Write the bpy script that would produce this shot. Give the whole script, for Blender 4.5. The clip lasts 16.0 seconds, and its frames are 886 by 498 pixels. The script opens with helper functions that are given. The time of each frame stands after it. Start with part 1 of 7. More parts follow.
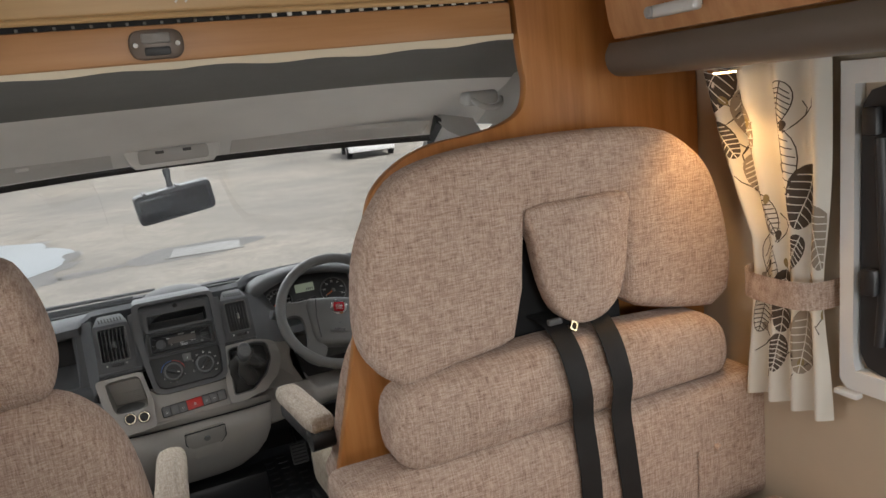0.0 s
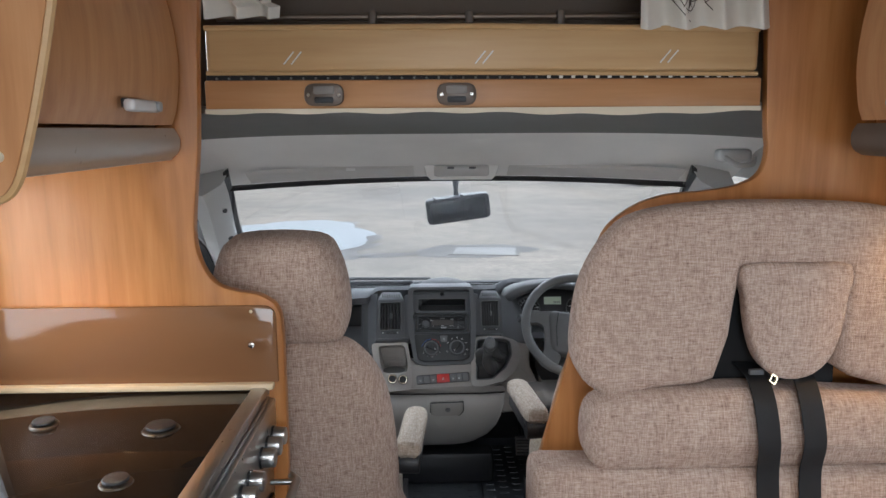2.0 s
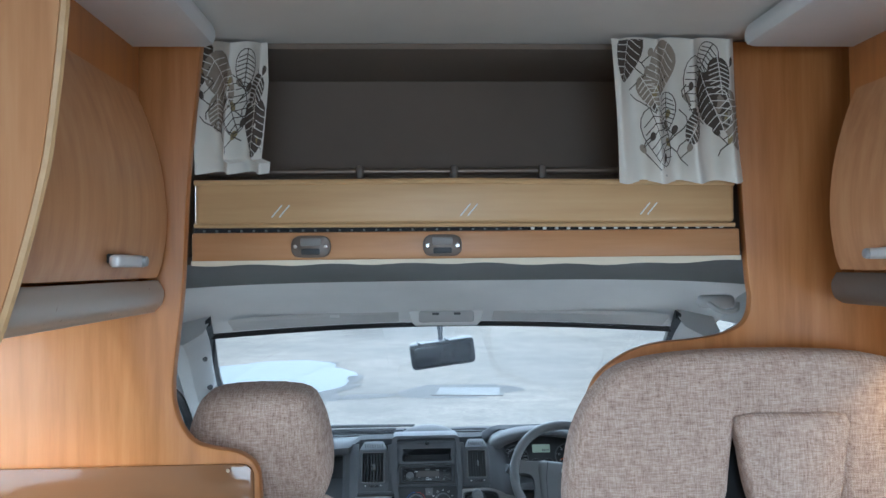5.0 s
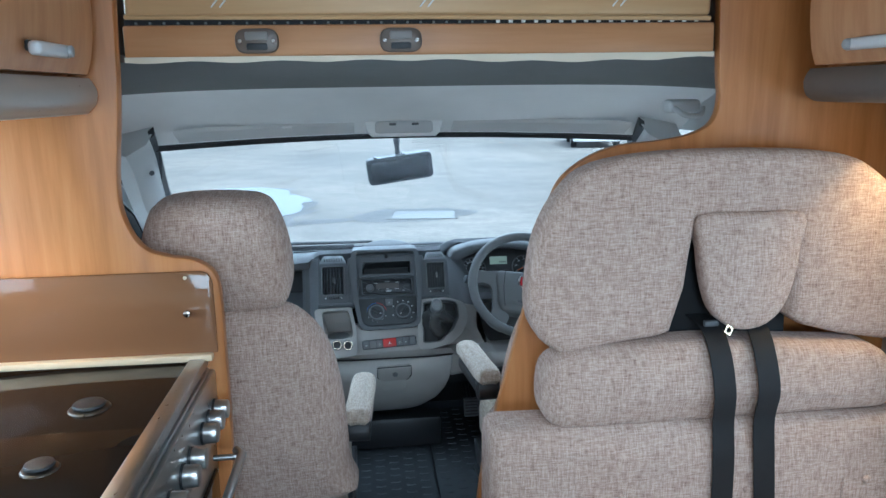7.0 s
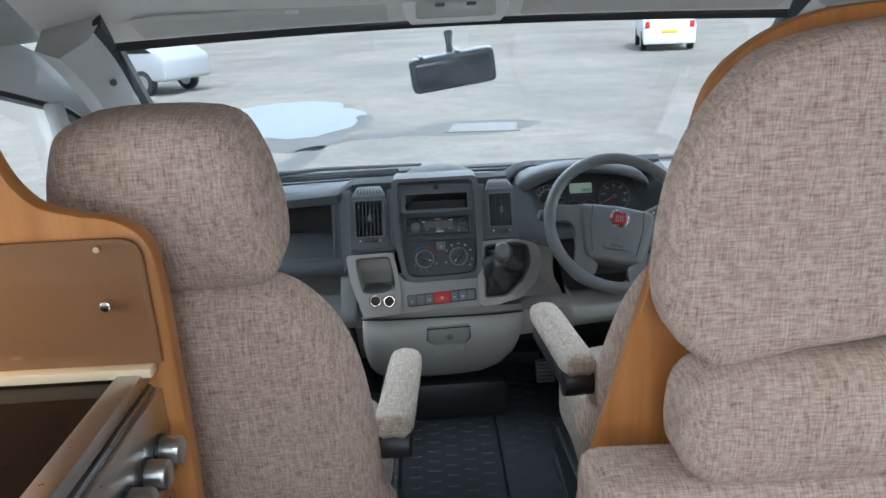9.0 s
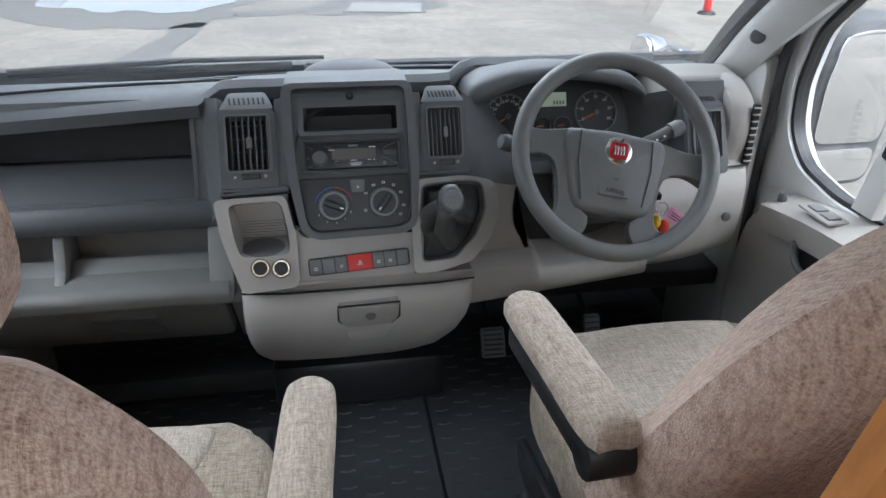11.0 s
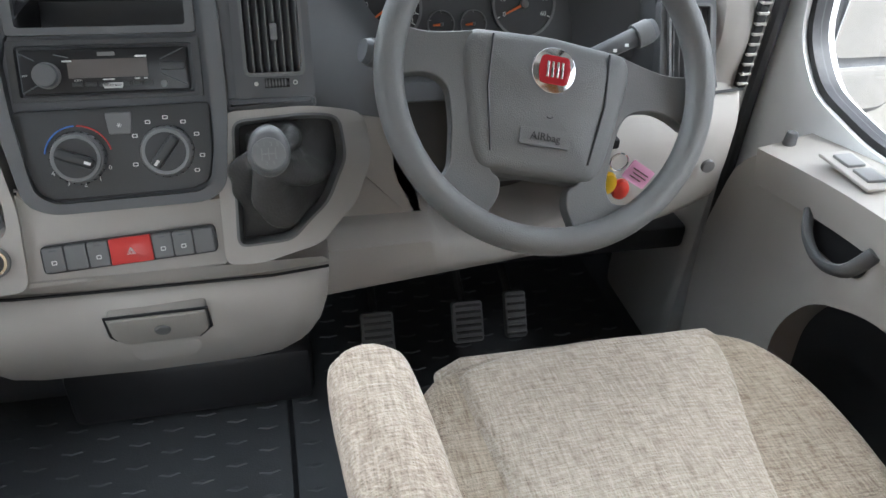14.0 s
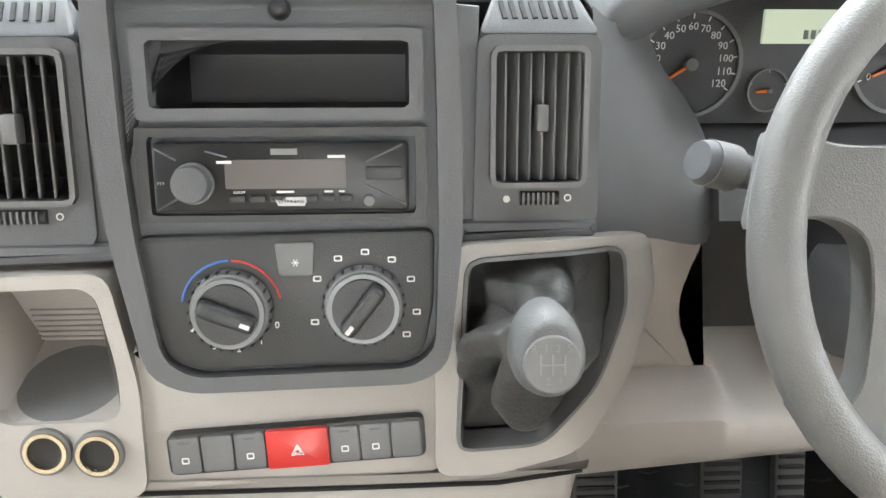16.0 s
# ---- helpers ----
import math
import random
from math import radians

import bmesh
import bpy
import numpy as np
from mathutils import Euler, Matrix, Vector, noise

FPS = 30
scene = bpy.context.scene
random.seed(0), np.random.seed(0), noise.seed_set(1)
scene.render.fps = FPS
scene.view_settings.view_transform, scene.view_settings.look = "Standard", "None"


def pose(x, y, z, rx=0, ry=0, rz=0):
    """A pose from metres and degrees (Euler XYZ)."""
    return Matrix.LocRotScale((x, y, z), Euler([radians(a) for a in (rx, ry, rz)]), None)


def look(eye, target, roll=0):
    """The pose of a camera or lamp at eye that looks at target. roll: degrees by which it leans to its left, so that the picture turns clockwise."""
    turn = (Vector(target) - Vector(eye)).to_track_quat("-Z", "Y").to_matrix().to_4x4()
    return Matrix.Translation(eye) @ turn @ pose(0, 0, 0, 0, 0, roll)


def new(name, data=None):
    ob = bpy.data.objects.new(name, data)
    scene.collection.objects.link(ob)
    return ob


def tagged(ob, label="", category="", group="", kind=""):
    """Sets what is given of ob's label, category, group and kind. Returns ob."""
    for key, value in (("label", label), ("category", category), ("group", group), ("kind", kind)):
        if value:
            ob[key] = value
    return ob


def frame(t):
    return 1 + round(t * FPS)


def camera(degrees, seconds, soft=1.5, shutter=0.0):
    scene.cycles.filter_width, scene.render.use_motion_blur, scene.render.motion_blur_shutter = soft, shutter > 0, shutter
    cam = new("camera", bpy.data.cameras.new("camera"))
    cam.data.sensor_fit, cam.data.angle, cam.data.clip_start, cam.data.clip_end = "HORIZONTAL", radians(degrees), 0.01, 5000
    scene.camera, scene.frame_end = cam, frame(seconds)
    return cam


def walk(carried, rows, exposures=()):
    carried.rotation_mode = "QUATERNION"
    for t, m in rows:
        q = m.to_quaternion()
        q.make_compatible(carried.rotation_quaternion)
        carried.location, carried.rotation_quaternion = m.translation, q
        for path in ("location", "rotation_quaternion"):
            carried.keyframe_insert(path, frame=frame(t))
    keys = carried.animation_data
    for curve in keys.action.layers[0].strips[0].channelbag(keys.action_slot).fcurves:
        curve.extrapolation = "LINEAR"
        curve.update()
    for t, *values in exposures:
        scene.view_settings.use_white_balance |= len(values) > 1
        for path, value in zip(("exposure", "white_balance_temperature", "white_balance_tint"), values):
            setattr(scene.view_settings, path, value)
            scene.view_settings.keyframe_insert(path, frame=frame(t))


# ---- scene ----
cam = camera(62.3, 16.0)
# seconds, stops, kelvin, tint
EXPOSURES = [(0.0, 0.8, 6600, 8), (1.0, 0.97, 6450, 8), (2.0, 1.02, 5850, 8), (3.7, 1.05, 5600, 7), (5.8, 1.42, 4700, -4), (8.2, 1.25, 5000, -2), (10.4, 1.2, 5900, 7), (12.0, 1.6, 5650, 6), (13.5, 1.78, 5950, 6), (14.4, 2.02, 6000, 6), (15.0, 2.65, 6200, 6), (16.0, 2.95, 6550, 6)]
PATH = [
    (0, (-0.077, 0.765, 1.4), (0.677, 2.57, 0.982), -6.4),
    (0.5, (0.014, 0.762, 1.422), (0.461, 2.658, 0.966), -5.7),
    (1, (0.001, 0.67, 1.445), (0.17, 2.614, 1.004), -2.5),
    (1.5, (-0.035, 0.548, 1.456), (0.038, 2.508, 1.061), -1.0),
    (2, (-0.052, 0.472, 1.451), (-0.015, 2.445, 1.127), -0.4),
    (2.5, (-0.045, 0.436, 1.447), (-0.005, 2.417, 1.176), 0.1),
    (3, (-0.039, 0.426, 1.449), (0.008, 2.413, 1.224), -0.1),
    (3.5, (-0.036, 0.429, 1.479), (0.034, 2.426, 1.392), -0.9),
    (3.7, (-0.036, 0.435, 1.484), (0.036, 2.434, 1.46), -1.0),
    (5.8, (-0.073, 0.506, 1.464), (0.03, 2.503, 1.516), -0.6),
    (6, (-0.073, 0.507, 1.458), (0.03, 2.504, 1.421), -0.8),
    (6.5, (-0.082, 0.504, 1.431), (0.095, 2.475, 1.142), -1.0),
    (7, (-0.073, 0.548, 1.421), (0.132, 2.492, 1.002), -0.9),
    (7.5, (-0.027, 0.647, 1.409), (0.085, 2.573, 0.883), -1.5),
    (8, (-0.026, 0.794, 1.383), (-0.011, 2.712, 0.816), -2.6),
    (8.2, (-0.057, 0.872, 1.377), (-0.039, 2.785, 0.795), -2.7),
    (10.3, (0.037, 1.595, 1.277), (0.157, 3.416, 0.461), -1.4),
    (10.5, (-0.007, 1.676, 1.275), (0.166, 3.475, 0.419), -0.9),
    (11, (-0.052, 1.808, 1.224), (0.239, 3.555, 0.294), 0.7),
    (11.5, (-0.022, 1.869, 1.238), (0.33, 3.562, 0.233), 1.9),
    (12, (0.035, 1.978, 1.237), (0.392, 3.637, 0.179), 2.2),
    (12.5, (0.034, 2.071, 1.186), (0.402, 3.715, 0.109), 2.3),
    (13, (0.053, 2.129, 1.183), (0.494, 3.734, 0.073), 3.8),
    (13.5, (0.133, 2.23, 1.125), (0.608, 3.787, -0.037), 4.8),
    (14, (0.169, 2.293, 1.062), (0.588, 3.87, -0.095), 3.6),
    (14.5, (0.179, 2.391, 1.028), (0.537, 4.01, -0.09), 2.4),
    (15, (0.128, 2.558, 1.021), (0.406, 4.184, -0.11), 2.1),
    (15.2, (0.096, 2.614, 1.017), (0.372, 4.226, -0.133), 2.9),
    (15.5, (0.089, 2.663, 1.005), (0.285, 4.284, -0.15), 2.2),
    (16, (0.078, 2.691, 1.001), (0.176, 4.288, -0.199), 1.3),
]
walk(cam, [(t, look(e, g, r)) for t, e, g, r in PATH], EXPOSURES)

# ---- light ----
world = bpy.data.worlds.new("sky")
scene.world = world
world.use_nodes = True
wn = world.node_tree
sky = wn.nodes.new("ShaderNodeTexSky")
sky.sky_type = 'NISHITA'
sky.sun_disc = False
sky.sun_elevation, sky.sun_rotation = radians(59), radians(158)
sky.air_density, sky.dust_density = 1.0, 4.0
veil = wn.nodes.new("ShaderNodeHueSaturation")   # a thin even cloud cover takes the blue out of the sky
veil.inputs["Saturation"].default_value = 0.35
wn.links.new(sky.outputs[0], veil.inputs["Color"])
wn.links.new(veil.outputs[0], wn.nodes["Background"].inputs[0])
wn.nodes["Background"].inputs[1].default_value = 0.15
sun = new("sun", bpy.data.lights.new("sun", 'SUN'))
sun.data.energy, sun.data.angle, sun.data.color = 1.5, radians(25), (1.0, 0.97, 0.93)
sun.matrix_world = look((2, -5, 9), (0, 0, 0))


def area_lamp(name, eye, target, w, h, energy, color):
    ob = new(name, bpy.data.lights.new(name, 'AREA'))
    ob.data.shape, ob.data.size, ob.data.size_y = 'RECTANGLE', w, h
    ob.data.energy, ob.data.color = energy, color
    ob.matrix_world = look(eye, target)
    return ob


# kitchen and dinette windows' daylight; rooflight and rear window are assumed, added as fill
area_lamp("rooflight_fill", (0.06, 0.2, 1.96), (0.06, 0.2, 0), 0.6, 0.6, 6, (0.95, 0.98, 1.0))
area_lamp("kitchen_window_daylight", (-1.075, 1.65, 1.15), (0.5, 1.5, 0.9), 0.68, 0.42, 2.2, (0.93, 0.97, 1.0))
area_lamp("rear_window_fill", (0.06, -1.95, 1.2), (0.06, 2, 0.9), 1.2, 0.6, 10, (0.95, 0.98, 1.0))
area_lamp("dinette_window_daylight", (1.17, 1.15, 1.05), (0, 1.4, 0.8), 0.75, 0.4, 1.2, (0.93, 0.97, 1.0))
# added lamps outside the cab glass, out of sight, boost its sky light
area_lamp("passenger_window_fill", (-1.75, 2.75, 1.75), (-0.5, 2.85, 0.85), 0.9, 0.8, 9, (0.95, 0.98, 1.0))
area_lamp("driver_window_fill", (1.85, 2.75, 1.75), (0.6, 2.85, 0.85), 0.9, 0.8, 7, (0.97, 0.98, 1.0))
area_lamp("windscreen_fill", (0.05, 4.15, 1.75), (0.05, 3.0, 0.75), 1.5, 0.6, 11, (0.95, 0.98, 1.0))


# ---- materials ----
class Nodes:
    """A short way to write node trees."""

    def __init__(self, name):
        self.mat = bpy.data.materials.new(name)
        self.mat.use_nodes = True
        self.tree = self.mat.node_tree
        self.bsdf = self.tree.nodes["Principled BSDF"]
        self.co = self.tree.nodes.new("ShaderNodeTexCoord").outputs["Object"]

    def put(self, socket, value):
        if isinstance(value, bpy.types.NodeSocket):
            self.tree.links.new(value, socket)
        else:
            socket.default_value = value

    def set(self, **kw):
        names = {"color": "Base Color", "rough": "Roughness", "metal": "Metallic", "normal": "Normal", "spec": "Specular IOR Level",
                 "trans": "Transmission Weight", "ior": "IOR", "coat": "Coat Weight", "sheen": "Sheen Weight", "alpha": "Alpha"}
        for k, v in kw.items():
            self.put(self.bsdf.inputs[names[k]], v)
        return self

    def noise(self, scale, stretch=(1, 1, 1), detail=3.0, rough=0.55, co=None):
        m = self.tree.nodes.new("ShaderNodeMapping")
        self.put(m.inputs["Vector"], co or self.co)
        m.inputs["Scale"].default_value = stretch
        n = self.tree.nodes.new("ShaderNodeTexNoise")
        n.inputs["Scale"].default_value, n.inputs["Detail"].default_value, n.inputs["Roughness"].default_value = scale, detail, rough
        self.put(n.inputs["Vector"], m.outputs[0])
        return n.outputs[0]

    def voronoi(self, scale, stretch=(1, 1, 1)):
        m = self.tree.nodes.new("ShaderNodeMapping")
        self.put(m.inputs["Vector"], self.co)
        m.inputs["Scale"].default_value = stretch
        n = self.tree.nodes.new("ShaderNodeTexVoronoi")
        n.inputs["Scale"].default_value = scale
        self.put(n.inputs["Vector"], m.outputs[0])
        return n.outputs["Distance"]

    def ramp(self, fac, *stops):
        n = self.tree.nodes.new("ShaderNodeValToRGB")
        el = n.color_ramp.elements
        while len(el) < len(stops):
            el.new(0.5)
        for e, (p, c) in zip(el, stops):
            e.position, e.color = p, (*c, 1) if len(c) == 3 else c
        self.put(n.inputs[0], fac)
        return n.outputs[0]

    def mix(self, fac, a, b, kind='MIX'):
        n = self.tree.nodes.new("ShaderNodeMix")
        n.data_type, n.blend_type = 'RGBA', kind
        self.put(n.inputs[0], fac)
        self.put(n.inputs[6], a if isinstance(a, bpy.types.NodeSocket) else (*a, 1))
        self.put(n.inputs[7], b if isinstance(b, bpy.types.NodeSocket) else (*b, 1))
        return n.outputs[2]

    def math(self, op, a, b=0.0):
        n = self.tree.nodes.new("ShaderNodeMath")
        n.operation = op
        self.put(n.inputs[0], a)
        self.put(n.inputs[1], b)
        return n.outputs[0]

    def bump(self, height, strength=0.3, distance=0.002):
        n = self.tree.nodes.new("ShaderNodeBump")
        n.inputs["Strength"].default_value, n.inputs["Distance"].default_value = strength, distance
        self.put(n.inputs["Height"], height)
        self.put(self.bsdf.inputs["Normal"], n.outputs[0])
        return self


def fabric(name, light, dark, warm):
    n = Nodes(name)
    weft = n.noise(380, (0.14, 1, 1), 2.0)
    warp = n.noise(380, (1, 0.14, 0.14), 2.0)
    weave = n.math('MULTIPLY', n.math('ADD', weft, warp), 0.5)
    slub = n.math('MULTIPLY', n.math('ADD', n.noise(215, (0.12, 1, 1), 2.0), n.noise(215, (1, 0.12, 0.12), 2.0)), 0.5)
    yarn = n.math('ADD', n.math('MULTIPLY', weave, 0.72), n.math('MULTIPLY', slub, 0.28))
    big = n.noise(6, (1, 1, 1), 3.0)
    c = n.ramp(yarn, (0.34, dark), (0.47, warm), (0.60, light))
    c = n.mix(n.math('MULTIPLY', big, 0.15), c, dark)
    n.set(color=c, rough=0.95, spec=0.12, sheen=0.12)
    n.bump(n.math('ADD', yarn, n.math('MULTIPLY', n.voronoi(420), 0.2)), 1.0, 0.004)
    return n.mat


def plastic(name, color, rough=0.5, grain=900, strength=0.25):
    n = Nodes(name)
    c = n.mix(n.noise(5, detail=4.0), tuple(x * 0.88 for x in color), tuple(min(1, x * 1.1) for x in color))
    n.set(color=c, rough=n.math('ADD', n.math('MULTIPLY', n.noise(30), 0.14), rough - 0.07))
    n.bump(n.voronoi(grain), strength, 0.0006)
    return n.mat


def plain(name, color, rough=0.5, metal=0.0, wear=0.1):
    n = Nodes(name)
    c = n.mix(n.noise(12, detail=4.0), tuple(x * (1 - wear) for x in color), color)
    n.set(color=c, rough=n.math('ADD', n.math('MULTIPLY', n.noise(60), 0.12), rough - 0.06), metal=metal)
    return n.mat


def wood(name, a, b, c, stretch=(1, 1, 0.07), rough=0.36):
    n = Nodes(name)
    grain = n.noise(38, stretch, 6.0, 0.6)
    fine = n.noise(240, tuple(s if s == 1 else s * 0.6 for s in stretch), 2.0)
    col = n.ramp(grain, (0.3, a), (0.52, b), (0.72, c))
    col = n.mix(n.math('MULTIPLY', fine, 0.22), col, a)
    n.set(color=col, rough=n.math('ADD', n.math('MULTIPLY', grain, 0.15), rough - 0.08), spec=0.35)
    n.bump(fine, 0.06, 0.0006)
    return n.mat


def glow(name, color, strength):
    n = Nodes(name)
    n.set(color=(*color, 1), rough=0.4)
    n.bsdf.inputs["Emission Color"].default_value = (*color, 1)
    n.bsdf.inputs["Emission Strength"].default_value = strength
    return n.mat


def glass(name, tint=(1, 1, 1), rough=0.0):
    n = Nodes(name)
    n.set(color=(*tint, 1), rough=rough, trans=1.0, ior=1.45)
    return n.mat


TWEED = fabric("tweed_fabric", (0.64, 0.515, 0.43), (0.24, 0.155, 0.12), (0.47, 0.34, 0.272))
CREAM_TWEED = fabric("seat_tweed", (0.55, 0.49, 0.415), (0.27, 0.22, 0.17), (0.42, 0.36, 0.295))
BOLSTER_TWEED = fabric("bolster_tweed", (0.45, 0.38, 0.30), (0.18, 0.14, 0.105), (0.32, 0.265, 0.205))
WOOD = wood("pearwood_veneer", (0.36, 0.140, 0.036), (0.46, 0.190, 0.055), (0.52, 0.235, 0.075))
WOOD_LIGHT = wood("locker_veneer", (0.42, 0.20, 0.085), (0.52, 0.27, 0.125), (0.58, 0.33, 0.165))
TAN = wood("bed_board_veneer", (0.46, 0.29, 0.135), (0.52, 0.34, 0.165), (0.56, 0.38, 0.195), (0.07, 1, 1))
TAN_DARK = wood("bed_rail_veneer", (0.40, 0.20, 0.085), (0.46, 0.24, 0.11), (0.50, 0.28, 0.135), (0.07, 1, 1))
DASH = plastic("dark_dash_plastic", (0.098, 0.100, 0.104), 0.55)
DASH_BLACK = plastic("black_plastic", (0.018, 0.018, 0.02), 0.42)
GREY = plastic("stone_grey_plastic", (0.37, 0.35, 0.325), 0.55)
PILLAR = plastic("pillar_grey_plastic", (0.58, 0.575, 0.56), 0.6)
HEADLINER = plastic("headliner_cloth", (0.80, 0.80, 0.79), 0.9, 500, 0.4)
SHELF_GREY = plastic("dark_lining", (0.19, 0.19, 0.185), 0.85, 500, 0.4)
RUBBER = plastic("floor_rubber", (0.052, 0.056, 0.062), 0.55, 300)
WEB = plastic("belt_webbing", (0.008, 0.008, 0.009), 0.7, 1500)
WHITE = plain("white_paint", (0.78, 0.79, 0.80), 0.35)
WALLBOARD = plain("cream_wallboard", (0.60, 0.50, 0.38), 0.6)
CEILING = plain("ceiling_lining", (0.72, 0.70, 0.66), 0.8)
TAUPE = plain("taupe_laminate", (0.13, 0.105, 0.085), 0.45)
BROWN = plain("brown_lining", (0.205, 0.162, 0.128), 0.85)
STEEL = plain("brushed_steel", (0.55, 0.55, 0.54), 0.3, 1.0)
CHROME = plain("chrome", (0.8, 0.8, 0.8), 0.12, 1.0)
GLASS = glass("clear_glass")
CREAM_EDGE = plain("cream_edge_tape", (0.68, 0.60, 0.46), 0.7)


# ---- mesh helpers ----
def part(name, bm, material, parent=None, label="", smooth=40):
    me = bpy.data.meshes.new(name)
    bmesh.ops.recalc_face_normals(bm, faces=bm.faces)
    for f in bm.faces:
        f.smooth = True
    for e in bm.edges:
        e.smooth = not (len(e.link_faces) == 2 and e.calc_face_angle(0) > radians(smooth))
    bm.to_mesh(me)
    bm.free()
    me.materials.append(material)
    ob = new(name, me)
    if parent:
        ob.parent = parent
        if parent.type == 'EMPTY':
            ob.matrix_parent_inverse = Matrix.Translation(-parent.location)
    if label:
        ob["label"] = label
    return ob


def thing(name, label, category, group="", kind="", at=(0, 0, 0)):
    ob = new(name)
    ob.location = at
    ob.empty_display_size = 0.05
    return tagged(ob, label, category, group, kind)


def box(size, at=(0, 0, 0), r=0.003, m=None, seg=2, bm=None):
    """A bevelled box."""
    made = bmesh.new()
    bmesh.ops.create_cube(made, size=1)
    bmesh.ops.scale(made, vec=size, verts=made.verts)
    if r:
        bmesh.ops.bevel(made, geom=made.edges[:], offset=min(r, min(size) * 0.49), segments=seg, affect='EDGES', profile=0.5)
    bmesh.ops.translate(made, vec=at, verts=made.verts)
    if m:
        bmesh.ops.transform(made, matrix=m, verts=made.verts)
    return join(bm, made)


def join(bm, made):
    if bm is None:
        return made
    me = bpy.data.meshes.new("joined")
    made.to_mesh(me)
    made.free()
    bm.from_mesh(me)
    bpy.data.meshes.remove(me)
    return bm


def prism(outline, d0, d1, m=None, r=0.0, bm=None, seg=2):
    """An outline in x, z pushed out along y from d0 to d1."""
    made = bmesh.new()
    a = [made.verts.new((x, d0, z)) for x, z in outline]
    b = [made.verts.new((x, d1, z)) for x, z in outline]
    made.faces.new(a)
    made.faces.new(b[::-1])
    n = len(a)
    for i in range(n):
        made.faces.new((a[i], b[i], b[(i + 1) % n], a[(i + 1) % n]))
    bmesh.ops.recalc_face_normals(made, faces=made.faces)
    if r:
        caps = [e for e in made.edges if abs(e.verts[0].co.y - e.verts[1].co.y) < 1e-6]
        bmesh.ops.bevel(made, geom=caps, offset=r, segments=seg, affect='EDGES', profile=0.5)
    if m:
        bmesh.ops.transform(made, matrix=m, verts=made.verts)
    return join(bm, made)


def loft(rings, closed=True, caps=True, bm=None):
    """A skin over rings of equal count."""
    made = bmesh.new()
    vs = [[made.verts.new(p) for p in ring] for ring in rings]
    n = len(vs[0])
    for a, b in zip(vs, vs[1:]):
        for i in range(n if closed else n - 1):
            j = (i + 1) % n
            made.faces.new((a[i], a[j], b[j], b[i]))
    if caps and closed:
        made.faces.new(vs[0][::-1])
        made.faces.new(vs[-1])
    return join(bm, made)


def cyl(r0, r1, h, m=None, seg=24, bm=None, bevel=0.0):
    """A cone or cylinder along +z from its base."""
    made = bmesh.new()
    bmesh.ops.create_cone(made, cap_ends=True, segments=seg, radius1=r0, radius2=max(r1, 1e-4), depth=h)
    if bevel:
        rim = [e for e in made.edges if abs(e.verts[0].co.z - e.verts[1].co.z) < 1e-6]
        bmesh.ops.bevel(made, geom=rim, offset=bevel, segments=2, affect='EDGES', profile=0.5)
    bmesh.ops.translate(made, vec=(0, 0, h / 2), verts=made.verts)
    if m:
        bmesh.ops.transform(made, matrix=m, verts=made.verts)
    return join(bm, made)


def tube(points, r, seg=10, bm=None, closed=False, flat=1.0):
    """A round bar along points; r may be a list."""
    pts = [Vector(p) for p in points]
    n = len(pts)
    rings = []
    up = None
    for i, p in enumerate(pts):
        a = pts[(i - 1) % n] if closed or i else p
        b = pts[(i + 1) % n] if closed or i < n - 1 else p
        d = (b - a).normalized()
        if up is None:
            up = d.orthogonal().normalized()
        side = d.cross(up).normalized()
        up = side.cross(d).normalized()
        rr = r[i] if isinstance(r, (list, tuple)) else r
        rings.append([p + side * (rr * math.cos(k * math.tau / seg)) + up * (rr * flat * math.sin(k * math.tau / seg)) for k in range(seg)])
    if closed:
        rings.append(rings[0])
    return loft(rings, True, not closed, bm)


def smooth_line(points, steps=6, closed=False):
    """A Catmull-Rom line through points."""
    pts = [Vector(p) for p in points]
    n = len(pts)
    out = []
    for i in range(n if closed else n - 1):
        if closed:
            p = [pts[(i + k - 1) % n] for k in range(4)]
        else:
            p = [pts[max(0, min(n - 1, i + k - 1))] for k in range(4)]
        for s in range(steps):
            t = s / steps
            out.append(0.5 * (2 * p[1] + (p[2] - p[0]) * t + (2 * p[0] - 5 * p[1] + 4 * p[2] - p[3]) * t * t + (3 * p[1] - p[0] - 3 * p[2] + p[3]) * t ** 3))
    if not closed:
        out.append(pts[-1])
    return out


def rounded(points, r, seg=5):
    """A flat outline with its corners rounded; r may be a list."""
    out = []
    n = len(points)
    for i in range(n):
        p, a, b = Vector(points[i]), Vector(points[i - 1]), Vector(points[(i + 1) % n])
        rr = r[i] if isinstance(r, (list, tuple)) else r
        rr = min(rr, (a - p).length * 0.48, (b - p).length * 0.48)
        if rr <= 1e-5:
            out.append(tuple(p))
            continue
        s, e = p + (a - p).normalized() * rr, p + (b - p).normalized() * rr
        for k in range(seg + 1):
            t = k / seg
            out.append(tuple((1 - t) ** 2 * s + 2 * t * (1 - t) * p + t * t * e))
    return out


def rect(x0, z0, x1, z1):
    return [(x0, z0), (x1, z0), (x1, z1), (x0, z1)]


def inset(outline, d):
    """Each corner of an outline moved inward by d."""
    n = len(outline)
    area = sum(outline[i - 1][0] * outline[i][1] - outline[i][0] * outline[i - 1][1] for i in range(n))
    sign = 1 if area > 0 else -1
    out = []
    for i in range(n):
        p, a, b = Vector(outline[i]), Vector(outline[i - 1]), Vector(outline[(i + 1) % n])
        t = (b - a).normalized()
        out.append(tuple(p + Vector((-t.y, t.x)) * d * sign))
    return out


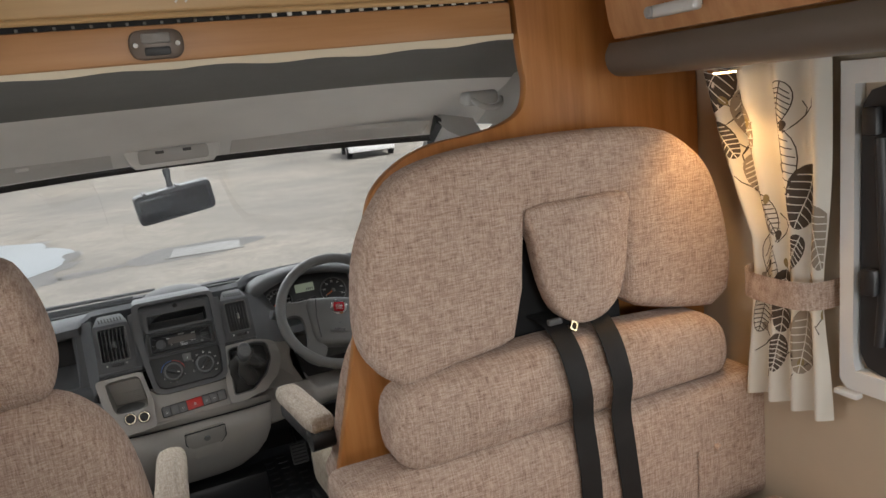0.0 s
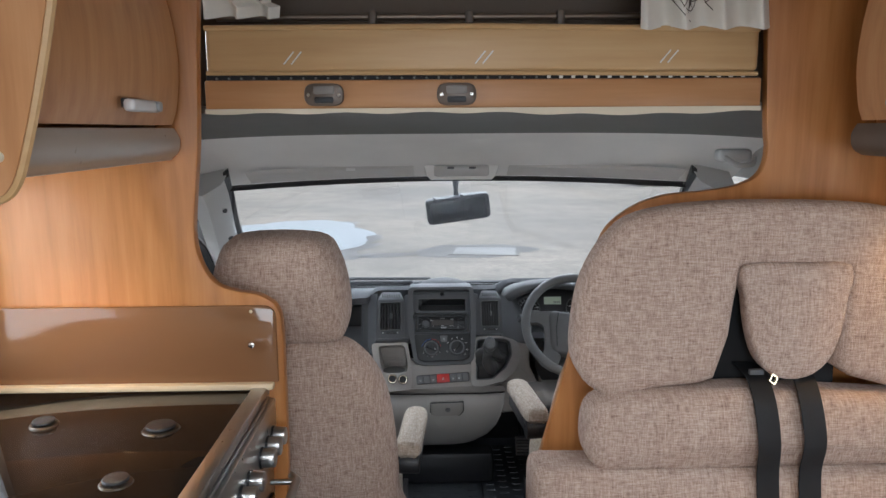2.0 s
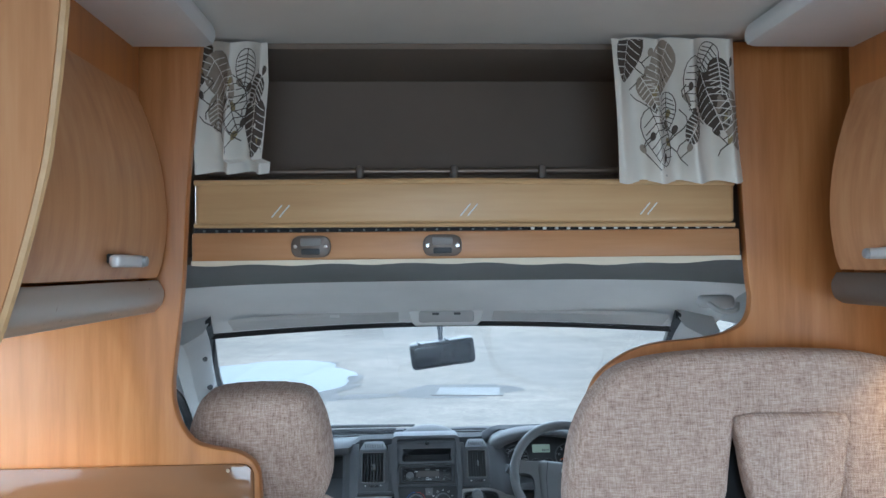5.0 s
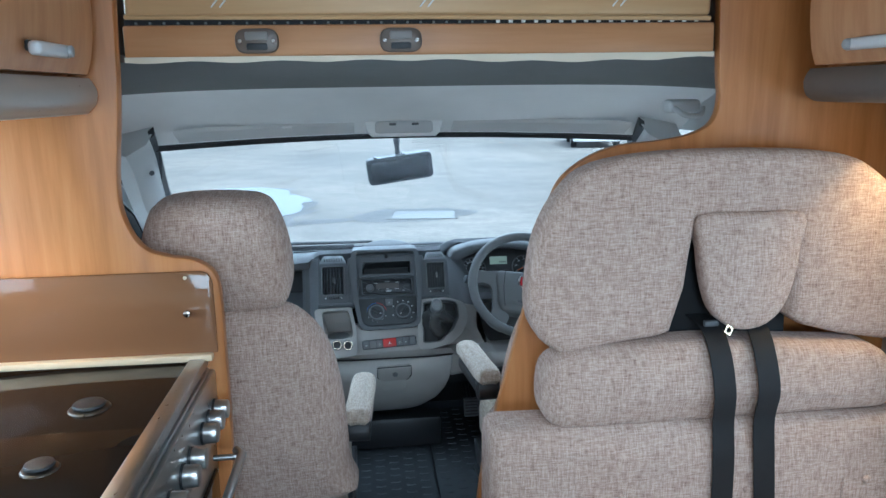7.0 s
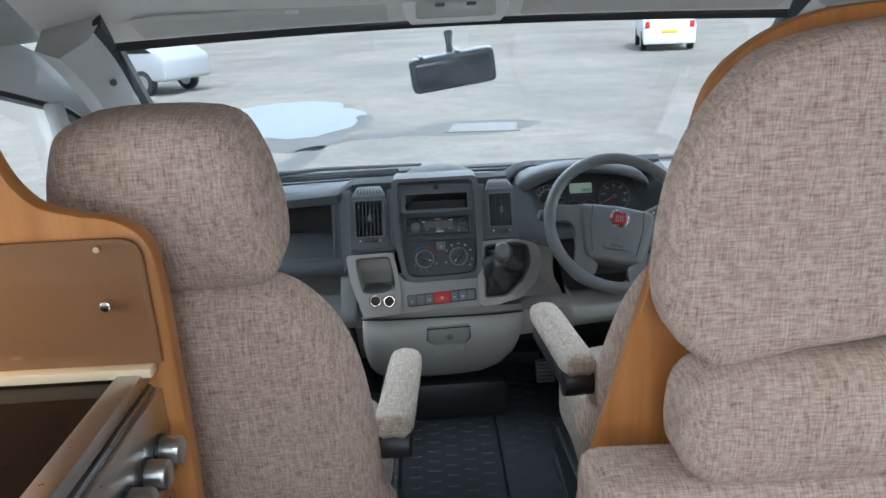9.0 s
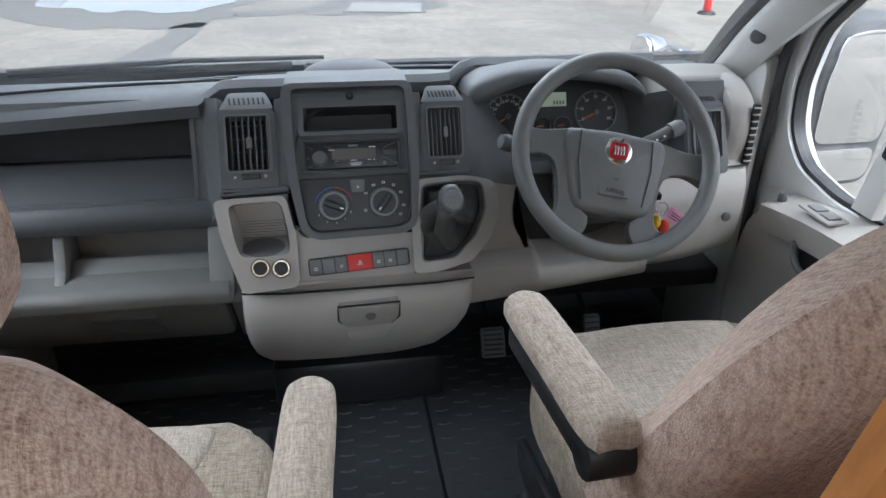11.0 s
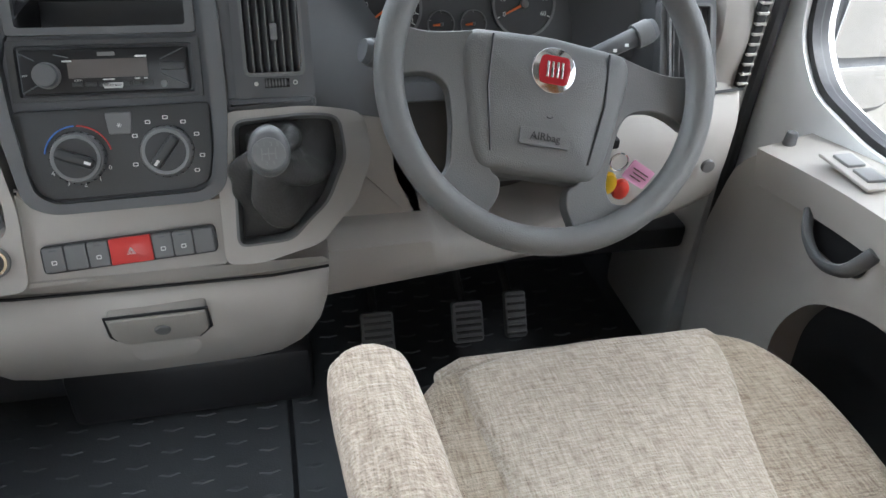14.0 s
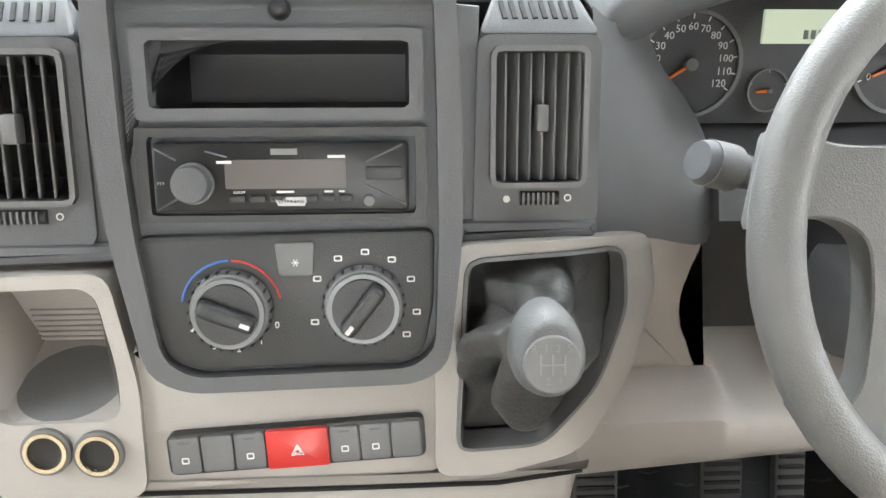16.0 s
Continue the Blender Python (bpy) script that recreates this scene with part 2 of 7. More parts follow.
def puff(outline, depth, r, bulge=0.015, m=None, bm=None, wobble=0.0):
    """A stuffed cushion: an outline in x, z, its face at y = 0, its back at y = depth, edges rounded by r."""
    cx = sum(p[0] for p in outline) / len(outline)
    cz = sum(p[1] for p in outline) / len(outline)
    rings = []
    for k in range(5):
        a = k / 4 * math.pi / 2
        rings.append([(x, depth - r * math.sin(a), z) for x, z in inset(outline, r * (1 - math.sin(a)) * 0.999)] if k else
                     [(x, depth, z) for x, z in inset(outline, r)])
    for k in range(7):
        a = k / 6 * math.pi / 2
        rings.append([(x, r * (1 - math.sin(a)), z) for x, z in inset(outline, r * (1 - math.cos(a)))])
    face = inset(outline, r)
    for k, f in enumerate((0.9, 0.78, 0.6, 0.4, 0.2, 0.05) if bulge else ()):
        y = -bulge * (1 - f * f)
        rings.append([(cx + (x - cx) * f, y + wobble * noise.noise((x * 7, k * 0.8, z * 7)), cz + (z - cz) * f) for x, z in face])
    made = loft(rings)
    if m:
        bmesh.ops.transform(made, matrix=m, verts=made.verts)
    return join(bm, made)


def frame_panel(outer, hole, d0, d1, m=None, bm=None):
    """A panel in x, z with one hole through it; both outlines need the same count."""
    rings = []
    for loop, y in ((outer, d0), (outer, d1), (hole, d1), (hole, d0), (outer, d0)):
        rings.append([(x, y, z) for x, z in loop])
    made = loft(rings, True, False)
    bmesh.ops.remove_doubles(made, verts=made.verts, dist=1e-6)
    if m:
        bmesh.ops.transform(made, matrix=m, verts=made.verts)
    return join(bm, made)


def resample(outline, n):
    """The same outline with n evenly spaced points, from the one nearest its lower left."""
    pts = [Vector(p) for p in outline]
    area = sum(pts[i - 1].x * pts[i].y - pts[i].x * pts[i - 1].y for i in range(len(pts)))
    if area < 0:
        pts.reverse()
    cx, cy = sum(p.x for p in pts) / len(pts), sum(p.y for p in pts) / len(pts)
    k = max(range(len(pts)), key=lambda i: -(pts[i].x - cx) - (pts[i].y - cy))
    pts = pts[k:] + pts[:k]
    lens = [(pts[(i + 1) % len(pts)] - pts[i]).length for i in range(len(pts))]
    total, out = sum(lens), []
    i, run = 0, 0.0
    for s in range(n):
        d = total * s / n
        while run + lens[i] < d:
            run += lens[i]
            i += 1
        out.append(tuple(pts[i].lerp(pts[(i + 1) % len(pts)], (d - run) / lens[i])))
    return out


def turned(m, *pts):
    return [m @ Vector(p) for p in pts]


# ---- the shell ----
SIDE_L, SIDE_R, BULK = -1.03, 1.142, 2.04   # living-area walls and the bulkhead to the cab
ob = part("floor", box((2.3, 5.86, 0.06), (0.056, 0.88, -0.032), 0), RUBBER)
tagged(ob, "dark rubber floor of the motorhome", "floor", kind="structure")


def side_wall(name, x, win, y0, y1, z0, z1, material, label):
    """A wall across x with one window through it."""
    t = 0.035 if x > 0 else -0.035
    turn = Matrix(((0, 1, 0, 0), (1, 0, 0, 0), (0, 0, 1, 0), (0, 0, 0, 1)))
    outer = resample(rounded(rect(y0, z0, y1, z1), 0.01, 2), 96)
    hole = resample(rounded(rect(*win), 0.06), 96)
    b = frame_panel(outer, hole, x, x + t, turn)
    return tagged(part(name, b, material), label, "wall", kind="structure")


side_wall("wall_right", SIDE_R, (0.80, 0.80, 1.60, 1.30), -2.0, 2.12, 0.0, 1.98, WALLBOARD, "cream side wall of the living area with window")
side_wall("wall_left", SIDE_L, (1.32, 0.95, 2.0, 1.36), -2.0, 2.12, 0.0, 1.98, WALLBOARD, "cream side wall behind the kitchen with window")
ob = part("wall_rear", frame_panel(resample(rect(SIDE_L, 0, SIDE_R, 1.98), 96), resample(rect(-0.6, 0.9, 0.7, 1.5), 96), -2.03, -2.0), WALLBOARD)
tagged(ob, "cream rear wall with an assumed window", "wall", kind="structure")
turn_up = Matrix(((1, 0, 0, 0), (0, 0, 1, 0), (0, 1, 0, 0), (0, 0, 0, 1)))
ob = part("ceiling", frame_panel(resample(rect(SIDE_L - 0.03, -2.03, SIDE_R + 0.03, 3.1), 96), resample(rect(-0.26, -0.12, 0.38, 0.52), 96), 1.98, 2.02, turn_up), CEILING)
tagged(ob, "pale lined ceiling with a rooflight", "ceiling", kind="structure")


# ---- bulkhead panels ----
left_edge = [(-0.494, 1.95), (-0.521, 1.67), (-0.534, 1.43), (-0.553, 1.25), (-0.545, 1.175), (-0.515, 1.125), (-0.47, 1.107), (-0.42, 1.097), (-0.385, 1.07), (-0.375, 1.02), (-0.374, 0.90), (-0.376, 0.70), (-0.385, 0.5), (-0.39, 0.02)]
out = [(SIDE_L, 0.02), (SIDE_L, 1.975), (-0.492, 1.975)] + [tuple(p) for p in smooth_line(left_edge, 5)]
ob = part("partition_left", prism(out, 2.03, 2.06, r=0.004), WOOD)
tagged(ob, "orange-brown veneered partition beside the kitchen", "partition", kind="structure")
right_edge = [(0.663, 1.975), (0.687, 1.491), (0.695, 1.399), (0.680, 1.348), (0.634, 1.323), (0.565, 1.311), (0.470, 1.301), (0.392, 1.270), (0.335, 1.214), (0.309, 1.108), (0.281, 0.990), (0.234, 0.811), (0.188, 0.636), (0.163, 0.491), (0.110, 0.020)]
out = [tuple(p) for p in smooth_line(right_edge, 5)] + [(SIDE_R - 0.004, 0.02), (SIDE_R - 0.004, 1.975)]
ob = part("partition_right", prism(out, 2.085, 2.112, r=0.004), WOOD)
tagged(ob, "orange-brown veneered partition behind the driver", "partition", kind="structure")


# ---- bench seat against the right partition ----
# camera eye at 7 s and the factor that pushes the bench away from it
BENCH_EYE, BENCH_SIZE = Vector((-0.073, 0.548, 1.421)), 1.045


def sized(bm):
    """Scales the cushions up about the camera's eye at 7 s."""
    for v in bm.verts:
        v.co = BENCH_EYE + (v.co - BENCH_EYE) * BENCH_SIZE
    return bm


def bench():
    t = thing("bench_seat", "beige woven dinette bench with stacked cushions and headrest flap", "bench", at=(0.6, 1.9, 0))
    left = [(0.308, 0.900), (0.262, 0.935), (0.238, 0.99), (0.240, 1.07), (0.258, 1.155), (0.302, 1.232), (0.368, 1.280), (0.515, 1.301), (0.739, 1.301), (0.879, 1.287), (0.955, 1.247), (1.01, 1.185), (1.045, 1.08), (1.057, 0.99), (1.045, 0.925)]
    out = [tuple(p) for p in smooth_line(left, 4)] + [(1.0, 0.898), (0.90, 0.915), (0.815, 0.938), (0.772, 0.966), (0.776, 1.06), (0.782, 1.163), (0.68, 1.168), (0.572, 1.168), (0.562, 1.09), (0.556, 1.03), (0.53, 0.94), (0.50, 0.928), (0.40, 0.917), (0.345, 0.90)]
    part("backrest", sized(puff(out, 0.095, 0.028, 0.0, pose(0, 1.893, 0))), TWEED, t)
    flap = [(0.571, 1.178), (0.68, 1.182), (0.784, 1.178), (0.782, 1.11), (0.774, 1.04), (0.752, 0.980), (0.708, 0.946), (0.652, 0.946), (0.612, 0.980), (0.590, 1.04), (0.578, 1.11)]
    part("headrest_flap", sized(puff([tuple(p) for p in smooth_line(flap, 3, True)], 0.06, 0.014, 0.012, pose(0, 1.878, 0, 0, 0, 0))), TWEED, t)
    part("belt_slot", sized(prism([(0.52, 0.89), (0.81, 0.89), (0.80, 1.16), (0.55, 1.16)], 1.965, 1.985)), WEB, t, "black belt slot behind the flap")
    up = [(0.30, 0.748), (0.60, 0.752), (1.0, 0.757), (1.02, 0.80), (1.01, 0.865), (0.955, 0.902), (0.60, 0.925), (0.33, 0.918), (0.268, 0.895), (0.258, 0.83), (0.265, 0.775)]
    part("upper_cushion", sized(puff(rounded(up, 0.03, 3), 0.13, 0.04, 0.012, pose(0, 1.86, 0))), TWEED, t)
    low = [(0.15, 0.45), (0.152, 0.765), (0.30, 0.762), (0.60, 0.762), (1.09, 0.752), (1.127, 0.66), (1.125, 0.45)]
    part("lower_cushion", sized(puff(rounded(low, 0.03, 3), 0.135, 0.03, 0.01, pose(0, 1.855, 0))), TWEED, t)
    part("seat_cushion", box((0.97, 0.46, 0.13), (0.64, 1.64, 0.395), 0.04, seg=4), TWEED, t)
    part("base", box((0.95, 0.44, 0.33), (0.65, 1.63, 0.166), 0.01), WOOD, t, "wooden seat base")
    for x in (0.42, 0.685, 0.95):
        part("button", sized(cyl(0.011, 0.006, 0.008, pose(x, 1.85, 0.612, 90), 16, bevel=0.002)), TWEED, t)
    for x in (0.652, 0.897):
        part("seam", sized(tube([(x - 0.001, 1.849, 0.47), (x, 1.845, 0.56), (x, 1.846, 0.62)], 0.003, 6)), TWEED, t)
    return t


bench()


def lap_belt(x0, x1, x2, x3):
    """One hanging strap of webbing."""
    t = thing("lap_belt", "black webbing lap belt hanging over the bench cushions", "seat belt", "belts of the bench", at=(x1, 1.85, 0.9))
    line = smooth_line([(x0, 1.965, 0.955), (x0 + 0.003, 1.90, 0.945), (x1, 1.852, 0.905), (x1 + 0.006, 1.834, 0.83), (x2, 1.842, 0.765), (x2 + 0.003, 1.836, 0.68), (x3, 1.838, 0.55), (x3, 1.835, 0.40)], 6)
    rings = []
    for i, p in enumerate(line):
        d = (line[min(i + 1, len(line) - 1)] - line[max(i - 1, 0)]).normalized()
        side = Vector((1, 0, 0))
        nrm = d.cross(side).normalized()
        w = 0.0225
        rings.append([p - side * w - nrm * 0.001, p + side * w - nrm * 0.001, p + side * w + nrm * 0.0015, p - side * w + nrm * 0.0015])
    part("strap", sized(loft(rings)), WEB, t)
    return t


b1 = lap_belt(0.61, 0.612, 0.622, 0.628)
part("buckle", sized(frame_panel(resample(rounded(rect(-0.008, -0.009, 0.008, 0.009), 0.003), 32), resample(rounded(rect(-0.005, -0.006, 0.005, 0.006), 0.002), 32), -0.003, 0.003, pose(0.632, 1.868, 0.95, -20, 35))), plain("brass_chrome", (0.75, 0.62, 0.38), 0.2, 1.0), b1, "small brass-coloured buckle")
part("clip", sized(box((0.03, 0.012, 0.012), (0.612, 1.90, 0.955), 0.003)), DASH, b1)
lap_belt(0.705, 0.704, 0.708, 0.722)


# ---- kitchen ----
HOB_GLASS = Nodes("smoked_hob_glass").set(color=(0.016, 0.011, 0.008, 1), rough=0.03, spec=0.11).mat
LID_GLASS = Nodes("bronze_lid_glass").set(color=(0.19, 0.092, 0.042, 1), rough=0.05, spec=0.4).mat
BURNER = plain("burner_alloy", (0.09, 0.075, 0.06), 0.3, 0.7)
CREAM = plain("cream_worktop", (0.66, 0.52, 0.34), 0.4)


def cooker():
    t = thing("cooker", "stainless steel cooker with smoked glass hob and raised bronze glass lid", "cooker", at=(-0.7, 1.75, 0))
    part("body", box((0.615, 0.58, 0.84), (-0.715, 1.745, 0.45), 0.006), STEEL, t)
    part("hob_plate", box((0.60, 0.578, 0.012), (-0.742, 1.735, 0.885), 0.003), HOB_GLASS, t, "smoked brown glass hob cover")
    part("front_trim", box((0.034, 0.58, 0.022), (-0.425, 1.735, 0.887), 0.004), STEEL, t)
    part("control_panel", box((0.012, 0.575, 0.13), (-0.403, 1.745, 0.80), 0.004), STEEL, t)
    for y in (1.985, 1.932, 1.876, 1.775, 1.715, 1.63):
        k = part("control_knob", cyl(0.02, 0.0185, 0.03, pose(-0.397, y, 0.795, 0, 90), 28, bevel=0.003), STEEL, t)
        part("collar", cyl(0.022, 0.022, 0.006, pose(-0.3985, y, 0.795, 0, 90), 28), DASH_BLACK, k)
    part("oven_window", box((0.01, 0.50, 0.28), (-0.404, 1.745, 0.52), 0.004), HOB_GLASS, t, "dark oven glass")
    h = part("oven_handle", tube([(-0.36, 1.99, 0.70), (-0.345, 1.97, 0.70), (-0.345, 1.52, 0.70), (-0.36, 1.50, 0.70)], 0.009, 12), STEEL, t)
    for y in (1.96, 1.53):
        part("handle_stem", cyl(0.006, 0.006, 0.05, pose(-0.40, y, 0.70, 0, 90), 12), STEEL, h)
    for x, y, r in ((-0.565, 1.80, 0.036), (-0.56, 1.585, 0.028), (-0.80, 1.83, 0.028), (-0.80, 1.60, 0.036)):
        b = part("burner", cyl(r, r * 0.9, 0.004, pose(x, y, 0.890), 32, bevel=0.0015), BURNER, t)
        part("burner_cap", cyl(r * 0.78, r * 0.72, 0.005, pose(x, y, 0.897), 28, bevel=0.001), DASH_BLACK, b)
    lid = part("glass_lid", prism(rounded(rect(-1.015, 0.905, -0.386, 1.077), [0.003, 0.003, 0.03, 0.003]), 2.018, 2.026, r=0.001), LID_GLASS, t, "bronze-tinted glass lid folded up against the partition")
    part("stud", cyl(0.008, 0.007, 0.012, pose(-0.438, 2.016, 0.993, 90), 20, bevel=0.002), CHROME, lid)
    part("stud", cyl(0.004, 0.004, 0.008, pose(-0.436, 2.016, 1.067, 90), 12), CHROME, lid)
    part("hinge_strip", box((0.62, 0.022, 0.014), (-0.705, 2.012, 0.899), 0.003), CREAM, t, "cream sealing strip")
    return t


cooker()
w = thing("worktop", "cream laminate kitchen worktop beside the cooker", "worktop", at=(-0.7, 0.9, 0))
part("top", box((0.62, 1.2, 0.03), (-0.70, 0.85, 0.88), 0.006), CREAM, w)
part("cabinet", box((0.58, 1.18, 0.86), (-0.72, 0.85, 0.435), 0.006), WOOD_LIGHT, w)


# ---- overhead lockers ----
def locker(side, y0, y1, name_label):
    """A curved-front overhead locker; side -1: over the kitchen, +1: over the dinette. Its profile runs along y."""
    s = side
    face = -0.56 if s < 0 else 0.815
    wall = SIDE_L + 0.002 if s < 0 else SIDE_R - 0.002
    t = thing("overhead_locker", name_label, "locker", "overhead lockers", at=(face + 0.2 * s, (y0 + y1) / 2, 1.65))
    turn = Matrix(((0, 1, 0, 0), (1, 0, 0, 0), (0, 0, 1, 0), (0, 0, 0, 1)))  # outline x becomes world y, depth becomes world x

    def skin(prof, a, b, thick):
        rings = []
        for y in (a, b):
            rings.append([(x, y, z) for x, z in prof] + [(x + thick * s, y, z) for x, z in reversed(prof)])
        return loft(rings)
    door = [tuple(p) for p in smooth_line([(face + 0.012 * s, 1.462), (face, 1.50), (face - 0.008 * s, 1.58), (face + 0.002 * s, 1.68), (face + 0.03 * s, 1.78), (face + 0.06 * s, 1.85)], 5)]
    part("door", skin(door, y0 + 0.012, y1 - 0.035, 0.02), WOOD_LIGHT, t)
    roll = [tuple(p) for p in smooth_line([(face + 0.018 * s, 1.456), (face + 0.006 * s, 1.43), (face + 0.02 * s, 1.398), (face + 0.08 * s, 1.388), (wall, 1.386)], 5)]
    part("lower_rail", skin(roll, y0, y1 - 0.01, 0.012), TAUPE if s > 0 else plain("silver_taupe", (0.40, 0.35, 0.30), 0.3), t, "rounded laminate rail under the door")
    top = [(face + 0.065 * s, 1.856), (face + 0.12 * s, 1.93), (face + 0.14 * s, 1.975)]
    part("upper_rail", skin(top, y0, y1 - 0.01, 0.012), TAUPE, t, "dark taupe strip above the door")
    part("carcass", box((abs(wall - face) - 0.05, y1 - y0 - 0.02, 0.52), ((wall + face) / 2 + 0.03 * s, (y0 + y1) / 2, 1.68), 0.004), WOOD, t)
    if s < 0:
        edge = [tuple(p) for p in smooth_line([(-0.480, 1.975), (-0.488, 1.80), (-0.505, 1.64), (-0.516, 1.58), (-0.534, 1.507), (-0.553, 1.441), (-0.573, 1.386), (-0.600, 1.366), (-0.66, 1.358)], 4)]
        b = part("end_panel", prism(edge + [(wall, 1.358), (wall, 1.975)], 1.398, 1.418), WOOD_LIGHT, t, "curved veneered end panel with pale edge")
        part("edge_band", tube([(x + 0.001, 1.408, z) for x, z in edge], 0.0075, 8), TAN, b, "pale edge band")
        part("screw_cap", cyl(0.007, 0.006, 0.004, pose(-0.585, 1.398, 1.42, 90), 14), CREAM_EDGE, b)
    # turned catch with a bright lever
    hy, hx = (1.765 if y1 > 1.6 else y1 - 0.3), face - 0.004 * s
    h = part("handle", box((0.020, 0.125, 0.021), (hx - 0.014 * s, hy, 1.493), 0.007, seg=3), plain("silver_catch", (0.66, 0.66, 0.66), 0.35, 0.15), t, "silver push catch")
    part("catch_plate", box((0.008, 0.09, 0.016), (hx - 0.002 * s, hy - 0.01, 1.497), 0.003), DASH_BLACK, h)
    part("lock", cyl(0.010, 0.009, 0.012, pose(hx - 0.018 * s, hy + 0.045, 1.493, 0, -90 * s), 20, bevel=0.002), plain("lock_grey", (0.35, 0.35, 0.35), 0.4), h)
    return t


locker(-1, 1.42, 2.028, "pearwood overhead locker with silver catch above the cooker")
locker(1, 1.20, 1.998, "pearwood overhead locker with taupe base above the bench")
locker(1, 0.30, 1.19, "pearwood overhead locker above the side window")
for x, y0, y1 in ((-0.55, 0.2, 2.0), (0.75, 0.2, 1.99)):
    o = part("trim_ceiling", box((0.30 if x < 0 else 0.34, y1 - y0, 0.05), (x + (-0.05 if x < 0 else 0.06), (y0 + y1) / 2, 1.953), 0.02), WHITE)
    tagged(o, "white moulded ceiling edge trim", "trim", kind="structure")


def spot(x, y, z, energy):
    t = thing("spotlight", "small round lit downlight under a locker", "lamp", "downlights", at=(x, y, z))
    part("rim", cyl(0.033, 0.028, 0.006, pose(x, y, z, 180), 32, bevel=0.001), CHROME, t)
    part("lens", cyl(0.022, 0.020, 0.003, pose(x, y, z - 0.006, 180), 24), glow("lamp_glow", (1.0, 0.62, 0.28), 14), t, "glowing warm lens")
    l = new("downlight_lamp", bpy.data.lights.new("downlight", 'SPOT'))
    l.data.energy, l.data.color, l.data.spot_size, l.data.spot_blend, l.data.shadow_soft_size = energy, (1.0, 0.56, 0.20), radians(115), 0.9, 0.02
    l.matrix_world = look((x, y, z - 0.012), (x, y - 0.03, 0))
    return t


spot(1.0, 1.86, 1.384, 3.4)
spot(-0.80, 1.80, 1.384, 4.6)


# ---- over-cab bed ----
def over_cab_bed():
    t = thing("over_cab_bed", "raised over-cab bed with tan padded board and veneered rail", "bed", at=(0.07, 2.3, 1.5))
    part("headboard", box((1.178, 0.05, 0.10), (0.068, 2.095, 1.617), 0.012, seg=3), TAN, t, "tan padded board")
    part("piping", tube([(-0.52, 2.072, 1.662), (0.07, 2.070, 1.664), (0.655, 2.072, 1.655)], 0.006, 8), TAN, t)
    part("piping", tube([(-0.52, 2.072, 1.570), (0.07, 2.070, 1.568), (0.655, 2.072, 1.563)], 0.005, 8), TAN, t)
    rail = part("front_rail", box((1.19, 0.035, 0.062), (0.07, 2.085, 1.524), 0.005), TAN_DARK, t, "veneered bed rail")
    part("base", box((1.19, 0.85, 0.03), (0.07, 2.52, 1.507), 0.004), SHELF_GREY, t)
    rings = []
    for i in range(41):
        x = -0.525 + 1.19 * i / 40
        dip = 0.010 + 0.006 * max(0, math.sin((i - 20) / 20 * math.pi)) + 0.002 * math.sin(i * 1.1)
        rings.append([(x, 2.064, 1.495), (x, 2.076, 1.495), (x, 2.074, 1.495 - dip), (x, 2.066, 1.495 - dip)])
    part("edging", loft(rings), CREAM_EDGE, t, "loose cream fabric edging")
    part("slot", box((1.18, 0.03, 0.014), (0.068, 2.092, 1.559), 0), WEB, t)
    white = plain("white_cord", (0.75, 0.74, 0.7), 0.8)
    for i in range(44):
        x = -0.50 + i * 0.0262
        part("lacing", box((0.008 if i > 26 else 0.005, 0.006, 0.009 if i > 26 else 0.005), (x, 2.076, 1.5605 - (0.002 if i < 27 else 0)), 0.001), white if i > 26 else SHELF_GREY, t)
    for x in (-0.345, 0.06, 0.455):
        for dx in (0, 0.016):
            part("stitch_mark", box((0.003, 0.002, 0.034), (0, 0, 0), 0, pose(x + dx, 2.0692, 1.60, 0, 40)), white, t)
    for x in (-0.272, 0.009):
        p = part("latch", prism(rounded(rect(x - 0.042, 1.5, x + 0.042, 1.547), 0.022), 2.058, 2.068, r=0.003), plain("bronze_plastic", (0.13, 0.10, 0.08), 0.35, 0.3), t, "bronze oval latch plate")
        part("latch_slot", prism(rounded(rect(x - 0.022, 1.525, x + 0.022, 1.541), 0.004), 2.055, 2.06, r=0.001), plain("grey_latch", (0.20, 0.18, 0.165), 0.4), p)
        part("latch_slot", prism(rounded(rect(x - 0.020, 1.506, x + 0.020, 1.519), 0.004), 2.055, 2.06, r=0.001), DASH_BLACK, p)
        for dx in (-0.032, 0.032):
            part("latch_screw", cyl(0.005, 0.004, 0.003, pose(x + dx, 2.058, 1.523, 90), 12), CHROME, p)
    bar = part("guard_rail", tube([(-0.515, 2.155, 1.695), (0.66, 2.155, 1.695)], 0.008, 12), plain("bronze_tube", (0.20, 0.155, 0.12), 0.35, 0.6), t, "bronze guard rail")
    for x in (-0.172, 0.041, 0.243):
        part("rail_clip", box((0.018, 0.03, 0.034), (x, 2.155, 1.692), 0.006), TAUPE, bar)
    return t


over_cab_bed()
o = part("wall_over_cab", box((1.9, 0.02, 0.55), (0.07, 2.42, 1.76), 0), BROWN)
tagged(o, "plain brown lining of the over-cab alcove", "wall", kind="structure")
o = part("ceiling_over_cab", box((1.9, 0.29, 0.012), (0.07, 2.265, 1.972), 0), BROWN)
tagged(o, "brown lined ceiling of the over-cab alcove", "ceiling", kind="structure")
for x in (-0.56, 0.70):
    o = part("wall_alcove_side", box((0.02, 0.29, 0.50), (x, 2.265, 1.755), 0), BROWN)
    tagged(o, "brown side lining of the over-cab alcove", "wall", kind="structure")


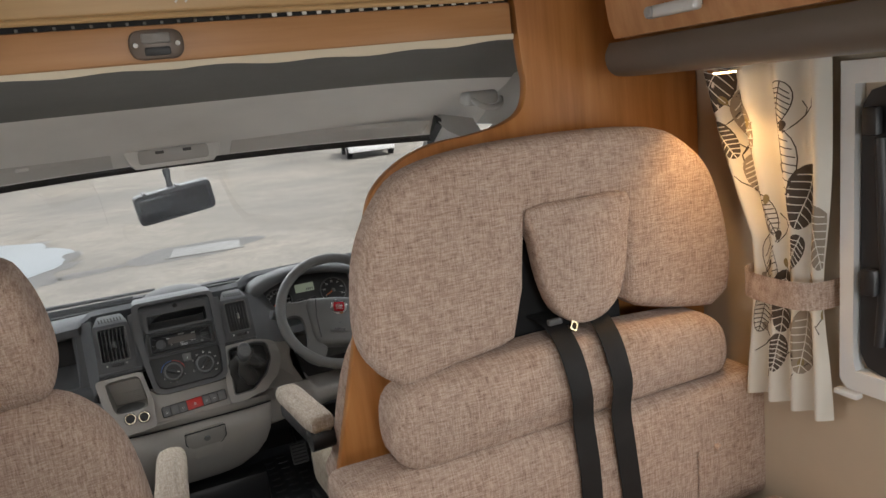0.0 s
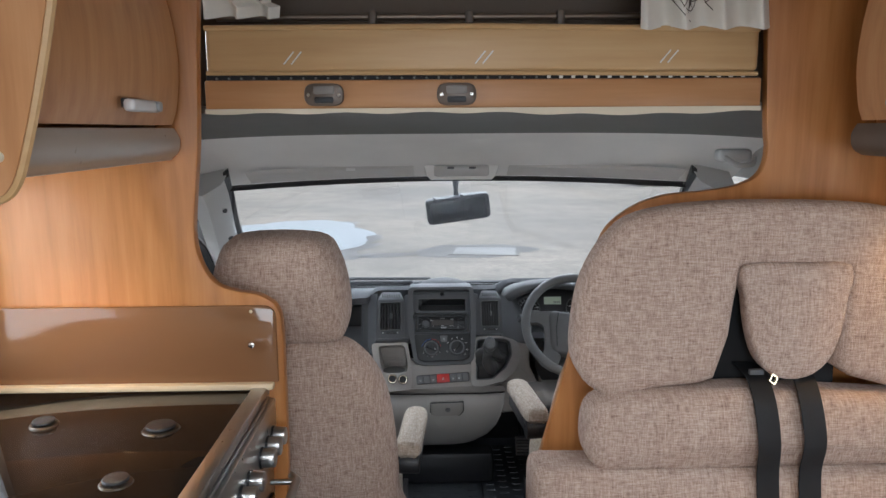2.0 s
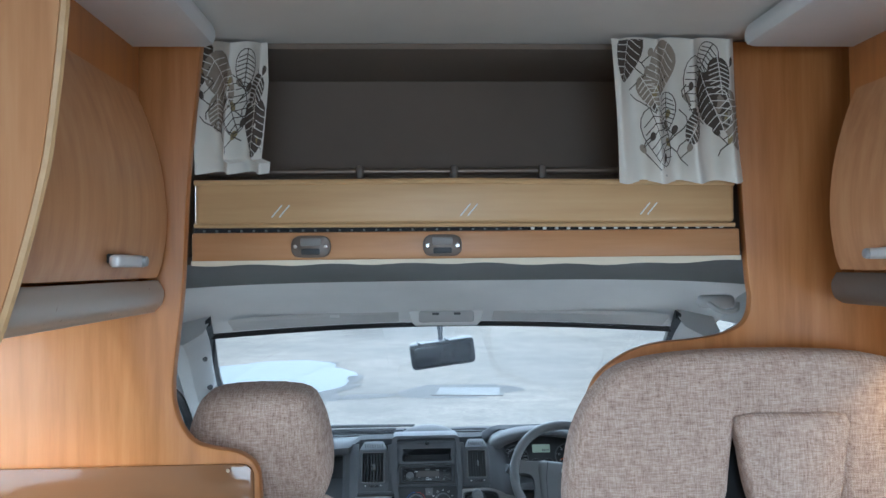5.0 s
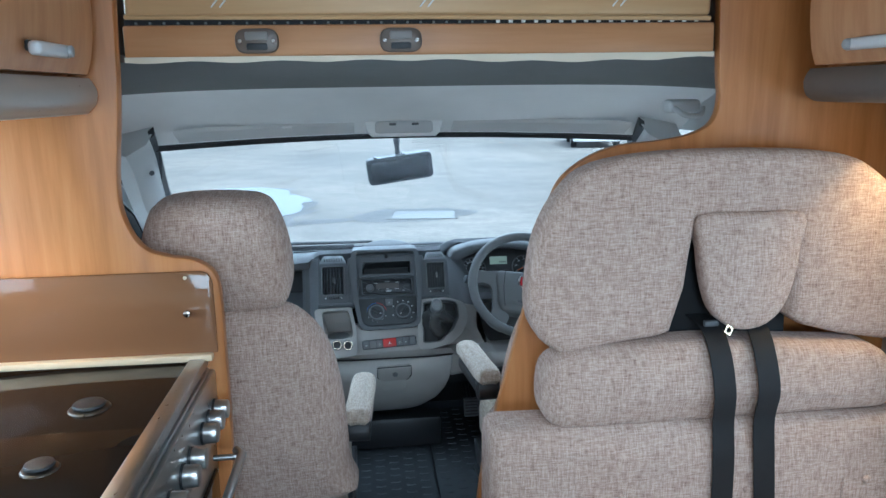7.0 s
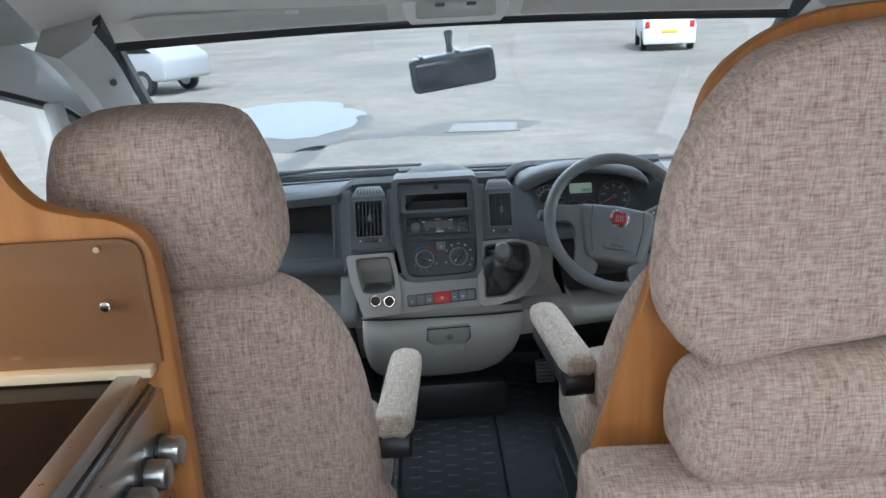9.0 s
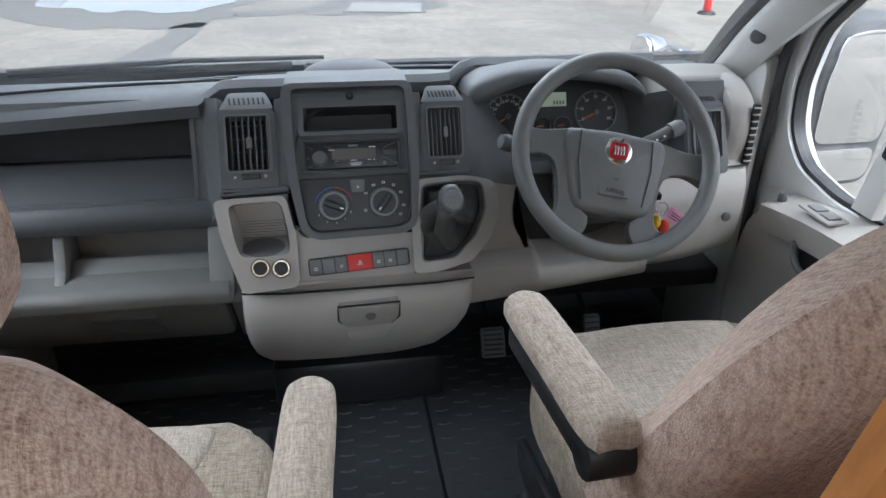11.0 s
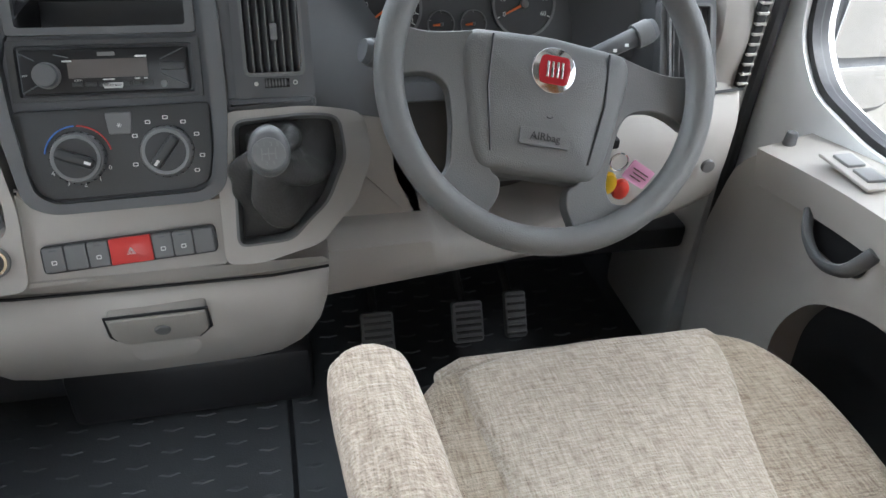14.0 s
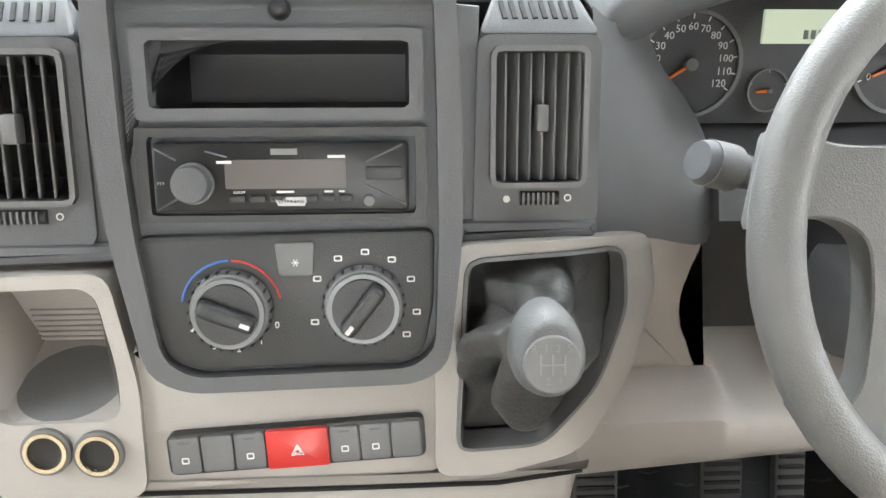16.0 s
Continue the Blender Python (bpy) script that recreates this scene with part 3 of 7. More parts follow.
# ---- curtains ----
CLOTH = Nodes("printed_cotton")
CLOTH.set(color=CLOTH.mix(CLOTH.noise(14), (0.66, 0.62, 0.55), (0.74, 0.71, 0.65)), rough=0.9, sheen=0.1).bump(CLOTH.noise(900, (1, 1, 1), 1.0), 0.2, 0.001)
CLOTH = CLOTH.mat
PRINT = [plain("print_umber", (0.085, 0.065, 0.052), 0.9), plain("print_olive", (0.27, 0.21, 0.10), 0.9), plain("print_taupe", (0.30, 0.25, 0.20), 0.9)]


def cloth_print(surface, t, rng, u0, u1, v0, v1, count):
    """Leaves with veins, stalks and seed heads lying on the cloth; u across and v down in metres of cloth."""
    lift = 0.0014

    def at(u, v, k=1.0):
        u, v = min(max(u, 0.004), u1 + (u0 - 0.004 if u0 > 0.004 else 0.02)), max(v, 0.004)
        p = surface(u, v)
        a, b = surface(u + 0.002, v) - p, surface(u, v + 0.002) - p
        nrm = a.cross(b).normalized()
        return p - nrm * lift * k

    def blob(u, v, w, h, ang, mat, name, open_leaf):
        ca, sa = math.cos(ang), math.sin(ang)
        edge = []
        for k in range(20):
            f = k / 20 * math.tau
            x, y = w * math.sin(f) * (1 - 0.18 * math.cos(f)), h * math.cos(f)
            edge.append((u + x * ca - y * sa, v + x * sa + y * ca))
        bm = bmesh.new()
        if not open_leaf:
            prev = None
            for s in (0.0, 0.35, 0.7, 1.0):
                ring = [bm.verts.new(at(u + (a - u) * max(s, 0.02), v + (b - v) * max(s, 0.02))) for a, b in edge]
                if prev:
                    for i in range(20):
                        bm.faces.new((prev[i], prev[(i + 1) % 20], ring[(i + 1) % 20], ring[i]))
                prev = ring
        lines = [edge + edge[:1]] if open_leaf else []
        if h > 0.03:
            lines.append([(u + sa * h * (1 - 2 * q / 8), v - ca * h * (1 - 2 * q / 8)) for q in range(9)])
            for q in range(-3, 4):
                for sd in (-1, 1):
                    f0 = q / 4.2
                    wid = w * math.sqrt(max(0, 1 - (f0 + 0.12) ** 2)) * 0.93
                    lines.append([(u - sa * -1 * 0 + (sd * wid * g) * ca - (h * (f0 + 0.2 * g)) * sa, v + (sd * wid * g) * sa + (h * (f0 + 0.2 * g)) * ca) for g in (0, 0.33, 0.66, 1)])
        return bm, lines

    def strokes(lines, wd, k):
        bm = bmesh.new()
        for ln in lines:
            prev = None
            for i, (a, b) in enumerate(ln):
                c, d = ln[max(i - 1, 0)], ln[min(i + 1, len(ln) - 1)]
                dx, dy = d[0] - c[0], d[1] - c[1]
                q = math.hypot(dx, dy) or 1
                px, py = -dy / q * wd, dx / q * wd
                pair = (bm.verts.new(at(a + px, b + py, k)), bm.verts.new(at(a - px, b - py, k)))
                if prev:
                    bm.faces.new((prev[0], pair[0], pair[1], prev[1]))
                prev = pair
        return bm
    for i in range(count):
        u, v = u0 + (u1 - u0) * ((i * 0.618 + 0.2 * rng.random()) % 1), v0 + (v1 - v0) * (i + 0.5) / count
        mat = PRINT[i % 3]
        big = i % 2 == 0
        w, h = (0.044, 0.068) if big else (0.026, 0.042)
        ang = rng.uniform(-0.7, 0.7)
        open_leaf = i % 3 == 1
        bm, lines = blob(u, v, w, h, ang, mat, "printed_leaf", open_leaf)
        if open_leaf:
            part("printed_leaf", strokes(lines, 0.0011, 1.0), PRINT[0], t)
            bm.free()
        else:
            leaf = part("printed_leaf", bm, mat, t)
            part("leaf_vein", strokes(lines, 0.0011, 2.0), CLOTH, leaf)
        stem = [(u + 0.05 * math.sin(k * 0.5 + i), v + 0.014 * k) for k in range(7)]
        twigs = [stem] + [[stem[k], (stem[k][0] + sd * 0.02, stem[k][1] - 0.018)] for k, sd in ((2, 1), (4, -1), (5, 1))]
        part("printed_stem", strokes(twigs, 0.0012, 0.8), PRINT[0], t)
        for k, sd in ((2, 1), (4, -1), (5, 1)):
            bm, _ = blob(stem[k][0] + sd * 0.024, stem[k][1] - 0.026, 0.007, 0.011, sd * 0.5, None, "", False)
            part("printed_seed", bm, PRINT[(i + k) % 3], t)


def curtain(label, surface, width, height, seed, count):
    """A sheet of cloth over surface(u, v)."""
    t = thing("curtain", label, "curtain", "leaf-print curtains", at=surface(width / 2, 0))
    nu, nv = 64, 36
    bm = bmesh.new()
    vs = [[bm.verts.new(surface(width * i / nu, height * j / nv)) for i in range(nu + 1)] for j in range(nv + 1)]
    for j in range(nv):
        for i in range(nu):
            bm.faces.new((vs[j][i], vs[j][i + 1], vs[j + 1][i + 1], vs[j + 1][i]))
    part("cloth", bm, CLOTH, t)
    cloth_print(surface, t, random.Random(seed), 0.01, width - 0.01, 0.02, height - 0.09, count)
    return t


def hung(x0, x1, y, z1, height, width, folds, amp, taper):
    def surface(u, v):
        f, g = u / width, v / height
        wob = math.sin(f * folds * math.tau + 0.6 * math.sin(g * 3)) * amp * (0.75 + 0.4 * g)
        x = x0 + (x1 - x0) * f + taper(f, g) + 0.3 * amp * math.cos(f * folds * math.tau * 1.0 + g)
        return Vector((x, y - wob, z1 - v - 0.006 * math.sin(f * folds * math.tau)))
    return surface


curtain("cream leaf-print curtain gathered at the end of the over-cab bed", hung(-0.525, -0.36, 2.085, 1.97, 0.285, 0.26, 2.5, 0.018, lambda f, g: -0.03 * f * max(0, g - 0.3) + (0.02 * f if g > 0.9 else 0)), 0.26, 0.285, 3, 7)
curtain("cream leaf-print curtain hanging over the bed board", hung(0.375, 0.655, 2.05, 1.97, 0.315, 0.42, 3.5, 0.018, lambda f, g: 0.015 * g), 0.42, 0.315, 5, 11)


def side_surface(u, v):
    f, g = u / 0.40, v / 0.70
    z = 1.385 - v
    pinch = math.exp(-((z - 0.94) / 0.16) ** 2)
    y_far, y_near = 2.015 - 0.115 * min(1, g * 2.0) + 0.02 * max(0, g - 0.6), 1.705 + 0.03 * pinch
    fold = math.sin(f * 3.5 * math.tau + 0.5 * g)
    return Vector((1.142 - 0.045 - 0.02 * fold * (1 - 0.55 * pinch) + 0.012 * pinch, y_far + (y_near - y_far) * f, z))


sc = curtain("cream leaf-print side curtain held by a woven tie-back", side_surface, 0.40, 0.70, 8, 16)
tie = [(1.137, 1.90), (1.10, 1.905), (1.062, 1.88), (1.052, 1.81), (1.062, 1.745), (1.10, 1.722), (1.137, 1.722)]
tie_line = smooth_line([(a, b, 0) for a, b in tie], 4)
tb = thing("tie_back", "woven hessian curtain tie-back band", "tie-back", at=(1.06, 1.81, 0.94))
rings = [[p + Vector((0, 0, 0.912 + 0.02 * (p.y - 1.7))), p + Vector((0.004, 0, 0.912)), p + Vector((0.004, 0, 0.968)), p + Vector((0, 0, 0.968 + 0.02 * (p.y - 1.7)))] for p in tie_line]
part("band", loft(rings), TWEED, tb)

# side window of the dinette: white cassette frame, black inner frame, acrylic pane
t = thing("window_1", "white-framed side window with black rubber frame and acrylic pane", "window", kind="structure", at=(1.14, 1.2, 1.05))
turn = Matrix(((0, 1, 0, 0), (1, 0, 0, 0), (0, 0, 1, 0), (0, 0, 0, 1)))
part("blind_frame", frame_panel(resample(rect(0.72, 0.76, 1.70, 1.375), 96), resample(rect(0.765, 0.80, 1.672, 1.335), 96), 1.112, 1.139, turn), WHITE, t, "white blind cassette frame")
part("window_frame", frame_panel(resample(rounded(rect(0.765, 0.80, 1.668, 1.33), 0.05), 96), resample(rounded(rect(0.815, 0.845, 1.615, 1.285), 0.06), 96), 1.125, 1.139, turn), DASH_BLACK, t, "black rubber inner frame")
pn = part("pane", prism(rounded(rect(0.80, 0.82, 1.62, 1.30), 0.05), 1.160, 1.164, turn), GLASS, t)
pn.visible_shadow = False
part("stay", tube([(1.12, 1.63, 1.24), (1.125, 1.62, 1.0), (1.12, 1.625, 0.86)], 0.009, 10), DASH_BLACK, t)
part("catch", box((0.02, 0.03, 0.05), (1.113, 1.64, 1.27), 0.006), DASH_BLACK, t)
part("catch", box((0.02, 0.03, 0.05), (1.113, 1.64, 0.98), 0.006), DASH_BLACK, t)
part("rail_end", box((0.02, 0.05, 0.012), (1.11, 1.68, 0.752), 0.004), WHITE, t)
t = thing("window_2", "kitchen side window with white frame and acrylic pane", "window", kind="structure", at=(-1.03, 1.66, 1.19))
part("window_frame", frame_panel(resample(rounded(rect(1.29, 0.925, 2.012, 1.372), 0.03), 96), resample(rounded(rect(1.33, 0.965, 1.98, 1.345), 0.05), 96), -1.027, -1.012, turn), WHITE, t)
pn = part("pane", prism(rounded(rect(1.31, 0.945, 2.0, 1.365), 0.05), -1.055, -1.051, turn), GLASS, t)
pn.visible_shadow = False


# ---- cab shell ----
CAB_L, CAB_R = -0.84, 0.945


def header_line(k, dz=0.0, dy=0.0):
    """A point of the windscreen's upper edge, k from -1 to 1."""
    return Vector((0.05 + 0.80 * k, 2.97 - 0.30 * k * k + dy, 1.292 - 0.012 * k * k + dz))


def sill_line(k, dz=0.0, dy=0.0):
    """A point of the windscreen's lower edge."""
    return Vector((0.04 + 0.92 * k, 3.72 - 0.24 * k * k + dy, 0.742 + dz))


STEPS = [i / 16 - 1 for i in range(33)]
t = thing("windscreen", "curved clear windscreen of the cab", "windscreen", kind="structure", at=(0.05, 3.3, 1.0))
rows = []
for j in range(9):
    f = j / 8
    rows.append([sill_line(k).lerp(header_line(k), f) + Vector((0, 0.05, 0.05)) * math.sin(f * math.pi) * 0.4 for k in STEPS])
bm = bmesh.new()
grid = [[[bm.verts.new(p + Vector((0, 0.005, 0.005)) * q) for p in r] for r in rows] for q in (0, 1)]
for q in (0, 1):
    for j in range(8):
        for i in range(32):
            bm.faces.new((grid[q][j][i], grid[q][j][i + 1], grid[q][j + 1][i + 1], grid[q][j + 1][i]))
rim = [(0, i) for i in range(33)] + [(j, 32) for j in range(1, 9)] + [(8, i) for i in range(31, -1, -1)] + [(j, 0) for j in range(7, 0, -1)]
for (j, i), (l, k) in zip(rim, rim[1:] + rim[:1]):
    bm.faces.new((grid[0][j][i], grid[0][l][k], grid[1][l][k], grid[1][j][i]))
pane = part("pane", bm, GLASS, t)
pane.visible_shadow = False
rings = [[header_line(k, 0.0, 0.01), header_line(k, -0.018, 0.02), header_line(k, -0.012, 0.04), header_line(k, 0.01, 0.02)] for k in STEPS]
part("top_seal", loft(rings), DASH_BLACK, t)
rings = [[sill_line(k, 0.012, -0.02), sill_line(k, -0.02, -0.03), sill_line(k, -0.02, 0.04), sill_line(k, 0.006, 0.03)] for k in STEPS]
part("bottom_seal", loft(rings), DASH_BLACK, t)

# roof lining: dark shelf under the bed, pale cloth down to the header, moulded header recesses
bm = bmesh.new()
prev = None
prof = ((2.10, 1.492), (2.35, 1.478), (2.58, 1.447), (2.60, 1.437))
for k in STEPS:
    row = [bm.verts.new((0.055 + 0.84 * k, y - (0.10 * k * k if y > 2.2 else 0), z - 0.02 * k ** 4)) for y, z in prof]
    if prev:
        for i in range(3):
            bm.faces.new((prev[i], row[i], row[i + 1], prev[i + 1]))
    prev = row
o = part("ceiling_shelf", bm, SHELF_GREY)
tagged(o, "dark grey lining above the cab", "ceiling", kind="structure")
bm = bmesh.new()
prev = None
for k in STEPS:
    h = header_line(k)
    a = Vector((0.055 + 0.84 * k, 2.60 - 0.10 * k * k, 1.437 - 0.02 * k ** 4))
    pts = [a, a + Vector((0, 0.03, -0.016)), a.lerp(h, 0.35) + Vector((0, 0, 0.012)), a.lerp(h, 0.70) + Vector((0, 0, 0.004)), h + Vector((0, -0.01, 0.012)), h]
    row = [bm.verts.new(p) for p in pts]
    if prev:
        for i in range(5):
            bm.faces.new((prev[i], row[i], row[i + 1], prev[i + 1]))
    prev = row
o = part("ceiling_cab", bm, HEADLINER)
tagged(o, "pale grey cloth headliner of the cab", "ceiling", kind="structure")
o = part("roof_cab", box((2.2, 1.1, 0.02), (0.05, 2.62, 2.0), 0), WHITE)
tagged(o, "white outer cab roof", "roof", kind="structure")
o = part("roof_nose", box((2.2, 0.03, 0.70), (0.05, 3.16, 1.66), 0), WHITE)
tagged(o, "white over-cab body front", "wall", kind="structure")
o = part("roof_underside", box((2.2, 0.60, 0.02), (0.05, 2.88, 1.46), 0), WHITE)
tagged(o, "white underside of the over-cab body", "roof", kind="structure")

t = thing("map_light", "pale grey cab light console at the windscreen header", "lamp", at=(0.055, 2.93, 1.32))
part("housing", prism([(-0.075, 1.355), (-0.06, 1.30), (-0.045, 1.285), (0.155, 1.285), (0.17, 1.30), (0.187, 1.355)], 2.87, 2.99, r=0.012), HEADLINER, t)
part("lens", prism(rounded(rect(-0.035, 1.297, 0.145, 1.334), 0.01), 2.862, 2.875, r=0.004), plain("frosted_lens", (0.5, 0.5, 0.5), 0.3), t, "frosted lamp lens")
for x in (0.02, 0.09):
    part("switch", box((0.022, 0.006, 0.008), (x, 2.862, 1.325), 0.002), DASH, t)
for x0, x1 in ((-0.60, -0.10), (0.21, 0.72)):
    rec = thing("sun_visor", "pale grey sun visor folded into the header", "sun visor", "sun visors", at=((x0 + x1) / 2, 2.9, 1.33))
    rings = []
    for i in range(13):
        x = x0 + (x1 - x0) * i / 12
        k = (x - 0.05) / 0.80
        h = header_line(k)
        e = 0.012 if 0 < i < 12 else 0.006
        rings.append([h + Vector((0, -0.02, 0.004)), h + Vector((0, -0.085, 0.034)), h + Vector((0, -0.09, 0.034 + e)), h + Vector((0, -0.02, 0.004 + e))])
    part("board", loft(rings), PILLAR, rec)
    part("clip", box((0.03, 0.012, 0.008), ((x0 + x1) / 2 + 0.05, 2.89 - 0.3 * (((x0 + x1) / 2 - 0.05) / 0.8) ** 2, 1.325), 0.003), HEADLINER, rec)
t = thing("grab_handle", "pale grey moulded grab handle by the header", "handle", at=(0.76, 2.42, 1.36))
part("plinth", box((0.09, 0.05, 0.035), (0.765, 2.44, 1.375), 0.012, seg=3), PILLAR, t)
part("hook", tube(smooth_line([(0.735, 2.42, 1.372), (0.76, 2.40, 1.352), (0.80, 2.40, 1.352), (0.815, 2.42, 1.37)], 4), 0.007, 8), PILLAR, t)

t = thing("rear_view_mirror", "black interior rear-view mirror on the windscreen", "mirror", at=(0.06, 3.39, 1.14))
MIRROR = Nodes("mirror_glass").set(color=(0.05, 0.052, 0.056, 1), rough=0.03, metal=1.0).mat
mm = pose(0.066, 3.385, 1.137, 6, -7, 4)
part("shell", prism(rounded(rect(-0.128, -0.052, 0.128, 0.052), 0.022), 0.0, 0.045, mm, 0.008), DASH_BLACK, t)
part("glass", prism(rounded(rect(-0.112, -0.040, 0.112, 0.038), 0.016), -0.003, 0.004, mm, 0.001), MIRROR, t, "dim mirror glass")
for dx in (-0.09, 0.02):
    part("strap", box((0.012, 0.05, 0.008), (0, 0, 0), 0.002, mm @ pose(dx, 0.02, 0.054)), DASH_BLACK, t)
part("stem", tube([(0.058, 3.415, 1.175), (0.056, 3.42, 1.215), (0.056, 3.44, 1.245)], [0.012, 0.009, 0.014], 12), DASH_BLACK, t)


def pillar(s):
    x0, x1 = (0.865, 0.80) if s > 0 else (-0.775, -0.71)
    pts = [(x0 + 0.045 * s, 3.50, 0.74), (x0 + 0.02 * s, 3.30, 0.92), (x0 - 0.01 * s, 3.05, 1.09), (x1, 2.78, 1.235), (x1 - 0.03 * s, 2.62, 1.30)]
    line = smooth_line(pts, 5)
    t = thing("pillar_right" if s > 0 else "pillar_left", "grey moulded windscreen pillar trim with round plugs", "pillar", kind="structure", at=(x0, 3.1, 1.0))
    rings = []
    for p in line:
        rings.append([p + Vector((-0.035 * s, 0.02, 0.02)), p + Vector((-0.028 * s, -0.015, -0.005)), p + Vector((0.02 * s, -0.045, -0.035)), p + Vector((0.07 * s, -0.03, -0.02)), p + Vector((0.07 * s, 0.06, 0.05)), p + Vector((-0.02 * s, 0.05, 0.04))])
    part("trim", loft(rings), PILLAR, t)
    rings = [[p + Vector((-0.042 * s, 0.018, 0.018)), p + Vector((-0.030 * s, 0.004, 0.006)), p + Vector((-0.022 * s, 0.03, 0.028)), p + Vector((-0.034 * s, 0.045, 0.04))] for p in line]
    part("seal", loft(rings), DASH_BLACK, t)
    for p, r in ((line[5], 0.017), (line[10], 0.010), (line[14], 0.008)):
        part("plug", cyl(r, r * 0.9, 0.008, pose(*(p + Vector((-0.020 * s, -0.028, -0.014))), 60, 0, -25 * s), 20, bevel=0.002), DASH, t)
    return t


pillar(1)
pillar(-1)


GREY_SWITCH = plain("switch_grey", (0.22, 0.22, 0.22), 0.45)


def cab_door(s):
    """A cab door with its window; built for the driver's side, s mirrors it."""
    X = CAB_R if s > 0 else CAB_L
    t = thing("cab_door", "white and grey cab door with a rubber-framed window", "door", "cab doors", at=(X, 2.8, 0.6))
    tm = Matrix(((0, 1, 0, 0), (1, 0, 0, 0), (0, 0, 1, 0), (0, 0, 0, 1)))
    shell = [(2.13, 0.02), (3.38, 0.02), (3.415, 0.30), (3.41, 0.55), (3.38, 0.72), (3.325, 0.93), (3.20, 1.07), (2.95, 1.22), (2.68, 1.31), (2.13, 1.36)]
    hole = [(2.30, 0.635), (2.80, 0.628), (3.04, 0.622), (3.17, 0.645), (3.235, 0.71), (3.25, 0.81), (3.22, 0.93), (3.12, 1.03), (2.90, 1.14), (2.6, 1.22), (2.30, 1.25)]
    o1 = resample(rounded(shell, 0.03, 3), 120)
    h1 = resample(rounded(hole, 0.03, 3), 120)
    part("shell", frame_panel(o1, h1, X + 0.012 * s, X + 0.07 * s, tm), WHITE, t, "white painted door shell")
    h2 = resample(inset(h1, 0.011), 120)
    part("window_seal", frame_panel(h1, h2, X + 0.02 * s, X + 0.05 * s, tm), DASH_BLACK, t)
    p = part("pane", prism(inset(h1, 0.006)[::2], X + 0.034 * s, X + 0.038 * s, tm), GLASS, t)
    p.visible_shadow = False
    # inner trim: upper ledge, lower card with pull and pocket
    card = rounded([(2.35, 0.04), (3.16, 0.04), (3.215, 0.16), (3.235, 0.36), (3.20, 0.52), (3.13, 0.575), (2.95, 0.60), (2.35, 0.62)], 0.04, 4)
    pocket = rounded([(2.42, 0.12), (2.90, 0.12), (2.985, 0.20), (3.0, 0.34), (2.96, 0.425), (2.86, 0.475), (2.42, 0.485)], 0.04, 5)
    part("door_card", frame_panel(resample(card, 96), resample(pocket, 96), X - 0.055 * s, X + 0.014 * s, tm), GREY, t, "stone grey moulded door card")
    part("pocket_back", prism(rounded(rect(2.40, 0.10, 3.02, 0.50), 0.03), X - 0.002 * s, X + 0.008 * s, tm), DASH_BLACK, t)
    ledge = [(X - 0.075 * s, y, z) for y, z in ((3.14, 0.575), (2.95, 0.605), (2.7, 0.62), (2.35, 0.63))]
    rings = [[Vector(q), Vector(q) + Vector((0.10 * s, 0, 0.022)), Vector(q) + Vector((0.10 * s, 0, -0.05)), Vector(q) + Vector((0.012 * s, 0, -0.06))] for q in smooth_line(ledge, 4)]
    part("ledge", loft(rings), GREY, t)
    part("lock_pin", cyl(0.010, 0.008, 0.022, pose(X - 0.036 * s, 3.125, 0.585), 16, bevel=0.003), DASH, t)
    part("switch_plate", box((0.05, 0.10, 0.006), (X - 0.035 * s, 2.99, 0.617), 0.003), GREY, t)
    for dy in (-0.02, 0.02):
        part("switch", box((0.028, 0.032, 0.006), (X - 0.035 * s, 2.99 + dy, 0.621), 0.002), GREY_SWITCH, t)
    part("handle_cup", prism(rounded(rect(2.895, 0.500, 3.02, 0.572), 0.03), X - 0.058 * s, X - 0.05 * s, tm, 0.002), DASH_BLACK, t)
    part("door_pull", tube(smooth_line([(X - 0.06 * s, 3.015, 0.540), (X - 0.078 * s, 2.985, 0.522), (X - 0.088 * s, 2.94, 0.512), (X - 0.084 * s, 2.90, 0.525), (X - 0.066 * s, 2.885, 0.560)], 4), 0.012, 10, flat=0.6), DASH, t)
    part("window_divider", prism([(2.965, 0.64), (2.905, 0.64), (2.80, 1.16), (2.845, 1.16)], X - 0.004 * s, X + 0.026 * s, tm, 0.006), PILLAR, t)
    part("belt_guide", box((0.02, 0.034, 0.075), (0, 0, 0), 0.006, pose(X - 0.012 * s, 2.885, 0.80, 12)), DASH_BLACK, t, "black clip on the divider")
    # dark rubber door aperture seal
    part("aperture_seal", tube(smooth_line([(X - 0.01 * s, y, z) for y, z in ((3.27, 0.30), (3.275, 0.55), (3.27, 0.72), (3.255, 0.90), (3.15, 1.03), (2.92, 1.18))], 5), 0.011, 8), DASH_BLACK, t)
    return t


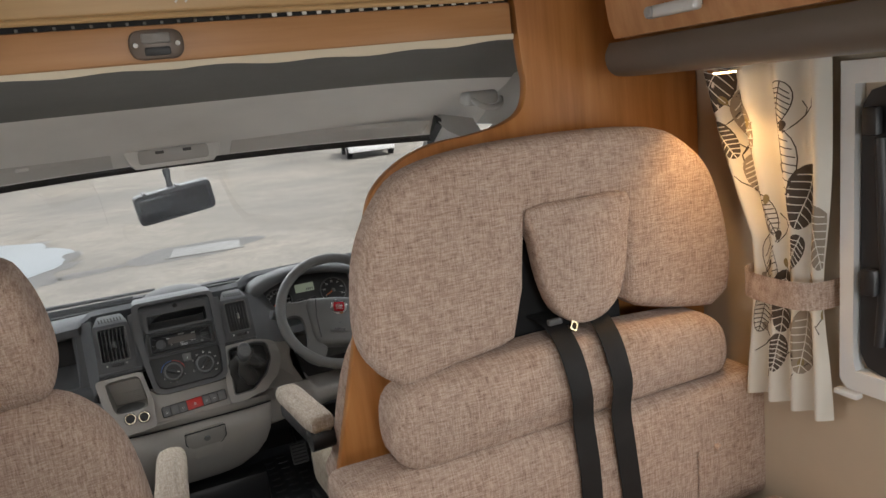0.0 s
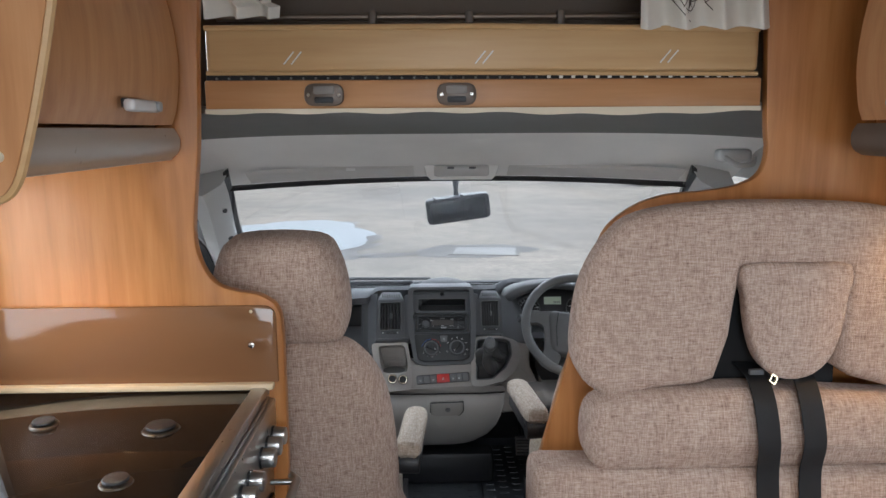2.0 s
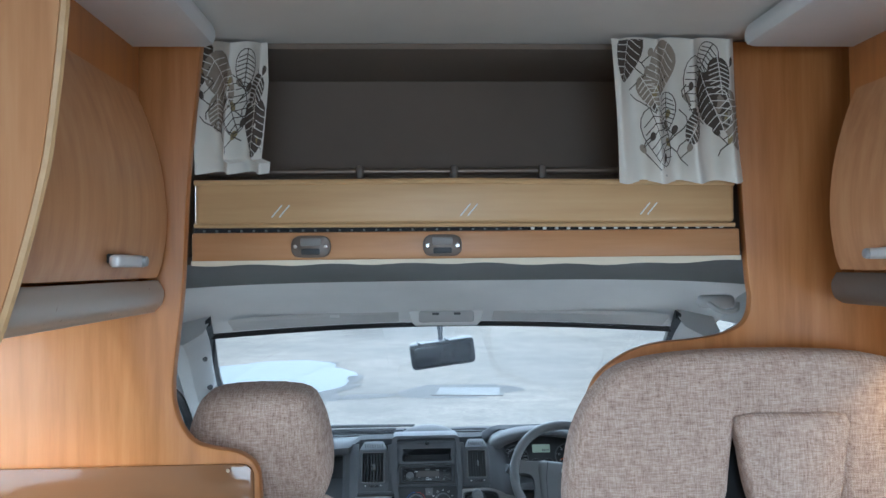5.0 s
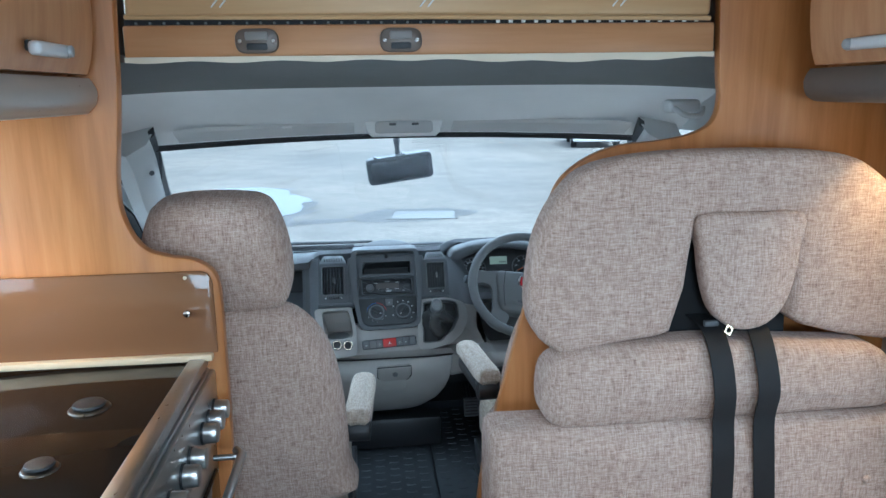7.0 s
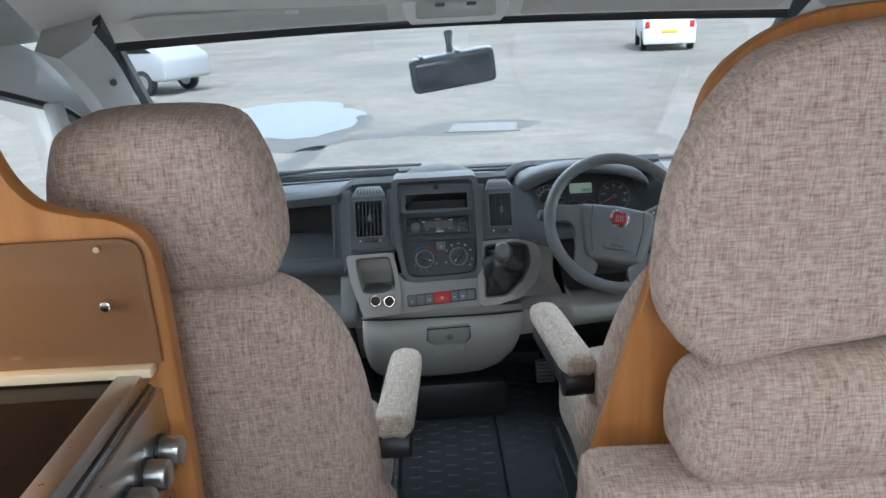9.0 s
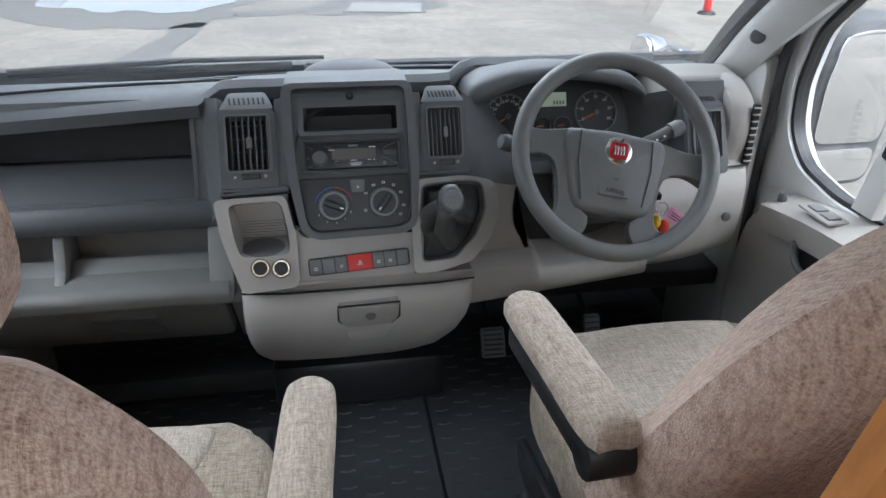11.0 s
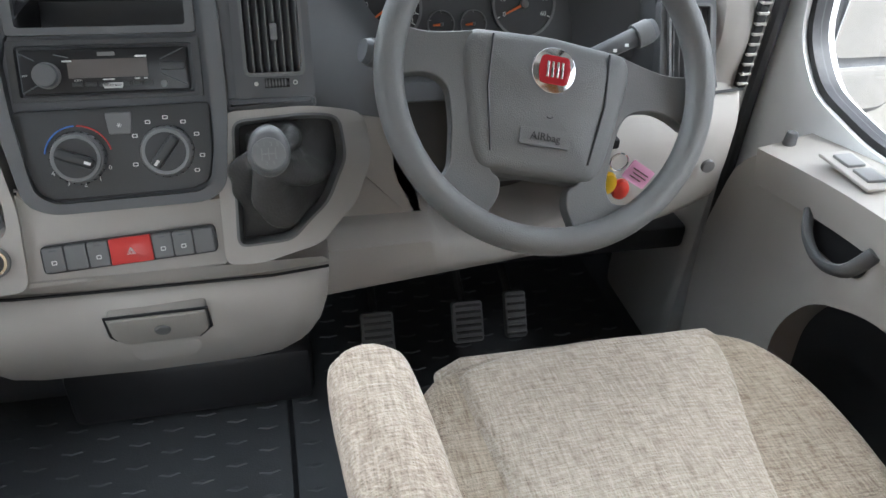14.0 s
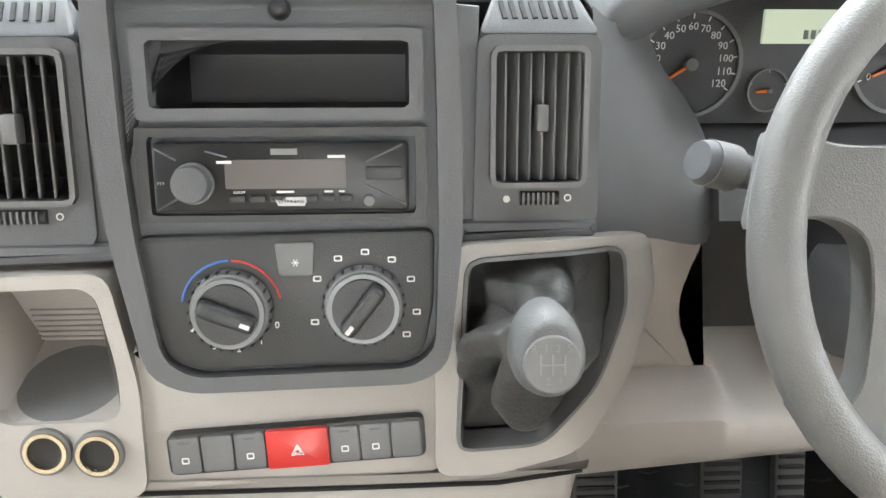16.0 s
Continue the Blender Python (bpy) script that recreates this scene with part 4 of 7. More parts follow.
cab_door(1)
cab_door(-1)
for s, X in ((1, CAB_R), (-1, CAB_L)):
    o = part("wall_cab_upper", box((0.03, 0.94, 0.26), (X + 0.02 * s, 2.59, 1.42), 0.004), PILLAR)
    tagged(o, "grey cab side lining above the door", "wall", kind="structure")
    o = part("wall_cab_front", box((0.03, 0.50, 0.78), (X + 0.03 * s, 3.57, 0.35), 0.004), DASH_BLACK)
    tagged(o, "dark footwell side lining", "wall", kind="structure")
    o = part("wall_step", box((0.25, 0.06, 1.34), (X + 0.12 * s if s > 0 else X - 0.12, 2.15, 0.68), 0.004), PILLAR)
    tagged(o, "grey lining behind the cab door", "wall", kind="structure")
    o = part("body_corner", box((0.28, 0.05, 0.66), (X + 0.14 * s, 2.15, 1.68), 0), WHITE)
    tagged(o, "white outer body corner", "wall", kind="structure")
for s, X in ((1, CAB_R), (-1, CAB_L)):
    o = part("wall_pillar_foot", prism(rounded([(3.285, 0.0), (3.56, 0.0), (3.56, 0.82), (3.40, 0.90), (3.29, 0.84), (3.275, 0.5)], 0.03), X - 0.03 * s, X + 0.005 * s, Matrix(((0, 1, 0, 0), (1, 0, 0, 0), (0, 0, 1, 0), (0, 0, 0, 1))), 0.004), PILLAR)
    tagged(o, "grey moulded foot of the windscreen pillar", "wall", kind="structure")
o = part("wall_scuttle", box((2.0, 0.04, 0.80), (0.05, 3.78, 0.36), 0), DASH_BLACK)
tagged(o, "dark bulkhead behind the dashboard", "wall", kind="structure")

# driver's wing mirror
t = thing("wing_mirror", "grey and white wing mirror with two glasses", "mirror", at=(1.12, 3.3, 0.7))
wm = pose(1.165, 3.30, 0.738, 3, 0, 6)
part("housing", prism(rounded([(-0.115, -0.22), (0.12, -0.22), (0.135, 0.10), (0.125, 0.19), (0.02, 0.205), (-0.09, 0.19), (-0.115, 0.0)], 0.05), 0.0, 0.11, wm, 0.03), DASH, t)
part("outer_cover", prism(rounded([(-0.105, -0.06), (0.12, -0.06), (0.13, 0.12), (0.10, 0.185), (0.0, 0.195), (-0.09, 0.18), (-0.11, 0.05)], 0.05), 0.06, 0.14, wm, 0.03), WHITE, t, "white cover")
GLASSY = Nodes("outer_mirror").set(color=(0.85, 0.86, 0.88, 1), rough=0.01, metal=1.0).mat
part("glass", prism(rounded([(-0.088, -0.090), (0.10, -0.098), (0.112, 0.09), (0.095, 0.160), (0.0, 0.176), (-0.080, 0.165), (-0.095, 0.05)], 0.03), -0.004, 0.002, wm, 0.001), GLASSY, t, "main mirror glass")
part("glass", prism(rounded([(-0.100, -0.108), (0.100, -0.112), (0.095, -0.195), (-0.060, -0.195)], 0.03), -0.004, 0.002, wm, 0.001), GLASSY, t, "wide-angle mirror glass")
for z in (0.10, -0.10):
    part("arm", box((0.10, 0.04, 0.05), (1.03, 3.33, 0.738 + z), 0.012), DASH, t)


# ---- cab floor ----
def mat_half(x0, x1, y0, y1, label):
    t = thing("floor_mat", label, "floor mat", "cab floor mats", at=((x0 + x1) / 2, (y0 + y1) / 2, 0))
    part("sheet", box((x1 - x0, y1 - y0, 0.010), ((x0 + x1) / 2, (y0 + y1) / 2, 0.004), 0.003), RUBBER, t)
    verts, faces = [], []
    nx, ny = int((x1 - x0) / 0.055), int((y1 - y0) / 0.05)
    for i in range(nx):
        for j in range(ny):
            cx, cy = x0 + 0.03 + i * 0.055, y0 + 0.03 + j * 0.05 + (0.025 if i % 2 else 0)
            if cy > y1 - 0.03:
                continue
            n = len(verts)
            for dx, dy, dz in ((-0.020, 0, 0), (0, -0.006, 0), (0.020, 0, 0), (0, 0.006, 0), (-0.014, 0, 0.0028), (0, -0.0035, 0.0028), (0.014, 0, 0.0028), (0, 0.0035, 0.0028)):
                verts.append((cx + dx, cy + dy, 0.0085 + dz))
            faces += [(n + a, n + (a + 1) % 4, n + 4 + (a + 1) % 4, n + 4 + a) for a in range(4)] + [(n + 4, n + 5, n + 6, n + 7)]
    me = bpy.data.meshes.new("tread")
    me.from_pydata(verts, [], faces)
    me.materials.append(RUBBER)
    o = new("tread", me)
    o.parent = t
    o.matrix_parent_inverse = Matrix.Translation(-t.location)
    o["kind"] = "stuff"
    return t


mat_half(-0.80, 0.148, 2.55, 3.66, "black rubber cab floor mat with raised tread bars")
mat_half(0.156, 0.88, 2.55, 3.66, "black rubber driver's floor mat with raised tread bars")
o = part("trim_footwell", box((0.90, 0.10, 0.07), (-0.26, 3.40, 0.055), 0.02), RUBBER)
tagged(o, "dark footwell moulding under the dashboard", "trim", kind="structure")


# ---- pedals ----
def pedal(x, z, w, h, label):
    t = thing("pedal", label, "pedal", "foot pedals", at=(x, 3.25, z))
    m = pose(x, 3.25, z, -32)
    part("pad", prism(rounded(rect(-w / 2, -h / 2, w / 2, h / 2), 0.008), -0.008, 0.008, m, 0.003), DASH, t)
    for i in range(6):
        part("rib", box((w * 0.84, 0.005, 0.005), (0, 0, 0), 0.001, m @ pose(0, -0.010, -h * 0.4 + h * 0.8 * i / 5)), DASH_BLACK, t)
    part("arm", tube([m @ Vector((0, 0.01, 0.0)), m @ Vector((0, 0.08, 0.10)), (x + 0.01, 3.46, z + 0.22)], 0.008, 8), DASH_BLACK, t)


pedal(0.314, 0.190, 0.058, 0.075, "grey ribbed clutch pedal")
pedal(0.477, 0.194, 0.056, 0.075, "grey ribbed brake pedal")
pedal(0.566, 0.200, 0.040, 0.085, "narrow grey accelerator pedal")


# ---- cab seats ----
def cab_seat(cx, s, label, arm_x, arm_y, arm_z, y0, lean, z0, tall, dy=0.0, wide=1.0):
    """A cab seat facing the windscreen; s is the side of its inner armrest."""
    t = thing("cab_seat", label, "seat", "cab seats", at=(cx, 2.6, 0))
    tilt = pose(cx, y0, z0, lean)          # the back's frame: x across, y forward, z up
    back = [(-0.195, -0.02), (-0.240, -0.10), (-0.262, -0.22), (-0.270, -0.40), (-0.25, -0.52), (0.25, -0.52), (0.270, -0.40), (0.262, -0.22), (0.240, -0.10), (0.195, -0.02), (0.13, 0.022), (0.0, 0.030), (-0.13, 0.022)]
    out = [(p.x, p.y * (tall if p.y < 0 else 1)) for p in smooth_line([(a, b, 0) for a, b in back], 4, True)]
    b = part("backrest", puff(out, 0.150, 0.066, 0.018, tilt @ pose(0, -0.02, 0), wobble=0.003), TWEED, t)
    part("backrest_front", puff([(x * 0.72, z * 0.88 - 0.045) for x, z in out], 0.05, 0.024, 0.010, tilt @ pose(0, 0.138, 0, 0, 0, 180)), CREAM_TWEED, t)
    for k in (-1, 1):
        part("piping", tube([tilt @ Vector((k * x, 0.022, z * tall)) for x, z in ((0.19, -0.04), (0.226, -0.12), (0.245, -0.24), (0.25, -0.40), (0.235, -0.48))], 0.004, 6), TWEED, b)
    head = [tuple(p) for p in smooth_line([(-0.152, 0.020), (-0.162, 0.100), (-0.140, 0.205), (-0.090, 0.254), (0.090, 0.254), (0.140, 0.205), (0.162, 0.100), (0.152, 0.020), (0.10, -0.004), (-0.10, -0.004)], 4, True)]
    part("headrest", puff([(x * wide, z) for x, z in head], 0.175, 0.055, 0.018, tilt @ pose(0, -0.012, 0.022, -0.5 * lean)), TWEED, t)
    for x in (-0.06, 0.06):
        part("headrest_post", cyl(0.006, 0.006, 0.08, tilt @ pose(x, 0.07, -0.01), 12), CHROME, t)
    # seat: a pale centre between darker side bolsters that run in towards the back
    lay = Matrix(((1, 0, 0, cx), (0, 0, 1, dy), (0, -1, 0, 0.440), (0, 0, 0, 1)))
    cush = [tuple(p) for p in smooth_line([(-0.235, 2.46), (-0.262, 2.66), (-0.262, 2.80), (-0.215, 2.905), (-0.08, 2.938), (0.08, 2.940), (0.19, 2.922), (0.245, 2.865), (0.266, 2.76), (0.255, 2.60), (0.235, 2.46), (0, 2.43)], 4, True)]
    part("seat_cushion", puff(cush, 0.15, 0.045, 0.006, lay), BOLSTER_TWEED, t)
    pad = [tuple(p) for p in smooth_line([(-0.165, 2.47), (-0.178, 2.70), (-0.190, 2.84), (-0.175, 2.895), (-0.06, 2.917), (0.07, 2.918), (0.150, 2.902), (0.155, 2.85), (0.122, 2.74), (0.095, 2.62), (0.085, 2.47), (-0.05, 2.45)], 4, True)]
    part("seat_pad", puff(pad, 0.06, 0.022, 0.010, Matrix.Translation((0, 0, 0.010)) @ lay), CREAM_TWEED, t, "pale woven centre panel")
    part("seat_front", puff([(-0.19, 0.30), (0.19, 0.30), (0.205, 0.40), (0.17, 0.425), (-0.17, 0.425), (-0.205, 0.40)], 0.05, 0.02, 0.008, pose(cx, 2.942 + dy, 0, 0, 0, 180)), CREAM_TWEED, t)
    part("plinth", box((0.40, 0.40, 0.20), (cx, 2.66, 0.125), 0.02), DASH_BLACK, t)
    part("swivel_plate", box((0.44, 0.46, 0.05), (cx, 2.68, 0.265), 0.012), DASH_BLACK, t)
    part("side_cover", prism(rounded([(2.42, 0.20), (2.80, 0.21), (2.84, 0.27), (2.60, 0.31), (2.44, 0.33)], 0.03), cx + s * 0.268 - 0.008, cx + s * 0.268 + 0.008, Matrix(((0, 1, 0, 0), (1, 0, 0, 0), (0, 0, 1, 0), (0, 0, 0, 1))), 0.004), DASH_BLACK, t)
    # the folding armrest: padded top, plastic carrier under it
    am = pose(arm_x, arm_y, arm_z, -5, 0, -s * 3)
    arm = [tuple(p) for p in smooth_line([(-0.033, -0.34), (-0.035, -0.2), (-0.035, -0.04), (-0.025, -0.006), (0.0, 0.006), (0.025, -0.006), (0.035, -0.04), (0.035, -0.2), (0.033, -0.34), (0.0, -0.352)], 4, True)]
    lay = Matrix(((1, 0, 0, 0), (0, 0, 1, 0), (0, -1, 0, 0), (0, 0, 0, 1)))
    a = part("armrest", puff(arm, 0.050, 0.020, 0.006, am @ lay), ARM_TWEED, t)
    part("carrier", box((0.060, 0.31, 0.036), (0, -0.185, -0.062), 0.008, am), DASH_BLACK, a)
    part("pivot", cyl(0.03, 0.03, 0.06, am @ pose(s * 0.03, -0.32, -0.06, 0, -90 * s), 20, bevel=0.004), DASH_BLACK, a)
    return t


ARM_TWEED = fabric("armrest_tweed", (0.56, 0.49, 0.41), (0.24, 0.19, 0.145), (0.41, 0.34, 0.275))
cab_seat(-0.408, 1, "woven beige passenger cab seat with headrest and armrest", -0.096, 2.632, 0.608, 2.15, 10, 0.925, 1.0, -0.165, 1.0)
cab_seat(0.540, -1, "woven beige driver's cab seat with headrest and armrest", 0.224, 2.735, 0.655, 2.150, 29, 0.950, 1.1)
t = thing("seat_lever", "black seat adjustment lever beside the driver's seat", "lever", at=(0.26, 2.62, 0.2))
part("lever", tube([(0.275, 2.50, 0.18), (0.27, 2.66, 0.20), (0.265, 2.74, 0.21)], [0.012, 0.014, 0.016], 10), DASH_BLACK, t)


# ---- outside ----
def ground_material():
    n = Nodes("worn_yard_concrete")
    big, mid, fine = n.noise(0.22, detail=5.0), n.noise(1.7, detail=5.0), n.noise(45, detail=3.0)
    grit = n.noise(13, detail=6.0, rough=0.7)
    c = n.ramp(big, (0.34, (0.150, 0.144, 0.132)), (0.52, (0.240, 0.222, 0.192)), (0.70, (0.295, 0.266, 0.225)))
    c = n.mix(n.ramp(mid, (0.45, (0, 0, 0)), (0.75, (0.6, 0.6, 0.6))), c, (0.105, 0.10, 0.088))
    c = n.mix(n.ramp(grit, (0.42, (0, 0, 0)), (0.62, (0.55, 0.55, 0.55))), c, (0.09, 0.084, 0.072))
    c = n.mix(n.math('MULTIPLY', fine, 0.35), c, (0.34, 0.315, 0.275))
    n.set(color=c, rough=0.85).bump(fine, 0.6, 0.01)
    return n.mat


GROUND = -0.65
bm = bmesh.new()
vs = [bm.verts.new(p) for p in ((-400, -400, GROUND), (400, -400, GROUND), (400, 400, GROUND), (-400, 400, GROUND))]
bm.faces.new(vs)
tagged(part("ground", bm, ground_material()), "worn sandy concrete yard with damp patches", "ground", kind="structure")


def wobbly(points, seed, amp, steps=8):
    line = smooth_line([(x, y, 0) for x, y in points], steps, True)
    return [(p.x + amp * noise.noise((p.x * 1.7, p.y * 1.7, seed)), p.y + amp * noise.noise((p.x * 1.7, p.y * 1.7, seed + 9))) for p in line]


def flat_patch(name, outline, z, material, label, category):
    bm = bmesh.new()
    bm.faces.new([bm.verts.new((x, y, z)) for x, y in outline])
    return tagged(part(name, bm, material), label, category, kind="structure")


WATER = Nodes("puddle_water").set(color=(0.035, 0.038, 0.04, 1), rough=0.02, spec=1.0, coat=1.0).mat
WATER.node_tree.nodes["Principled BSDF"].inputs["IOR"].default_value = 1.6
DAMP = Nodes("damp_concrete")
DAMP.set(color=DAMP.mix(DAMP.noise(6), (0.095, 0.092, 0.085), (0.15, 0.142, 0.128)), rough=0.45)
DAMP = DAMP.mat
flat_patch("damp_patch", wobbly([(-5.2, 14.6), (-4.2, 16.9), (-2.0, 17.4), (-1.1, 14.8), (-1.3, 12.6), (-1.8, 11.8), (-3.6, 12.2)], 3, 0.5), GROUND + 0.004, DAMP, "damp concrete round the puddle", "ground")
flat_patch("puddle", wobbly([(-4.6, 15.2), (-3.9, 17.2), (-2.4, 17.7), (-1.35, 15.4), (-1.6, 13.4), (-2.2, 12.8), (-3.8, 13.6)], 5, 0.4), GROUND + 0.008, WATER, "shallow puddle reflecting the pale sky", "puddle")
flat_patch("damp_patch", wobbly([(-2.1, 10.6), (-1.9, 11.9), (-1.55, 11.9), (-1.65, 10.4), (-1.6, 9.4), (-2.0, 9.2), (-2.3, 9.9)], 4, 0.25), GROUND + 0.004, DAMP, "damp streak on the concrete", "ground")
flat_patch("damp_patch", wobbly([(-1.25, 12.6), (-1.1, 13.0), (-0.5, 13.0), (-0.3, 12.8), (-0.6, 12.6)], 7, 0.1), GROUND + 0.004, DAMP, "small damp spot on the concrete", "ground")
flat_patch("damp_patch", wobbly([(-0.3, 12.9), (0.2, 13.9), (1.6, 13.7), (1.75, 13.0), (1.0, 12.5), (0.2, 12.5)], 8, 0.2), GROUND + 0.004, DAMP, "damp rim round the inspection cover", "ground")


def inspection_cover():
    t = thing("inspection_cover", "pale worn inspection cover set in the yard", "cover", kind="", at=(0.9, 13.1, GROUND))
    m = pose(0.92, 13.1, GROUND, 0, 0, -8)
    part("frame", frame_panel(resample(rect(-0.60, -0.45, 0.60, 0.45), 48), resample(rect(-0.54, -0.39, 0.54, 0.39), 48), 0.0, 0.014, m @ Matrix(((1, 0, 0, 0), (0, 0, 1, 0), (0, 1, 0, 0), (0, 0, 0, 1)))), DAMP, t)
    part("plate", box((1.07, 0.77, 0.012), (0, 0, 0.008), 0.003, m), plain("pale_concrete", (0.25, 0.252, 0.245), 0.6), t)


inspection_cover()


def parked_car(x, y, turn, length, label, paint, plate):
    t = thing("parked_car", label, "car", "parked vehicles", at=(x, y, GROUND))
    m = pose(x, y, GROUND, 0, 0, turn)
    L = length / 2
    side = [(-L, 0.35), (-L, 0.75), (-L + 0.15, 0.95), (-L + 0.55, 1.0), (-L + 1.1, 1.45), (L - 0.9, 1.48), (L - 0.15, 1.02), (L, 0.9), (L, 0.35)]
    tm = m @ Matrix(((0, 1, 0, 0), (1, 0, 0, 0), (0, 0, 1, 0), (0, 0, 0, 1)))
    part("body", prism(rounded(side, 0.12, 4), -0.86, 0.86, tm, 0.08), paint, t)
    part("window", prism(rounded([(-L + 0.75, 1.03), (-L + 1.15, 1.38), (L - 0.95, 1.40), (L - 0.35, 1.05)], 0.05), -0.868, 0.868, tm), HOB_GLASS, t)
    part("rear_window", box((1.35, 0.02, 0.36), (0, 0, 0), 0.01, m @ pose(0, -L + 0.80, 1.24, -40)), HOB_GLASS, t)
    for sx in (-0.78, 0.78):
        for sy in (-L + 0.75, L - 0.8):
            w = part("wheel", cyl(0.32, 0.32, 0.2, m @ pose(sx - 0.1, sy, 0.32, 0, 90), 28, bevel=0.03), DASH_BLACK, t)
            part("rim", cyl(0.2, 0.19, 0.215, m @ pose(sx - 0.1075, sy, 0.32, 0, 90), 20), STEEL, w)
        part("tail_lamp", box((0.16, 0.03, 0.22), (0, 0, 0), 0.01, m @ pose(sx * 0.92, -L, 0.85)), plain("red_lens", (0.5, 0.02, 0.015), 0.2), t)
    part("bumper", box((1.70, 0.12, 0.42), (0, 0, 0), 0.05, m @ pose(0, -L + 0.01, 0.44)), paint, t)
    if plate:
        part("number_plate", box((0.52, 0.02, 0.11), (0, 0, 0), 0.004, m @ pose(0, -L - 0.05, 0.62)), plain("yellow_plate", (0.75, 0.55, 0.03), 0.4), t, "yellow rear plate")
    return t


parked_car(8.75, 28.6, -12, 4.2, "white parked car at the far side of the yard", WHITE, True)


parked_car(-8.05, 21.9, -115, 4.3, "silver parked car beside the yard", plain("silver_paint", (0.55, 0.57, 0.6), 0.3, 0.4), False)


def parked_motorcycle():
    """Front of a small motorcycle seen over the dashboard's corner."""
    t = thing("motorcycle", "parked dark motorcycle with a silver headlamp", "motorcycle", at=(1.95, 5.95, GROUND))
    m = pose(2.51, 6.41, GROUND, 0, 0, 110)
    for y in (-0.62, 0.62):
        ring = [m @ Vector((0, y + 0.27 * math.cos(a), 0.30 + 0.27 * math.sin(a))) for a in [k * math.tau / 24 for k in range(24)]]
        w = part("wheel", tube(ring, 0.045, 8, closed=True), DASH_BLACK, t)
        part("hub", cyl(0.08, 0.08, 0.08, m @ pose(-0.04, y, 0.30, 0, 90), 16), STEEL, w)
        for k in range(5):
            a = k * math.tau / 5
            part("spoke", tube([m @ Vector((0, y, 0.30)), m @ Vector((0, y + 0.25 * math.cos(a), 0.30 + 0.25 * math.sin(a)))], 0.012, 6), STEEL, w)
    part("engine", box((0.30, 0.42, 0.34), (0, 0, 0), 0.05, m @ pose(0, 0, 0.42)), STEEL, t)
    part("tank", box((0.28, 0.50, 0.22), (0, 0, 0), 0.09, m @ pose(0, 0.05, 0.66), 4), DASH_BLACK, t)
    part("seat", box((0.26, 0.62, 0.10), (0, 0, 0), 0.04, m @ pose(0, -0.40, 0.68), 3), DASH_BLACK, t)
    part("fork", tube([m @ Vector((0, 0.62, 0.30)), m @ Vector((0, 0.46, 0.86))], 0.035, 10), CHROME, t)
    part("handlebar", tube([m @ Vector(p) for p in ((-0.30, 0.30, 0.84), (-0.2, 0.40, 0.86), (0.2, 0.40, 0.86), (0.30, 0.30, 0.84))], 0.016, 8), CHROME, t)
    h = part("headlamp", cyl(0.11, 0.07, 0.16, m @ pose(0, 0.62, 0.86, 90), 24, bevel=0.02), CHROME, t)
    part("lens", cyl(0.095, 0.09, 0.01, m @ pose(0, 0.63, 0.86, -90), 24), GLASSY, h)


parked_motorcycle()
t = thing("marker_post", "short red marker post standing in the yard", "post", at=(5.5, 12.1, GROUND))
part("post", cyl(0.06, 0.05, 0.35, pose(5.5, 12.1, GROUND), 16, bevel=0.01), plain("red_plastic", (0.6, 0.03, 0.03), 0.4), t)
part("foot", cyl(0.14, 0.10, 0.05, pose(5.5, 12.1, GROUND), 20, bevel=0.01), DASH_BLACK, t)
for x0, x1, yy, nm in ((-0.75, -0.05, 3.80, 0), (-0.1, 0.75, 3.80, 1)):
    t = thing("wiper", "black windscreen wiper parked along the sill", "wiper", "wipers", at=(x0, 3.8, 0.76))
    k0, k1 = (x0 - 0.04) / 0.92, (x1 - 0.04) / 0.92
    a, b = sill_line(k0, 0.06 - 0.05 * nm, 0.03), sill_line(k1, 0.035 - 0.03 * nm, 0.05)
    part("arm", tube([a, a.lerp(b, 0.5) + Vector((0, 0, 0.01)), b], [0.010, 0.008, 0.006], 8), DASH_BLACK, t)
    part("blade", box((abs(x1 - x0) * 0.9, 0.012, 0.018), (0, 0, 0), 0.003, Matrix.Translation(a.lerp(b, 0.45) + Vector((0, 0.012, -0.012))) @ pose(0, 0, 0, 0, 3, math.degrees(math.atan2(b.y - a.y, b.x - a.x)))), DASH_BLACK, t)


# ---- dashboard ----
tilt_y, tilt_z = Vector((0, 0.903, -0.43)).normalized(), Vector((0, 0.43, 0.903)).normalized()
CM = Matrix(((1, 0, 0, 0), (0, tilt_y.y, tilt_z.y, 3.1), (0, tilt_y.z, tilt_z.z, 0.645), (0, 0, 0, 1)))   # the console's face: x across, y inward, z up the slope
YZ = Matrix(((0, 1, 0, 0), (1, 0, 0, 0), (0, 0, 1, 0), (0, 0, 0, 1)))                                      # an outline in y, z pushed out along x
DASH_TOP = plastic("dash_top_plastic", (0.095, 0.099, 0.106), 0.58)
PANEL = plastic("control_panel_plastic", (0.034, 0.035, 0.036), 0.45)
MARK = plain("white_marking", (0.7, 0.7, 0.68), 0.6)
RED = plain("hazard_red", (0.50, 0.035, 0.03), 0.35)
LEATHER = plastic("gaiter_leather", (0.062, 0.061, 0.060), 0.36, 260, 0.5)
DIAL_RING = plain("satin_dial_ring", (0.16, 0.165, 0.17), 0.4, 0.3)
KNOB = plastic("knob_plastic", (0.105, 0.107, 0.11), 0.5, 700, 0.3)
MARK_DIM = plain("engraved_marking", (0.19, 0.19, 0.19), 0.5)
GAUGE_GREY = plastic("cluster_grey", (0.055, 0.056, 0.058), 0.45)
